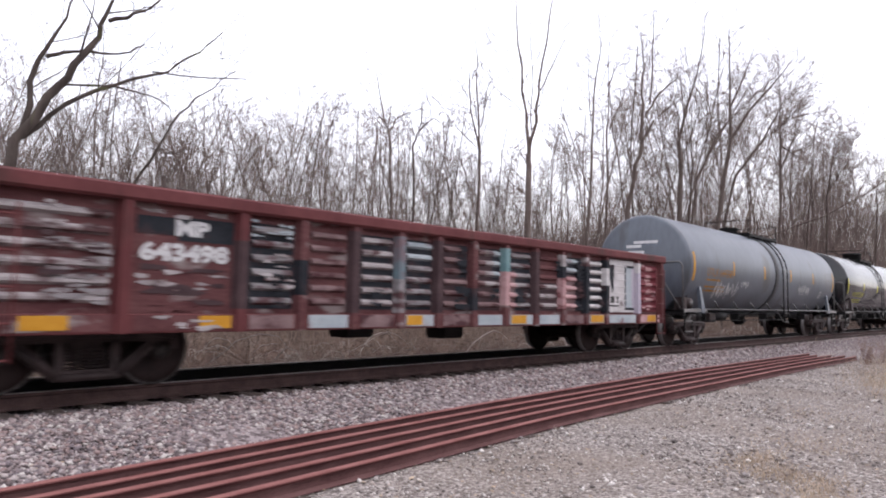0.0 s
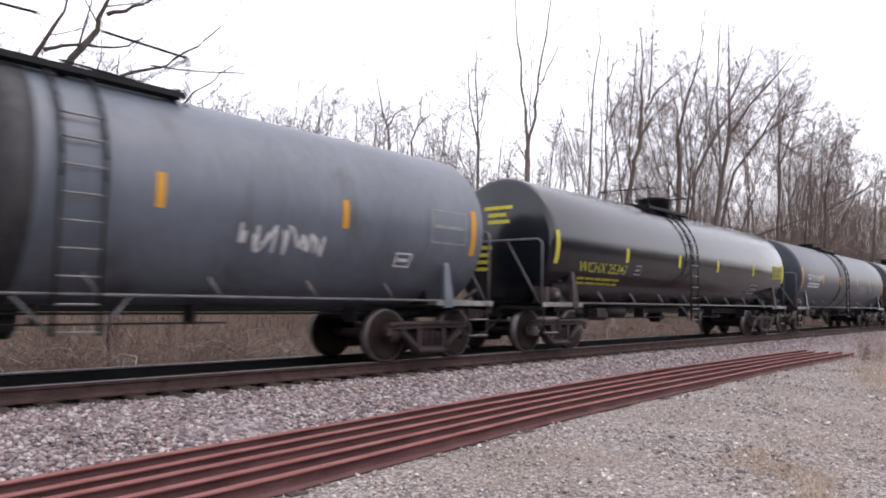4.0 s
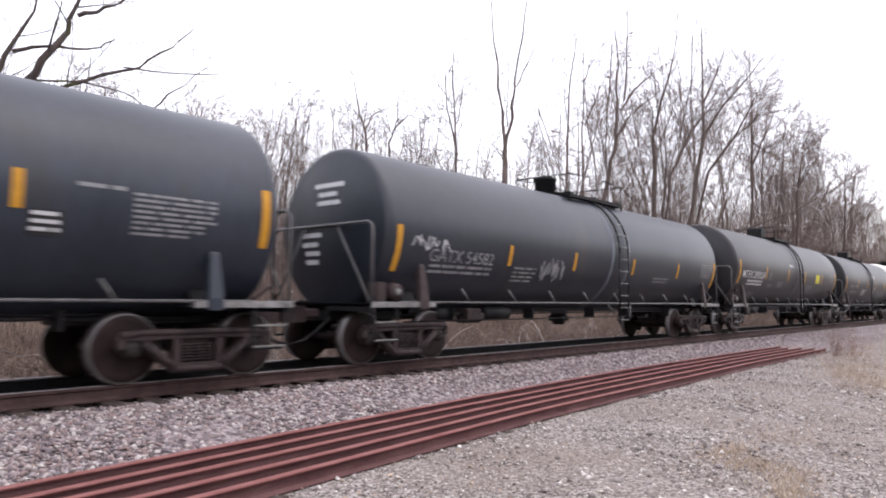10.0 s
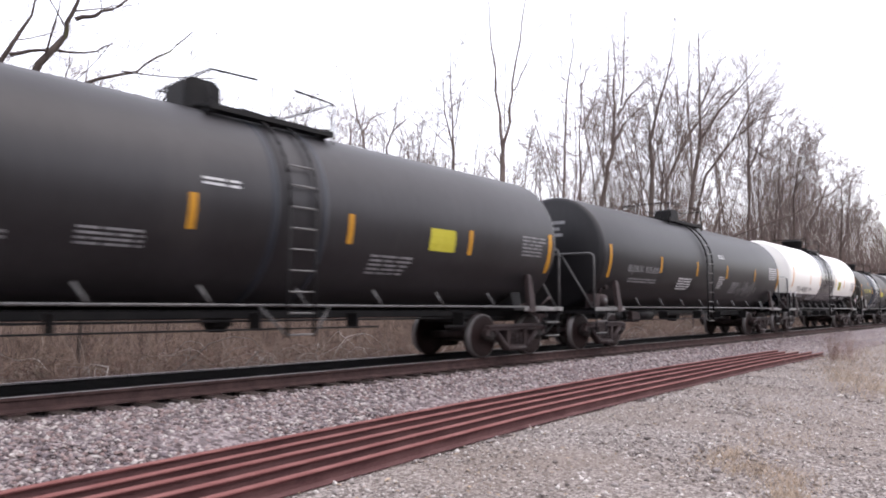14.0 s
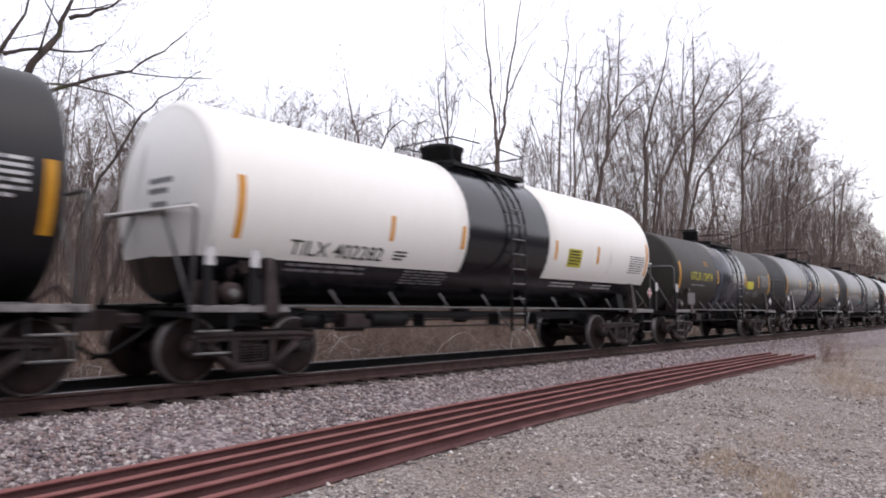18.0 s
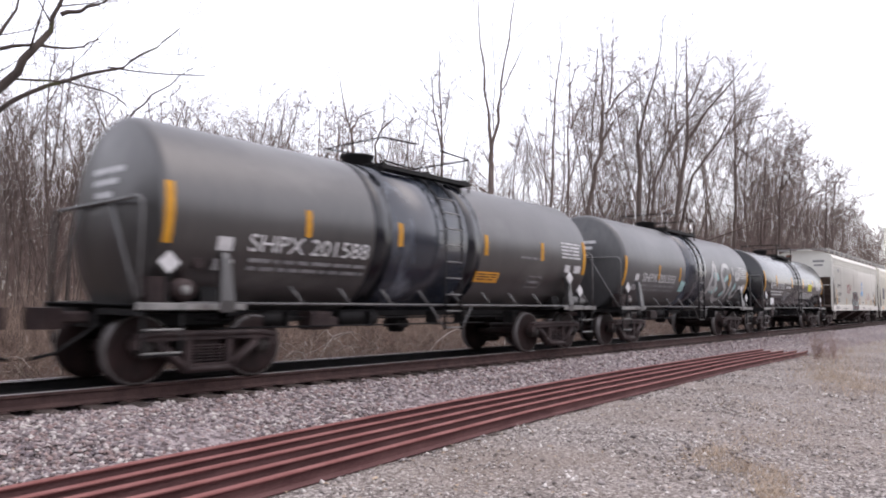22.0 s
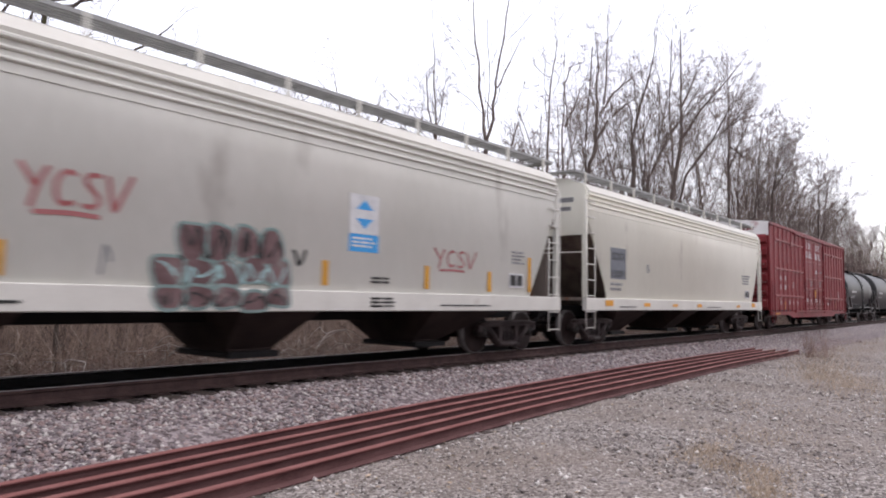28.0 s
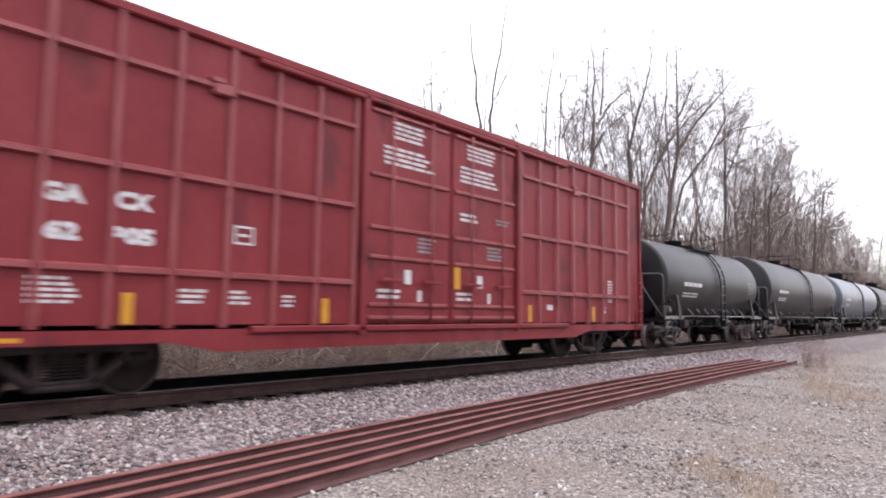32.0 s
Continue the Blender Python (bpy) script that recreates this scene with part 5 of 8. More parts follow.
DIM_TANK = surface("matt_brown_black_tank_paint", (0.024, 0.022, 0.019), (0.042, 0.038, 0.033), 0.5, 0, 0.7, 9, 0.03, (1, 1, 0.35), spots=(0.03, 0.028, 0.027), spot_at=0.6)
DUSTY_TANK = surface("dusty_grey_brown_tank_paint", (0.016, 0.0148, 0.0152), (0.046, 0.0425, 0.0415), 0.37, 0, 0.8, 10, 0.02, (1.4, 1, 0.3), spots=(0.064, 0.061, 0.058), spot_at=0.54, spot_scale=0.9, spot_stretch=(0.6, 1, 0.9), spec=1.0)
DUSTY_LIGHT = surface("dusty_light_grey_tank_paint", (0.033, 0.0332, 0.035), (0.078, 0.078, 0.081), 0.38, 0, 0.8, 10, 0.02, (1.4, 1, 0.3), spots=(0.085, 0.0845, 0.085), spot_at=0.54, spot_scale=0.9, spot_stretch=(0.6, 1, 0.9), spec=0.75)
GLOSS_BLACK = surface("glossy_black_band_paint", (0.0014, 0.0022, 0.0046), (0.0045, 0.006, 0.0098), 0.20, 0, 0.8, 10, 0.015, (1, 1, 0.4), spots=(0.012, 0.012, 0.0135), spot_at=0.62, spec=0.62)
# blue tint and pale spots put the sky's sheen into the black paint
BLUE_GLOSS = surface("glossy_black_sky_sheen_paint", (0.007, 0.0105, 0.018), (0.022, 0.029, 0.043), 0.24, 0, 0.8, 10, 0.015, (1, 1, 0.4), spots=(0.10, 0.115, 0.14), spot_at=0.6, spec=1.0)
FADED_GOLD = surface("faded_gold_lettering", (0.26, 0.125, 0.025), (0.36, 0.18, 0.04), 0.7, 0, 5, 30, 0.02)
FADED_LIME = surface("faded_lime_lettering", (0.26, 0.25, 0.025), (0.4, 0.38, 0.05), 0.6, 0, 5, 30, 0.02)
STAIN = surface("dark_spill_stain", (0.02, 0.02, 0.021), (0.06, 0.06, 0.062), 0.5, 0, 1.5, 12, 0.02, (1, 1, 0.3))


def fit_text(car, body, mat, r, zc, x0, x1, arc, h, bold=0.005, name="lettering"):
    me = letters(body, bold)
    xs = [v.co.x for v in me.vertices]
    ys = [v.co.y for v in me.vertices]
    size = h / (max(ys) - min(ys))
    wide = (x1 - x0) / ((max(xs) - min(xs)) * size)
    return text_part(name, body, size, mat, car, r, zc, x0 - min(xs) * size * wide, arc - min(ys) * size, wide, bold)


def bars(car, mat, r, zc, x0, x1, a0, a1, rows, seed=0, name="small_print"):
    """Lines of print too small to read, as bars broken like words."""
    rng = random.Random(seed * 7 + int(abs(x0) * 10))
    m = Mesh()
    for k in range(rows):
        top = a1 - (a1 - a0) * k / rows
        h = (a1 - a0) / rows * 0.5
        x = x0
        while x < x1 - 0.05:
            w = min(rng.uniform(0.12, 0.5), x1 - x)
            patch(m, r, zc, x, x + w, top - h, top, 0.007, 1)
            x += w + 0.05
        if k and rng.random() < 0.3:
            x1 = x0 + (x1 - x0) * 0.85
    return part(name, m, mat, car)


def strips(car, r, zc, xs, a0, a1, ends=None):
    for x in xs:
        part("reflective_strip", patch(Mesh(), r, zc, x - 0.055, x + 0.055, a0, a1, 0.007), YELLOW, car, "faded yellow reflective strip")
    for x in ends or ():
        part("reflective_strip", patch(Mesh(), r, zc, x - 0.065, x + 0.065, a0 - 0.25, a1 + 0.15, 0.007, 6), YELLOW, car, "faded yellow reflective strip")


def frame_mark(car, mat, r, zc, x0, x1, a0, a1):
    t = 0.03
    m = Mesh()
    patch(m, r, zc, x0, x1, a0, a0 + t, 0.007, 1), patch(m, r, zc, x0, x1, a1 - t, a1, 0.007, 1)
    patch(m, r, zc, x0, x0 + t, a0, a1, 0.008, 2), patch(m, r, zc, x1 - t, x1, a0, a1, 0.008, 2)
    patch(m, r, zc, x0 + 2.5 * t, x1 - 2.5 * t, (a0 + a1) / 2 - t, (a0 + a1) / 2 + t, 0.007, 1)
    return part("stencil_box", m, mat, car)


def band(car, mat, r, zc, x0, x1, e=0.004, name="band", label="", a0=None, a1=None):
    m = Mesh().lathe('x', [(x0, r - 0.01), (x0, r + e), (x1, r + e), (x1, r - 0.01)], (0, 0, zc), 48, a0 or 0.0, a1)
    return part(name, m, mat, car, label)


def head_print(car, r, zc, L, rows, mat, depth=0.36, s=-1):
    """Print on the domed head: rows of (across, height over the middle, width)."""
    for y, dz, w in rows:
        m = Mesh()
        h = 0.085
        b = len(m.v)
        for yy, zz in ((y, dz), (y + w / 2, dz), (y + w, dz), (y, dz + h), (y + w / 2, dz + h), (y + w, dz + h)):
            q = (yy * yy + zz * zz) / (0.91 * r) ** 2
            m.v.append((s * (L / 2 + depth - (depth - 0.15) * q + 0.012), yy, zc + zz))
        for i in (0, 1):
            m.face([b + i, b + 3 + i, b + 4 + i, b + 1 + i])
        part("head_print", m, mat, car)


def zigzag(rng, cx, wide, low, high):
    """A quick hand-drawn stroke: a few sharp swings up and down, rounded at the turns."""
    n = rng.randint(3, 5)
    up = rng.random() < 0.5
    key = []
    for i in range(n):
        f = i / (n - 1)
        key.append((cx + wide * ((f - 0.5) * rng.uniform(0.5, 1.2) + rng.uniform(-0.35, 0.35)), low + high * (rng.uniform(0.62, 1.0) if (i % 2 == 0) == up else rng.uniform(0.0, 0.38))))
    pts = []
    for i in range(n - 1):
        (xa, ya), (xb, yb) = key[i], key[i + 1]
        for j in range(5):
            t = j / 5
            pts.append((xa + (xb - xa) * (t + 0.18 * math.sin(math.pi * t)), ya + (yb - ya) * t * t * (3 - 2 * t)))
    pts.append(key[-1])
    return pts


def scribble(car, mat, r, zc, x0, x1, a0, a1, strokes, width, seed, name="graffiti", label="spray-painted graffiti", e=0.009):
    """Looping spray strokes across a patch of the tank."""
    rng = random.Random(seed)
    w, h = x1 - x0, a1 - a0
    whole = None
    for k in range(strokes):
        pts = zigzag(rng, x0 + w * (k + 0.5) / strokes, w / strokes, a0, h)
        R = r + e + 0.0006 * k
        m = ribbon(pts, width, lambda px, pa: (px, -R * math.cos(pa / r), zc + R * math.sin(pa / r)))
        if whole is None:
            whole = part(name, m, mat, car, label)
        else:
            part("stroke", m, mat, whole)
    return whole


def ribbon(pts, width, place):
    """A brush stroke along the points, tapering at its ends; place() puts it on the surface."""
    m = Mesh()
    n = len(pts)
    for i, (x, a) in enumerate(pts):
        (xa, ya), (xb, yb) = pts[max(i - 1, 0)], pts[min(i + 1, n - 1)]
        d = math.hypot(xb - xa, yb - ya) or 1
        w = width * (0.55 if i in (0, n - 1) else 1.0)
        nx, ny = -(yb - ya) / d * w, (xb - xa) / d * w
        m.v += [place(x - nx, a - ny), place(x + nx, a + ny)]
    for i in range(n - 1):
        m.face([2 * i, 2 * i + 1, 2 * i + 3, 2 * i + 2])
    return m


def placard(car, r, x, mat=WHITE_INK, z=1.45, y=-1.46):
    part("placard", Mesh().prism([(x - 0.15, z), (x, z - 0.15), (x + 0.15, z), (x, z + 0.15)], 'y', y - 0.01, y + 0.01), mat, car, "diamond hazard placard")
    part("placard_post", Mesh().box(x - 0.02, x + 0.02, y + 0.01, y + 0.04, 1.05, z), STEEL_DARK, car)


PLACARD_RED = plain("red_placard_paint", (0.5, 0.06, 0.075))


def placard_face(car, x, z, y=-1.46):
    part("placard_face", Mesh().prism([(x - 0.11, z), (x, z - 0.11), (x + 0.11, z), (x, z + 0.11)], 'y', y - 0.016, y - 0.01), PLACARD_RED, car, "red placard face")
    part("placard_bar", Mesh().box(x - 0.09, x + 0.09, y - 0.02, y - 0.016, z - 0.025, z + 0.025), WHITE_INK, car)


def tank_post(car, x):
    """A short pale-topped stub on the end platform."""
    part("platform_post", Mesh().box(x - 0.05, x + 0.05, -1.47, -1.40, 1.05, 1.75), STEEL_DARK, car)
    part("post_plate", Mesh().box(x - 0.07, x + 0.07, -1.49, -1.47, 1.62, 1.86), WHITE_INK, car, "small white plate")


HEAD_ROWS = [(-0.5, 0.75, 0.8), (-0.35, 0.58, 0.5), (-0.45, 0.42, 0.6), (0.0, -0.15, 0.6), (0.1, -0.32, 0.5), (0.05, -0.48, 0.45), (0.1, -0.64, 0.4)]


c, r, zc = tank_car(-85.29, 13.41, 1.52, 3.90, GREY_TANK, "weathered light grey tank car with gold lettering and white graffiti", ladder_x=0.52, dome='low', dome_x=-0.7, walk_len=3.0, post_paint=GREY_TANK)
fit_text(c, "UTLX 644340", FADED_GOLD, r, zc, -6.45, -4.42, -0.30, 0.24)
bars(c, FADED_GOLD, r, zc, -6.4, -5.3, -0.50, -0.38, 1), bars(c, FADED_GOLD, r, zc, -6.4, -4.8, -0.85, -0.6, 2)
strips(c, r, zc, (-4.33, -1.47, 1.42, 4.3), -0.22, 0.22, (-7.36, 7.3))
band(c, STAIN, r, zc, -0.35, 0.05, label="dark spill stain", name="stain")
scribble(c, WHITE_INK, r, zc, -5.7, -3.7, -1.1, -0.4, 7, 0.022, 3), scribble(c, WHITE_INK, r, zc, -3.6, -2.95, -0.6, -0.32, 3, 0.02, 4), scribble(c, WHITE_INK, r, zc, 2.5, 4.0, -0.72, -0.26, 7, 0.02, 5)
frame_mark(c, GREY_INK, r, zc, 6.2, 7.1, -0.3, 0.3), frame_mark(c, WHITE_INK, r, zc, 5.45, 5.82, -0.78, -0.52)
head_print(c, r, zc, 15.0, [(-0.6, 0.62, 0.75), (-0.1, 0.5, 0.5), (-0.2, 0.32, 0.6), (-0.45, 0.1, 1.1)], WHITE_INK)

c, r, zc = tank_car(-67.72, 13.44, 1.52, 3.92, GLOSS_BLACK, "glossy black tank car with lime yellow lettering", ladder_x=-0.62, dome='round', dome_x=0.1, pale=True)
fit_text(c, "WCHX 25347", FADED_LIME, r, zc, -6.53, -4.32, -0.62, 0.25)
bars(c, FADED_LIME, r, zc, -6.45, -4.55, -1.0, -0.75, 2), frame_mark(c, GREY_INK, r, zc, -3.93, -3.63, -0.6, -0.34)
for x in (-4.42, -1.43, 1.29, 4.35):
    part("reflective_strip", patch(Mesh(), r, zc, x - 0.06, x + 0.06, -0.3, 0.05, 0.007), LIME, c, "lime yellow reflective strip")
for x in (-7.5, 7.45):
    part("reflective_strip", patch(Mesh(), r, zc, x - 0.07, x + 0.07, -0.48, 0.25, 0.007, 6), LIME, c, "lime yellow reflective strip")
part("notice", patch(Mesh(), r, zc, 6.3, 7.3, -0.32, 0.14, 0.006), FADED_LIME, c, "lime yellow notice panel"), bars(c, BLACK_INK, r + 0.003, zc, 6.36, 7.24, -0.3, 0.08, 5)
frame_mark(c, GREY_INK, r, zc, 4.4, 5.1, -0.95, -0.6), head_print(c, r, zc, 15.04, HEAD_ROWS, LIME)

c, r, zc = tank_car(-50.31, 13.31, 1.52, 3.86, SLATE_LIGHT, "slate grey tank car with white lettering and orange strips", ladder_x=-0.56, dome='low', dome_x=-1.3, walk_len=3.0, rail_top=False, post_paint=SLATE_LIGHT)
fit_text(c, "GATX 1334", WHITE_INK, r, zc, -6.66, -4.85, -0.16, 0.25)
bars(c, WHITE_INK, r, zc, -6.6, -5.0, -0.5, -0.26, 2), frame_mark(c, WHITE_INK, r, zc, -4.76, -4.5, -0.16, 0.06)
strips(c, r, zc, (-4.36, -1.53, 1.65, 4.25), -0.27, 0.16, (-7.34, 7.36))
band(c, STAIN, r, zc, -1.7, -1.1, name="stain", label="dark spill stain"), band(c, STAIN, r, zc, -0.15, 0.1, name="stain", label="dark spill stain")
part("notice", patch(Mesh(), r, zc, 4.38, 4.72, -0.56, -0.26, 0.006), BLACK_INK, c), bars(c, WHITE_INK, r + 0.003, zc, 4.4, 4.7, -0.55, -0.28, 3)
bars(c, GREY_INK, r, zc, 4.85, 5.45, 0.0, 0.1, 1), bars(c, GREY_INK, r, zc, 5.5, 6.6, -0.5, 0.05, 8), bars(c, GREY_INK, r, zc, 2.0, 3.6, -0.6, -0.2, 4)
head_print(c, r, zc, 14.9, [(-0.6, 0.75, 0.8), (-0.5, 0.6, 0.6), (-0.45, 0.45, 0.6)], WHITE_INK)

c, r, zc = tank_car(-32.95, 13.29, 1.52, 3.9, SLATE_TANK, "dark slate tank car with faded lettering and orange strips", ladder_x=0.77, dome='round', dome_x=-0.5, dome_r=0.27, walk_len=2.8)
fit_text(c, "GATX 54582", GREY_INK, r, zc, -6.5, -4.62, -0.57, 0.24)
bars(c, GREY_INK, r, zc, -6.45, -4.62, -0.85, -0.62, 2), bars(c, GREY_INK, r, zc, -3.84, -3.02, -0.95, -0.56, 4)
strips(c, r, zc, (-4.06, -1.48, 1.52, 4.46), -0.55, -0.12, (-7.32, 7.36))
scribble(c, GREY_INK, r, zc, -2.88, -1.92, -0.9, -0.25, 6, 0.03, 8), scribble(c, WHITE_INK, r, zc, -7.0, -6.0, -0.38, -0.1, 4, 0.012, 9)
bars(c, GREY_INK, r, zc, 2.9, 3.9, -0.78, -0.58, 2), bars(c, GREY_INK, r, zc, 6.25, 7.2, -0.5, -0.05, 6)
band(c, GREY_TANK, r, zc, 0.25, 0.40, name="weld_band"), band(c, GREY_TANK, r, zc, 1.12, 1.24, name="weld_band")
head_print(c, r, zc, 14.9, HEAD_ROWS, WHITE_INK)

c, r, zc = tank_car(-15.75, 13.52, 1.52, 4.04, MAUVE_BLACK, "black tank car with large white lettering and orange strips", ladder_x=0.58, dome='box', dome_x=-0.4, walk_len=2.3)
fit_text(c, "MTFX 293034", WHITE_INK, r, zc, -6.96, -4.36, -0.47, 0.28)
bars(c, WHITE_INK, r, zc, -6.3, -4.5, -0.80, -0.54, 2), frame_mark(c, GREY_INK, r, zc, -3.79, -3.47, -0.46, -0.2)
strips(c, r, zc, (-4.18, -1.13, 1.57, 4.6), -0.46, 0.02, (-7.3, 7.4))
bars(c, GREY_INK, r, zc, -3.75, -3.2, -0.8, -0.66, 2), bars(c, GREY_INK, r, zc, -2.5, -1.7, -0.8, -0.53, 4), bars(c, GREY_INK, r, zc, -5.8, -4.7, -1.4, -1.05, 4), bars(c, WHITE_INK, r, zc, -1.0, -0.45, 0.12, 0.26, 2)
part("notice", patch(Mesh(), r, zc, 3.45, 4.15, -0.44, -0.03, 0.006), LIME, c, "yellow notice panel"), bars(c, GREY_INK, r, zc, 2.1, 3.1, -1.0, -0.6, 5), bars(c, GREY_INK, r, zc, 6.33, 7.2, -0.4, 0.06, 6)
band(c, SLATE_TANK, r, zc, 0.08, 0.2, name="weld_band"), band(c, SLATE_TANK, r, zc, 1.0, 1.1, name="weld_band")
head_print(c, r, zc, 15.1, HEAD_ROWS, WHITE_INK)

c, r, zc = tank_car(1.81, 13.35, 1.52, 4.0, BLACK_TANK, "black tank car with small white print and orange strips", ladder_x=-0.5, dome='box', dome_x=-0.2, walk_len=2.8)
fit_text(c, "BJBX 0509", GREY_INK, r, zc, -6.15, -4.2, -0.5, 0.24)
bars(c, GREY_INK, r, zc, -6.0, -4.25, -0.78, -0.62, 2)
strips(c, r, zc, (-4.1, -1.36, 1.37, 4.42), -0.4, 0.06, (-7.2, 7.42))
bars(c, WHITE_INK, r, zc, -2.7, -1.7, -0.92, -0.5, 5), bars(c, WHITE_INK, r, zc, 0.64, 1.2, -0.8, -0.34, 6), bars(c, WHITE_INK, r, zc, 0.57, 1.1, 0.24, 0.4, 2), bars(c, GREY_INK, r, zc, 2.03, 2.8, -0.95, -0.5, 6), bars(c, WHITE_INK, r, zc, 6.2, 7.2, -0.3, 0.2, 6)
scribble(c, GREY_PIPE, r, zc, 2.75, 4.9, -1.15, -0.4, 9, 0.02, 12), scribble(c, GREY_INK, r, zc, 3.3, 4.4, -0.95, -0.35, 5, 0.012, 31), head_print(c, r, zc, 14.95, HEAD_ROWS, GREY_INK)

c, r, zc = tank_car(18.91, 11.78, 1.52, 4.14, GLOSS_BLACK, "white and black tank car with a black middle band", ladder_x=0.15, dome='round', dome_x=-0.55, walk_len=2.6, rail_paint=WHITE_TANK)
half = (11.78 + 1.6) / 2
lo = -0.90 / 1.52
for s in (-1, 1):
    prof = [(s * (0.014 - h), q) for h, q in head_profile(-half, 1.527)] + [(s * half * 0.6, 1.527), (s * 1.47, 1.527), (s * 1.47, 1.515)]
    prof = [tuple(u + (v - u) * k / 5 for u, v in zip(p, q)) for p, q in zip(prof, prof[1:]) for k in range(5)] + [prof[-1]]
    m, n, drop = Mesh(), 44, 1.527 * math.sin(lo)
    for h, q in prof:
        a0 = math.asin(max(-1.0, min(1.0, drop / max(q, 1e-3))))
        for k in range(n + 1):
            a = a0 + (math.pi - 2 * a0) * k / n
            m.v.append((h, -q * math.cos(a), zc + q * math.sin(a)))
    for i in range(len(prof) - 1):
        for k in range(n):
            b = i * (n + 1) + k
            f4 = [b, b + 1, b + n + 2, b + n + 1]
            m.face(f4 if s < 0 else f4[::-1], True)
    part("white_jacket", m, WHITE_TANK, c, "white upper jacket")
r2 = r + 0.008
fit_text(c, "TILX 402282", BLACK_INK, r2, zc, -5.55, -3.63, -0.80, 0.25)
bars(c, GREY_INK, r2, zc, -5.5, -3.9, -1.14, -0.94, 2), bars(c, GREY_INK, r2, zc, -2.95, -1.75, -1.27, -0.94, 5), bars(c, BLACK_INK, r2, zc, -3.38, -3.06, -0.78, -0.58, 3)
for x in (-3.52, -1.6, 1.78, 3.77):
    part("reflective_strip", patch(Mesh(), r2, zc, x - 0.05, x + 0.05, -0.42, 0.02, 0.005), ORANGE, c, "orange reflective strip")
for x in (-6.48, 6.6):
    part("reflective_strip", patch(Mesh(), r2, zc, x - 0.06, x + 0.06, -0.62, 0.28, 0.005, 6), ORANGE, c, "orange reflective strip")
part("notice", patch(Mesh(), r2, zc, 2.33, 2.97, -0.56, -0.12, 0.005), LIME, c, "yellow notice panel"), bars(c, BLACK_INK, r2 + 0.003, zc, 2.38, 2.92, -0.53, -0.16, 5), bars(c, GREY_INK, r2, zc, 5.55, 6.45, -0.6, -0.1, 8)
bars(c, WHITE_INK, r2, zc, 2.0, 3.1, -1.15, -0.98, 2), bars(c, WHITE_INK, r2, zc, 4.0, 5.0, -1.15, -0.98, 2)
head_print(c, r2, zc, 13.39, [(-0.6, 0.2, 0.6), (-0.5, 0.05, 0.5), (-0.5, -0.15, 0.4)], GREY_INK), placard(c, r, 6.9, WHITE_INK, 1.55), placard_face(c, 6.9, 1.55), tank_post(c, 7.35), tank_post(c, -6.9), tank_post(c, -6.2)

c, r, zc = tank_car(34.85, 8.2, 1.40, 3.62, DIM_TANK, "short matt brown-black tank car with yellow lettering", ladder_x=0.7, dome='round', dome_x=-0.25, dome_r=0.27, walk_len=2.4)
band(c, BLUE_GLOSS, r, zc, -1.5, 1.75, label="glossy black middle band")
fit_text(c, "UTLX 12474", LIME, r, zc, -3.93, -1.98, -0.16, 0.26)
bars(c, GREY_INK, r, zc, -3.85, -2.6, -0.4, -0.3, 1), bars(c, FADED_GOLD, r, zc, -2.65, -2.3, 0.3, 0.5, 3)
strips(c, r + 0.004, zc, (-1.4, 1.66, 3.3), -0.22, 0.24, (-4.8, 4.75))
part("notice", patch(Mesh(), r, zc, 1.85, 2.65, -0.32, -0.02, 0.007), LIME, c, "yellow notice panel"), bars(c, GREY_INK, r, zc, 3.65, 4.6, -0.22, 0.26, 7), bars(c, GREY_INK, r, zc, 1.9, 2.4, -0.55, -0.45, 2), frame_mark(c, GREY_INK, r, zc, 2.8, 3.3, -0.62, -0.4)
part("document_board", Mesh().box(-4.4, -3.8, -1.47, -1.44, 1.25, 1.62), GREY_PIPE, c), head_print(c, r, zc, 9.8, [(-0.4, 0.55, 0.6), (-0.3, 0.4, 0.6), (-0.3, 0.2, 0.5)], ORANGE), placard(c, r, 4.6), tank_post(c, -5.3)

c, r, zc = tank_car(47.28, 9.3, 1.42, 3.72, DUSTY_TANK, "dusty grey-brown tank car with black bands and white lettering", ladder_x=0.18, dome='low', dome_x=-1.0, walk_len=2.6, post_paint=DUSTY_TANK)
band(c, GLOSS_BLACK, r, zc, -1.85, -1.42), band(c, GLOSS_BLACK, r, zc, 0.7, 1.14), band(c, BLUE_GLOSS, r, zc, -1.42, 0.7, 0.003)
fit_text(c, "SHPX 201588", WHITE_INK, r, zc, -4.27, -1.95, -0.48, 0.26)
bars(c, GREY_INK, r, zc, -4.22, -1.95, -0.84, -0.58, 2), part("notice", patch(Mesh(), r, zc, -4.77, -4.53, -0.5, -0.3, 0.007), WHITE_INK, c), part("notice", patch(Mesh(), r, zc, -4.76, -4.47, -0.8, -0.62, 0.007), WHITE_INK, c)
strips(c, r + 0.003, zc, (-3.25, -1.22, 1.31, 3.45), -0.2, 0.22, (-5.5, 5.4))
part("notice", patch(Mesh(), r + 0.004, zc, 1.1, 1.9, -0.78, -0.54, 0.007), ORANGE, c, "orange notice panel"), frame_mark(c, GREY_INK, r, zc, 3.02, 3.6, -0.86, -0.56), bars(c, GREY_INK, r, zc, 4.4, 5.3, -0.1, 0.3, 6), bars(c, GREY_INK, r, zc, 2.6, 3.4, -0.22, -0.14, 1)
head_print(c, r, zc, 10.9, [(-0.6, 0.55, 0.9), (-0.5, 0.38, 0.7), (-0.4, 0.2, 0.5)], WHITE_INK), placard(c, r, 5.1), placard(c, r, 4.6, z=1.75), placard(c, r, -5.5, z=1.6)

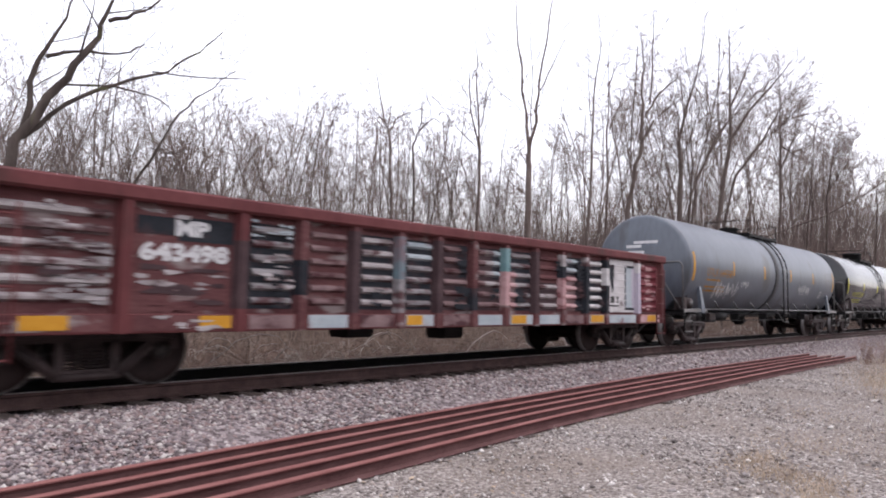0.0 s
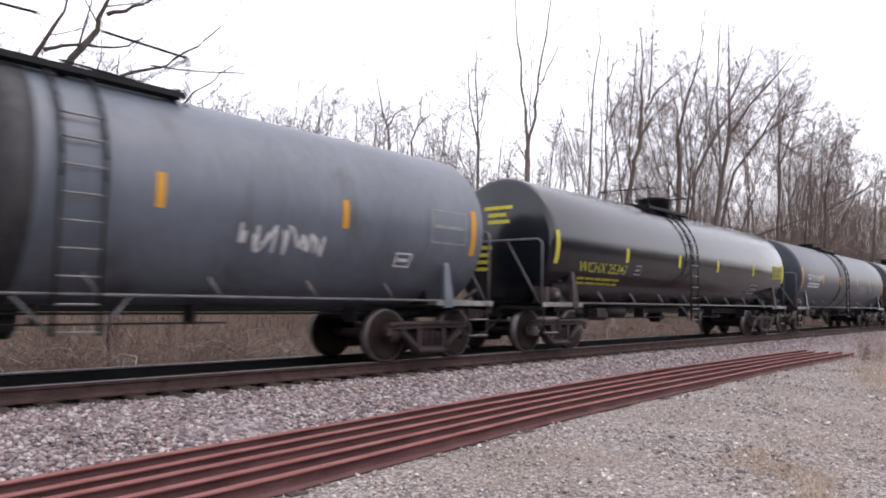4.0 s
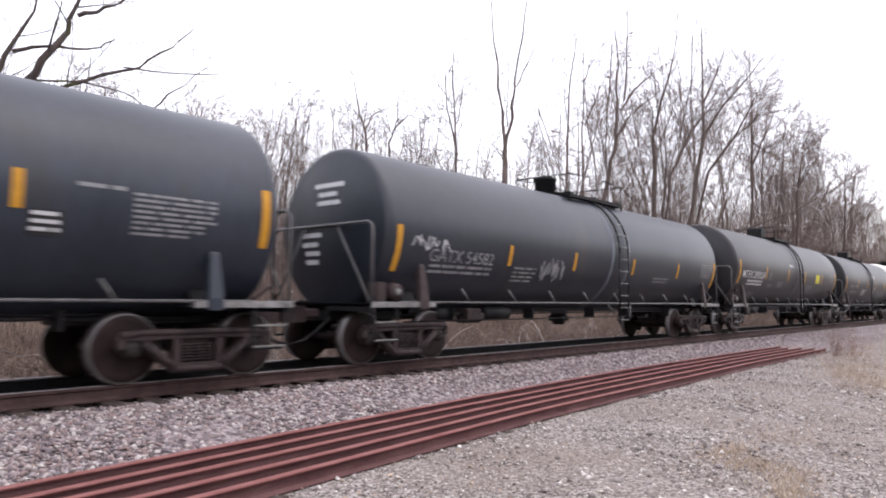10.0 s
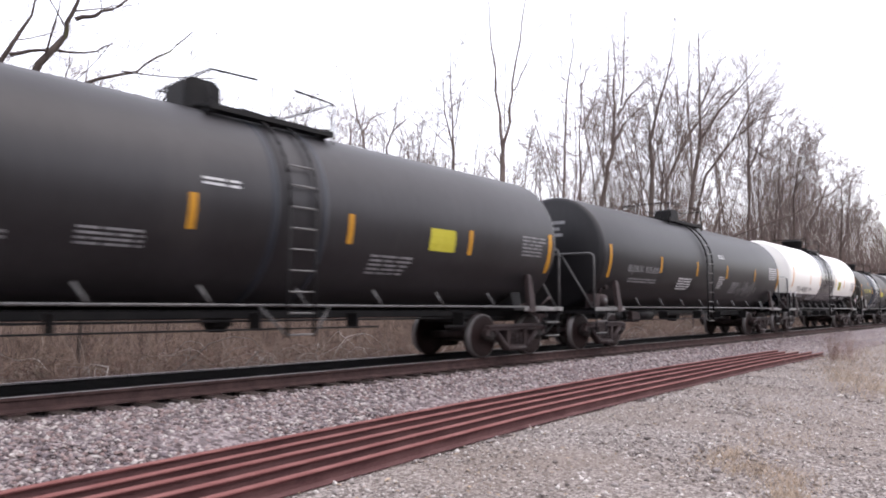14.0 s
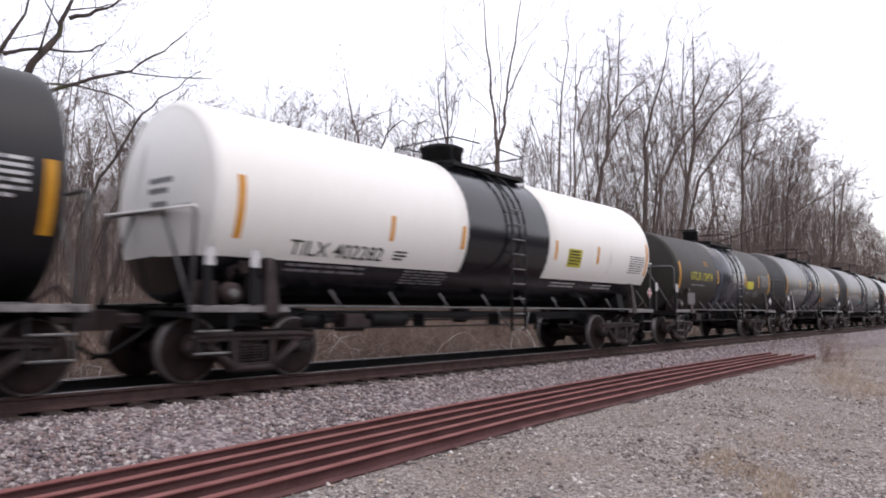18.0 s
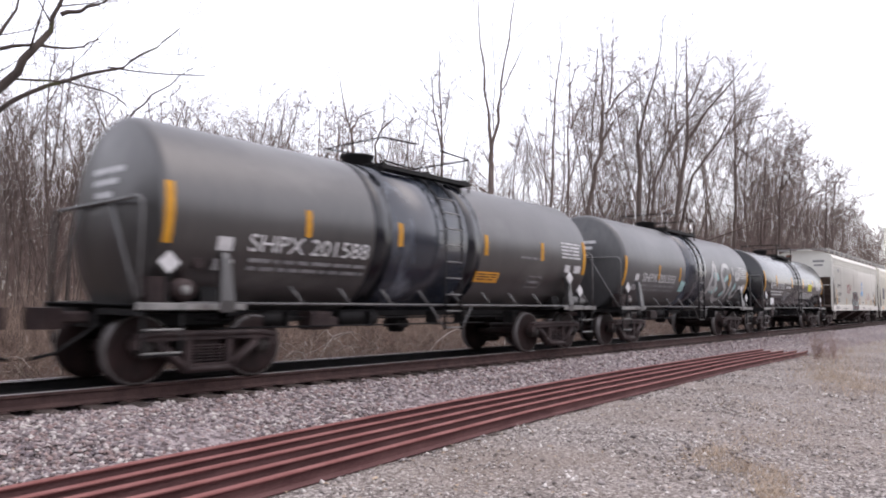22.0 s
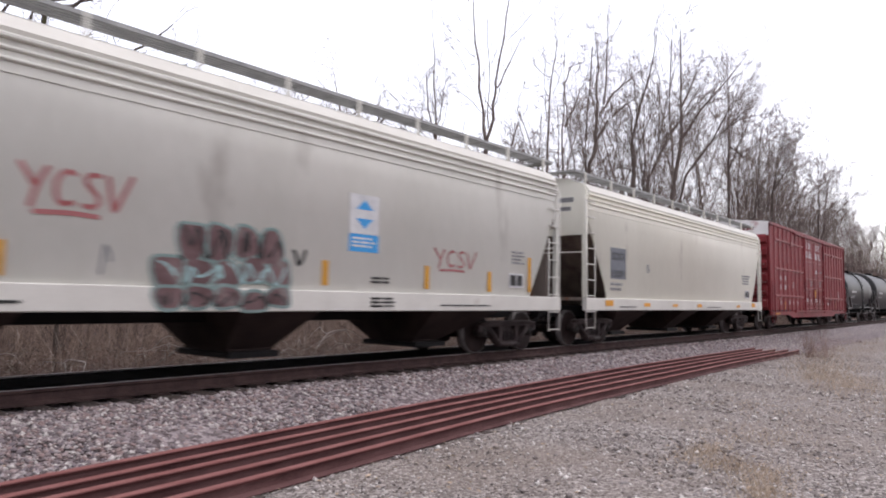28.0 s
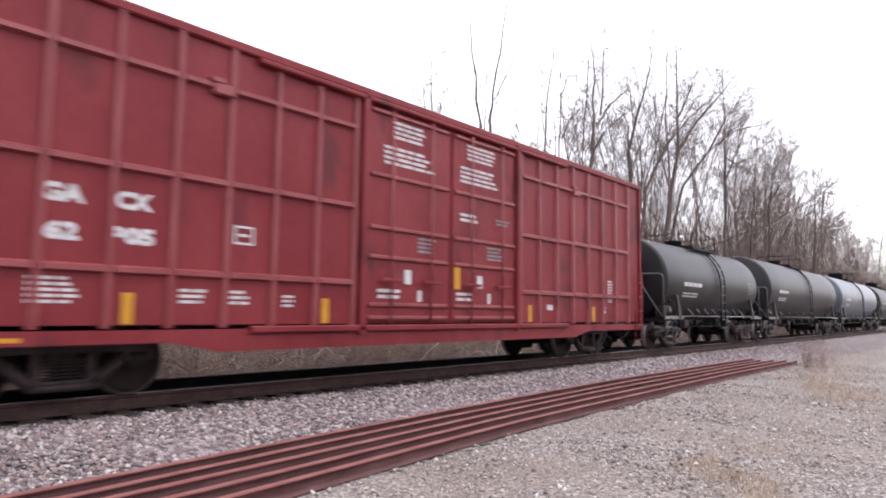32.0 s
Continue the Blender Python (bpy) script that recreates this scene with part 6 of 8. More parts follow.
def platform_tank(car, x):
    """A short air tank lying on the end platform."""
    part("platform_tank", Mesh().lathe('x', [(x - 0.42, 0.03), (x - 0.38, 0.12), (x + 0.38, 0.12), (x + 0.42, 0.03)], (0, -1.2, 1.2), 16), GREY_PIPE, car, "grey air tank on the platform")


platform_tank(c, 5.25), bars(c, BLACK_INK, r + 0.004, zc, 1.16, 1.84, -0.75, -0.58, 3)
part("notice", patch(Mesh(), r, zc, 4.5, 4.72, -0.42, -0.24, 0.007), WHITE_INK, c), part("notice", patch(Mesh(), r, zc, 4.95, 5.25, -0.42, -0.24, 0.007), WHITE_INK, c), bars(c, WHITE_INK, r + 0.003, zc, 4.3, 5.2, -0.12, 0.3, 5)
BIG = [[(0.0, 0.02), (0.06, 0.55), (0.12, 1.0), (0.15, 0.98)], [(0.15, 0.98), (0.19, 0.6), (0.24, 0.12)], [(0.03, 0.42), (0.12, 0.36), (0.24, 0.45)],
       [(0.52, 0.92), (0.44, 1.0), (0.34, 0.92), (0.31, 0.72), (0.38, 0.55), (0.47, 0.45), (0.5, 0.25), (0.44, 0.08), (0.32, 0.06), (0.26, 0.16)], [(0.60, 0.6), (0.59, 0.35), (0.58, 0.1)],
       [(0.66, 0.75), (0.63, 0.95)], [(0.80, 0.80), (0.74, 0.85), (0.71, 0.74), (0.76, 0.66), (0.82, 0.70), (0.80, 0.80)], [(0.70, 0.45), (0.68, 0.3), (0.74, 0.14), (0.8, 0.2), (0.82, 0.4)]]


def tank_tag(car, mat, r, zc, lines, x, a, w, h, width, e):
    """A tag drawn stroke by stroke on the tank's side."""
    whole = None
    for k, pts in enumerate(lines):
        R = r + e + 0.0005 * k
        m = ribbon(pts and [(x + p * w, a + q * h) for p, q in smooth(pts)], width, lambda px, pa: (px, -R * math.cos(pa / r), zc + R * math.sin(pa / r)))
        if whole is None:
            whole = part("graffiti", m, mat, car, "large silver graffiti letters with teal fill")
        else:
            part("stroke", m, mat, whole)


def smooth(pts):
    """Rounds a line of points twice by cutting its corners."""
    for _ in range(2):
        out = [pts[0]]
        for (xa, ya), (xb, yb) in zip(pts, pts[1:]):
            out += [(0.75 * xa + 0.25 * xb, 0.75 * ya + 0.25 * yb), (0.25 * xa + 0.75 * xb, 0.25 * ya + 0.75 * yb)]
        pts = out + [pts[-1]]
    return pts


c, r, zc = tank_car(60.60, 9.25, 1.42, 3.72, DUSTY_LIGHT, "dusty grey tank car with a black middle band and silver graffiti", ladder_x=0.08, dome='low', dome_x=-1.0, walk_len=2.6, post_paint=DUSTY_LIGHT)
band(c, BLUE_GLOSS, r, zc, -1.12, 0.76, label="black middle band")
fit_text(c, "SHPX 201593", WHITE_INK, r, zc, -4.33, -1.92, -0.5, 0.26)
bars(c, GREY_INK, r, zc, -4.28, -1.85, -0.86, -0.58, 2), part("notice", patch(Mesh(), r, zc, -4.83, -4.59, -0.48, -0.28, 0.007), WHITE_INK, c), part("notice", patch(Mesh(), r, zc, -4.85, -4.56, -0.78, -0.6, 0.007), WHITE_INK, c)
strips(c, r, zc, (-3.2, -1.55, 3.3), -0.42, 0.03, (-5.5, 5.4)), bars(c, WHITE_INK, r, zc, 4.3, 5.25, -0.15, 0.32, 6), part("notice", patch(Mesh(), r, zc, 4.45, 4.7, -0.55, -0.38, 0.007), WHITE_INK, c), part("notice", patch(Mesh(), r, zc, 4.9, 5.2, -0.5, -0.34, 0.007), WHITE_INK, c)
part("paint_spot", patch(Mesh(), r, zc, -1.42, -1.05, -0.76, -0.4, 0.011), TEAL, c, "pale teal paint spot")
tank_tag(c, TEAL, r, zc, [[(0.34, 0.62), (0.42, 0.6), (0.5, 0.72)], [(0.1, 0.35), (0.2, 0.3), (0.28, 0.4)], [(0.66, 0.25), (0.72, 0.4), (0.74, 0.55)], [(0.4, 0.2), (0.46, 0.3), (0.5, 0.25)], [(0.12, 0.7), (0.2, 0.75), (0.26, 0.6)]], 1.05, -1.15, 4.0, 1.5, 0.085, 0.008), tank_tag(c, SILVER, r, zc, BIG, 1.05, -1.15, 4.0, 1.5, 0.085, 0.011), tank_tag(c, GREY_INK, r, zc, [[(0.05, 0.15), (0.09, 0.5), (0.13, 0.85)], [(0.13, 0.2), (0.15, 0.5), (0.16, 0.8)], [(0.38, 0.62), (0.44, 0.75), (0.48, 0.85)]], 1.05, -1.15, 4.0, 1.5, 0.06, 0.0095)
head_print(c, r, zc, 10.85, [(-0.6, 0.55, 0.9), (-0.5, 0.38, 0.7), (-0.4, 0.2, 0.5)], WHITE_INK), placard(c, r, 5.1), placard(c, r, 4.5, z=1.75), placard(c, r, -5.5, z=1.6), platform_tank(c, 5.25)

c, r, zc = tank_car(73.99, 9.29, 1.42, 3.64, GLOSS_BLACK, "short glossy black tank car with white lettering", ladder_x=0.17, dome='low', dome_x=-1.0, walk_len=2.6)
fit_text(c, "SHPX 201543", WHITE_INK, r, zc, -4.59, -2.36, -0.3, 0.26)
bars(c, WHITE_INK, r, zc, -4.48, -2.5, -0.66, -0.4, 2), bars(c, WHITE_INK, r, zc, -2.1, -1.12, -0.28, -0.16, 2), bars(c, GREY_INK, r, zc, -2.12, -1.25, -0.86, -0.44, 7)
strips(c, r, zc, (-3.64, -0.98, 1.17, 3.24), -0.18, 0.28, (-5.46, 5.4))
part("notice", patch(Mesh(), r, zc, 2.2, 2.98, -0.3, 0.05, 0.007), LIME, c, "yellow notice panel"), bars(c, WHITE_INK, r, zc, 3.95, 4.9, -0.22, 0.16, 6), bars(c, WHITE_INK, r, zc, 0.9, 3.1, -0.74, -0.42, 4)
part("document_board", Mesh().box(-4.9, -4.45, -1.47, -1.44, 1.2, 1.5), WHITE_INK, c), head_print(c, r, zc, 10.9, [(-0.6, 0.55, 0.9), (-0.5, 0.38, 0.7), (-0.4, 0.2, 0.5), (-0.4, -0.3, 0.4)], WHITE_INK), placard(c, r, -5.5, z=1.6), placard(c, r, 4.7, z=1.5)

for f, tt, r0, top, paint, label, dm in ((140.7, 8.3, 1.42, 3.7, BLACK_TANK, "short black tank car with white print", 'low'), (152.8, 13.5, 1.5, 3.9, BLACK_TANK, "dusty black tank car with white print", 'low'),
                                         (170.2, 13.3, 1.5, 3.9, GREY_TANK, "grey tank car far down the train", 'round'), (187.5, 13.3, 1.5, 3.9, BLACK_TANK, "black tank car far down the train", 'round')):
    c, r, zc = tank_car(f, tt, r0, top, paint, label, ladder_x=0.2, dome=dm, dome_x=-0.8)
    h = tt / 2
    bars(c, WHITE_INK, r, zc, -h + 0.6, -h + 2.3, -0.3, -0.05, 1), bars(c, WHITE_INK, r, zc, -h + 0.6, -h + 2.0, -0.6, -0.4, 2), bars(c, GREY_INK, r, zc, h - 0.4, h + 0.5, -0.3, 0.2, 6)


# ---- gondola ----
OXIDE = surface("faded_oxide_red_paint", (0.085, 0.022, 0.024), (0.145, 0.045, 0.046), 0.65, 0, 1.2, 14, 0.1, (1, 1, 0.5), spots=(0.07, 0.03, 0.028), spot_at=0.58, spot_scale=2.0)
OXIDE_WORN = surface("worn_red_panel_paint", (0.07, 0.022, 0.024), (0.14, 0.06, 0.06), 0.75, 0, 1.5, 12, 0.12, (1, 1, 2.5), spots=(0.25, 0.21, 0.205), spot_at=0.57, spot_scale=1.7, spot_stretch=(1, 1, 2.6))
RUSTY_DARK = surface("rusty_inside_steel", (0.05, 0.028, 0.024), (0.11, 0.06, 0.05), 0.85, 0, 2, 20, 0.2)


ROSE = surface("washed_rose_spray", (0.36, 0.20, 0.205), (0.5, 0.33, 0.33), 0.8, 0, 3, 20, 0.1, (1, 1, 2), spots=(0.16, 0.05, 0.055), spot_at=0.55, spot_scale=2.2)
MAROON = surface("wine_red_panel_paint", (0.12, 0.016, 0.026), (0.19, 0.04, 0.05), 0.6, 0, 2, 16, 0.1, (1, 1, 2), spots=(0.42, 0.3, 0.31), spot_at=0.64, spot_scale=2.4)
TEAL_DULL = surface("chalky_teal_spray", (0.10, 0.2, 0.215), (0.2, 0.31, 0.32), 0.8, 0, 3, 20, 0.1, spots=(0.3, 0.34, 0.35), spot_at=0.6, spot_scale=2.5)
LILAC = surface("pale_lilac_spray", (0.36, 0.33, 0.40), (0.5, 0.45, 0.5), 0.8, 0, 2, 16, 0.1, (1, 1, 0.4), spots=(0.33, 0.16, 0.2), spot_at=0.56, spot_scale=1.6)
GRUBBY = surface("grubby_white_spray", (0.42, 0.40, 0.40), (0.6, 0.58, 0.58), 0.8, 0, 2.5, 16, 0.08, (1, 1, 2), spots=(0.22, 0.19, 0.19), spot_at=0.62, spot_scale=2.2)
BLUE = surface("bright_blue_sign_paint", (0.03, 0.24, 0.55), (0.05, 0.3, 0.6), 0.5, 0, 5, 30, 0.02)
GREY_PATCH = surface("grey_number_panel_paint", (0.13, 0.14, 0.16), (0.18, 0.19, 0.21), 0.55, 0, 4, 30, 0.02)
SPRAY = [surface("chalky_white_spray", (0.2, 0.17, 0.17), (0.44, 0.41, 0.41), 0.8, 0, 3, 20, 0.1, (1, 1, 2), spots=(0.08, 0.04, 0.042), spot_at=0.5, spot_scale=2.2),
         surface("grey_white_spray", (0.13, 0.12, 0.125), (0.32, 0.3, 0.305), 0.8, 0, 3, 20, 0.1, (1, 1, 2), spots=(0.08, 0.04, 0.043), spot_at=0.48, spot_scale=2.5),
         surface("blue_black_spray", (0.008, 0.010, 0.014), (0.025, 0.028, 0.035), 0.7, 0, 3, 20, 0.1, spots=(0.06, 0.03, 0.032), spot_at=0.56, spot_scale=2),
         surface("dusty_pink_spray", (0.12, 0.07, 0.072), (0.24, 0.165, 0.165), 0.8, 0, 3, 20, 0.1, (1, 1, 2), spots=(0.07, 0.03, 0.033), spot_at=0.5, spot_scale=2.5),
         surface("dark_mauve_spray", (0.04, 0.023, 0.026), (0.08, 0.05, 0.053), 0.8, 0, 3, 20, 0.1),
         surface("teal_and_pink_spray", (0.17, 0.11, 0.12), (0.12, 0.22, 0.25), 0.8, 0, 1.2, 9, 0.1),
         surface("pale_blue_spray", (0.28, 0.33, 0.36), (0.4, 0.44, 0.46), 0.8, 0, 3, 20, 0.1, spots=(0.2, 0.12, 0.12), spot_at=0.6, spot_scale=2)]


def rung_ladder(name, car, mat, xs, y, zs, z0, tops):
    """Two stiles under one name, each rung a piece of its own."""
    lad = part(name, Mesh().tube([(xs[0], y, z0), (xs[0], y, tops[0])], 0.016, 6), mat, car)
    part("stile", Mesh().tube([(xs[1], y, z0), (xs[1], y, tops[1])], 0.016, 6), mat, lad)
    for z in zs:
        part("rung", Mesh().tube([(xs[0], y, z), (xs[1], y, z)], 0.014, 6), mat, lad)
    return lad


def gondola(f, tt, half):
    car = car_base("gondola_car", f, tt, "long oxide red gondola car with ribbed sides covered in graffiti", "freight cars of the train", "gondola car", over=half - tt / 2 + 0.95)
    W = 1.50
    part("floor", Mesh().box(-half + 0.05, half - 0.05, -W + 0.02, W - 0.02, 0.98, 1.06), RUSTY_DARK, car)
    part("center_sill", Mesh().box(-half + 0.9, half - 0.9, -0.35, 0.35, 0.72, 0.98), STEEL_DARK, car)
    posts = [-half + 0.12, -6.09, -4.57, -3.61, -2.65, -1.69, -0.79, 0.14, 1.09, 2.07, 3.04, 3.99, 4.86, 6.39, half - 0.12]
    chalk, pale, ink, pink, mauve, teal, sky = SPRAY
    # how each panel is sprayed: where across it and from what height on, the paint of its ridges and the mostly darker
    # colour of the hollows
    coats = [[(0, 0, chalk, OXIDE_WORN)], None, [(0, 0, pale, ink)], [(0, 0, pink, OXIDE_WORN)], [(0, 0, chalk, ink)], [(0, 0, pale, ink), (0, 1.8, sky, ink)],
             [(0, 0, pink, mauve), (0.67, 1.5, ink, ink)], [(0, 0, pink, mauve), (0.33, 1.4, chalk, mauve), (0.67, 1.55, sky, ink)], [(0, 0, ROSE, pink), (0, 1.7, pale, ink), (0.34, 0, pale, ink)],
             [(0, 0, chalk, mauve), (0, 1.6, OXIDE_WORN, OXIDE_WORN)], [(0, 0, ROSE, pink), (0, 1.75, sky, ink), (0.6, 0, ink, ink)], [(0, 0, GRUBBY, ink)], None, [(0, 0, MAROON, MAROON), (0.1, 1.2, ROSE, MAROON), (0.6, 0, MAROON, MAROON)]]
    sleeves = {2: ((1.0, 1.9, mauve),), 3: ((1.2, 1.7, ink),), 4: ((0.95, 2.2, mauve),), 5: ((1.5, 2.2, teal), (0.95, 1.5, pale)), 6: ((0.95, 2.2, mauve),), 7: ((1.0, 1.4, ink), (1.4, 2.2, OXIDE_WORN)), 8: ((1.75, 2.2, TEAL_DULL), (1.1, 1.75, ROSE)),
               9: ((0.95, 2.2, mauve),), 10: ((1.95, 2.2, chalk), (1.7, 1.95, ink), (1.05, 1.7, ROSE)), 11: ((2.0, 2.2, chalk), (0.95, 2.0, ink)), 12: ((0.95, 1.6, ink), (1.6, 2.0, GRUBBY), (2.0, 2.2, ink)), 13: ((1.95, 2.2, GRUBBY), (0.95, 1.95, LILAC))}
    for s in (-1, 1):
        y0, y1 = sorted((s * W, s * (W - 0.02)))
        part("side_sheet", Mesh().box(-half, half, y0, y1, 0.9, 2.3), OXIDE_WORN, car)
        part("top_chord", Mesh().box(-half - 0.03, half + 0.03, min(s * (W - 0.06), s * (W + 0.15)), max(s * (W - 0.06), s * (W + 0.15)), 2.27, 2.46, 0.03), OXIDE, car)
        part("side_sill", Mesh().box(-half, half, min(s * (W - 0.05), s * (W + 0.08)), max(s * (W - 0.05), s * (W + 0.08)), 0.70, 0.93, 0.01), OXIDE, car)
        for k, x in enumerate(posts):
            post = part("side_post", Mesh().prism([(x - 0.11, s * (W - 0.01)), (x + 0.11, s * (W - 0.01)), (x + 0.06, s * (W + 0.12)), (x - 0.06, s * (W + 0.12))], 'z', 0.70, 2.28), OXIDE if k < 3 or k > 12 else OXIDE_WORN, car)
            for z0, z1, coat in sleeves.get(k, ()) if s < 0 else ():
                part("sprayed_face", Mesh().prism([(x - 0.113, s * (W - 0.01)), (x + 0.113, s * (W - 0.01)), (x + 0.063, s * (W + 0.124)), (x - 0.063, s * (W + 0.124))], 'z', z0, z1), coat, post, "spray-painted face of the post")
            if k < len(posts) - 1 and coats[k] and s < 0:
                x0, x1 = x + 0.12, posts[k + 1] - 0.12
                for n in range(3):
                    a, b = x0 + (x1 - x0) * n / 3, x0 + (x1 - x0) * (n + 1) / 3
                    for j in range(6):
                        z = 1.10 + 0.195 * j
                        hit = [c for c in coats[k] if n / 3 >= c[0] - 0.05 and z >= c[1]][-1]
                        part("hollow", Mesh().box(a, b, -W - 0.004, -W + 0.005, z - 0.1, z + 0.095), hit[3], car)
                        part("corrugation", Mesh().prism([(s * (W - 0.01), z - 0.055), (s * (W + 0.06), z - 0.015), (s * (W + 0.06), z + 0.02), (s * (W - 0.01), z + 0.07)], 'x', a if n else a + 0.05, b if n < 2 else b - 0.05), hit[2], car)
            if k < len(posts) - 1 and s < 0:
                part("base_panel", Mesh().box(x + 0.125, posts[k + 1] - 0.125, -W - 0.088, -W - 0.075, 0.73, 0.92), (OXIDE_WORN if k < 2 else pink if k in (2, 4, 6, 10) else sky if k < 13 else ROSE), car)
    for s in (-1, 1):
        part("end_wall", Mesh().box(min(s * half, s * (half - 0.04)), max(s * half, s * (half - 0.04)), -W, W, 0.7, 2.4), OXIDE, car)
        for j in range(4):
            z = 1.05 + j * 0.36
            part("end_rib", Mesh().prism([(s * half - s * 0.01, z - 0.1), (s * (half + 0.07), z - 0.03), (s * (half + 0.07), z + 0.03), (s * half - s * 0.01, z + 0.1)], 'y', -W + 0.05, W - 0.05), OXIDE, car)
        rung_ladder("side_ladder", car, OXIDE, (s * (half - 0.1), s * (half - 0.55)), -W - 0.16, [0.45 + 0.38 * k for k in range(5)], 0.42, (2.1, 2.1))
    return car, W


# ---- covered hoppers ----
HOPPER_A = surface("pale_grey_hopper_paint", (0.60, 0.595, 0.54), (0.67, 0.66, 0.61), 0.5, 0, 0.8, 10, 0.03, (1, 1, 0.4), spots=(0.43, 0.41, 0.37), spot_at=0.63, spot_scale=1.2)
HOPPER_B = surface("cream_hopper_paint", (0.72, 0.70, 0.605), (0.78, 0.76, 0.665), 0.48, 0, 0.8, 10, 0.03, (1, 1, 0.4), spots=(0.5, 0.46, 0.4), spot_at=0.66, spot_scale=1.2)
HOPPER_SILL = surface("off_white_sill_paint", (0.53, 0.515, 0.475), (0.61, 0.595, 0.55), 0.5, 0, 2, 20, 0.03, spots=(0.4, 0.36, 0.32), spot_at=0.66)
HOPPER_ROOF = surface("white_hopper_roof", (0.58, 0.565, 0.51), (0.66, 0.645, 0.59), 0.5, 0, 1, 12, 0.03, spots=(0.5, 0.47, 0.42), spot_at=0.64)
GALV = surface("galvanised_grating", (0.22, 0.22, 0.22), (0.34, 0.34, 0.33), 0.5, 0.5, 5, 60, 0.1)
RUST_END = surface("rust_streaked_hopper_end", (0.14, 0.11, 0.095), (0.24, 0.2, 0.175), 0.6, 0, 1.5, 12, 0.05, (2.5, 2.5, 0.35), spots=(0.19, 0.09, 0.05), spot_at=0.55, spot_scale=1.6)
SLOPE = surface("dark_brown_slope_sheet", (0.10, 0.075, 0.064), (0.22, 0.175, 0.15), 0.75, 0, 1.5, 14, 0.08, (2, 2, 0.5), spots=(0.2, 0.16, 0.13), spot_at=0.62, spot_scale=2.2)
CHUTE_RUST = surface("orange_brown_rust", (0.12, 0.05, 0.032), (0.24, 0.12, 0.085), 0.85, 0, 3, 20, 0.08, (3, 3, 0.4))
CHUTE = surface("rust_brown_chute", (0.022, 0.0145, 0.0135), (0.05, 0.034, 0.031), 0.75, 0, 2, 20, 0.1)


def hopper(f, tt, half, paint, label):
    car = car_base("hopper_car", f, tt, label, "covered hoppers of the train", "hopper car", over=half - tt / 2 + 0.95)
    W = 1.56
    # the rounded side sheets, cut back at the ends below
    sect = [(W - 0.03, 1.22), (W, 1.6), (W, 2.4), (W - 0.01, 3.2), (W - 0.03, 3.55)]
    for s in (-1, 1):
        m = Mesh()
        for y, z in sect:
            cut = 0.22 + 1.05 * max(0.0, min(1.0, (2.95 - z) / 1.7)) ** 0.85
            for x in (-half + cut, half - cut):
                m.v += [(x, s * y, z), (x, s * (y - 0.03), z)]
        for i in range(len(sect) - 1):
            b = 4 * i
            out, inn = [b, b + 2, b + 6, b + 4], [b + 1, b + 5, b + 7, b + 3]
            m.face(out if s < 0 else out[::-1], True), m.face(inn if s < 0 else inn[::-1], True)
            m.face([b, b + 4, b + 5, b + 1]), m.face([b + 2, b + 3, b + 7, b + 6])
        part("side_sheet", m, paint, car)
        part("side_sill", Mesh().box(-half, half, min(s * (W - 0.07), s * (W + 0.04)), max(s * (W - 0.07), s * (W + 0.04)), 0.93, 1.25, 0.015), HOPPER_SILL, car, "off-white side sill")
        for z, h, w in ((3.62, 0.045, 0.03), (3.74, 0.045, 0.03), (3.86, 0.06, 0.05)):
            part("eave_rail", Mesh().box(-half + 0.18, half - 0.18, min(s * (W - 0.04), s * (W + w)), max(s * (W - 0.04), s * (W + w)), z, z + h, 0.015), paint, car)
        part("top_sheet", Mesh().box(-half + 0.2, half - 0.2, min(s * (W - 0.05), s * (W - 0.01)), max(s * (W - 0.05), s * (W - 0.01)), 3.5, 3.95), paint, car)
    # roof, running boards, hatches
    roof = Mesh().prism([(-W + 0.0, 3.91), (-W - 0.03, 3.98), (-W + 0.10, 4.15), (-1.0, 4.34), (-0.4, 4.42), (0.4, 4.42), (1.0, 4.34), (W - 0.10, 4.15), (W + 0.03, 3.98), (W, 3.91)], 'x', -half + 0.2, half - 0.2)
    part("roof", roof, HOPPER_ROOF, car, "white curved roof")
    for s in (-1, 1):
        board = part("running_board", Mesh().box(-half - 0.1, half + 0.1, min(s * 1.29, s * 1.33), max(s * 1.29, s * 1.33), 4.46, 4.515), GALV, car, "galvanised grating walkway")
        for k in range(5):
            y = s * (0.93 + 0.08 * k)
            part("slat", Mesh().box(-half - 0.1, half + 0.1, y - 0.022, y + 0.022, 4.475, 4.51), GALV, board)
        for k in range(24):
            x = -half + k * 2 * half / 23
            part("cross_bar", Mesh().box(x - 0.012, x + 0.012, min(s * 0.91, s * 1.30), max(s * 0.91, s * 1.30), 4.465, 4.50), GALV, board)
        for k in range(11):
            x = -half + 0.4 + k * (2 * half - 0.8) / 10
            part("board_bracket", Mesh().box(x - 0.025, x + 0.025, min(s * 1.33, s * 1.38), max(s * 1.33, s * 1.38), 4.15, 4.50), HOPPER_ROOF, car)
    for k in range(6):
        x = -half + 1.4 + k * (2 * half - 2.8) / 5
        part("hatch", Mesh().box(x - 1.05, x + 1.05, -0.33, 0.33, 4.41, 4.50, 0.03), HOPPER_ROOF, car)
    # slope sheets, hoppers and chutes
    for s in (-1, 1):
        part("slope_sheet", Mesh().prism([(s * (half - 0.22), 2.95), (s * (half - 0.22), 3.85), (s * (half - 0.26), 3.85), (s * (half - 0.26), 2.93), (s * (half - 3.0), 0.95), (s * (half - 2.95), 0.92)], 'y', -W + 0.04, W - 0.04), SLOPE, car, "dark brown slope sheet")
        e = half - 0.03
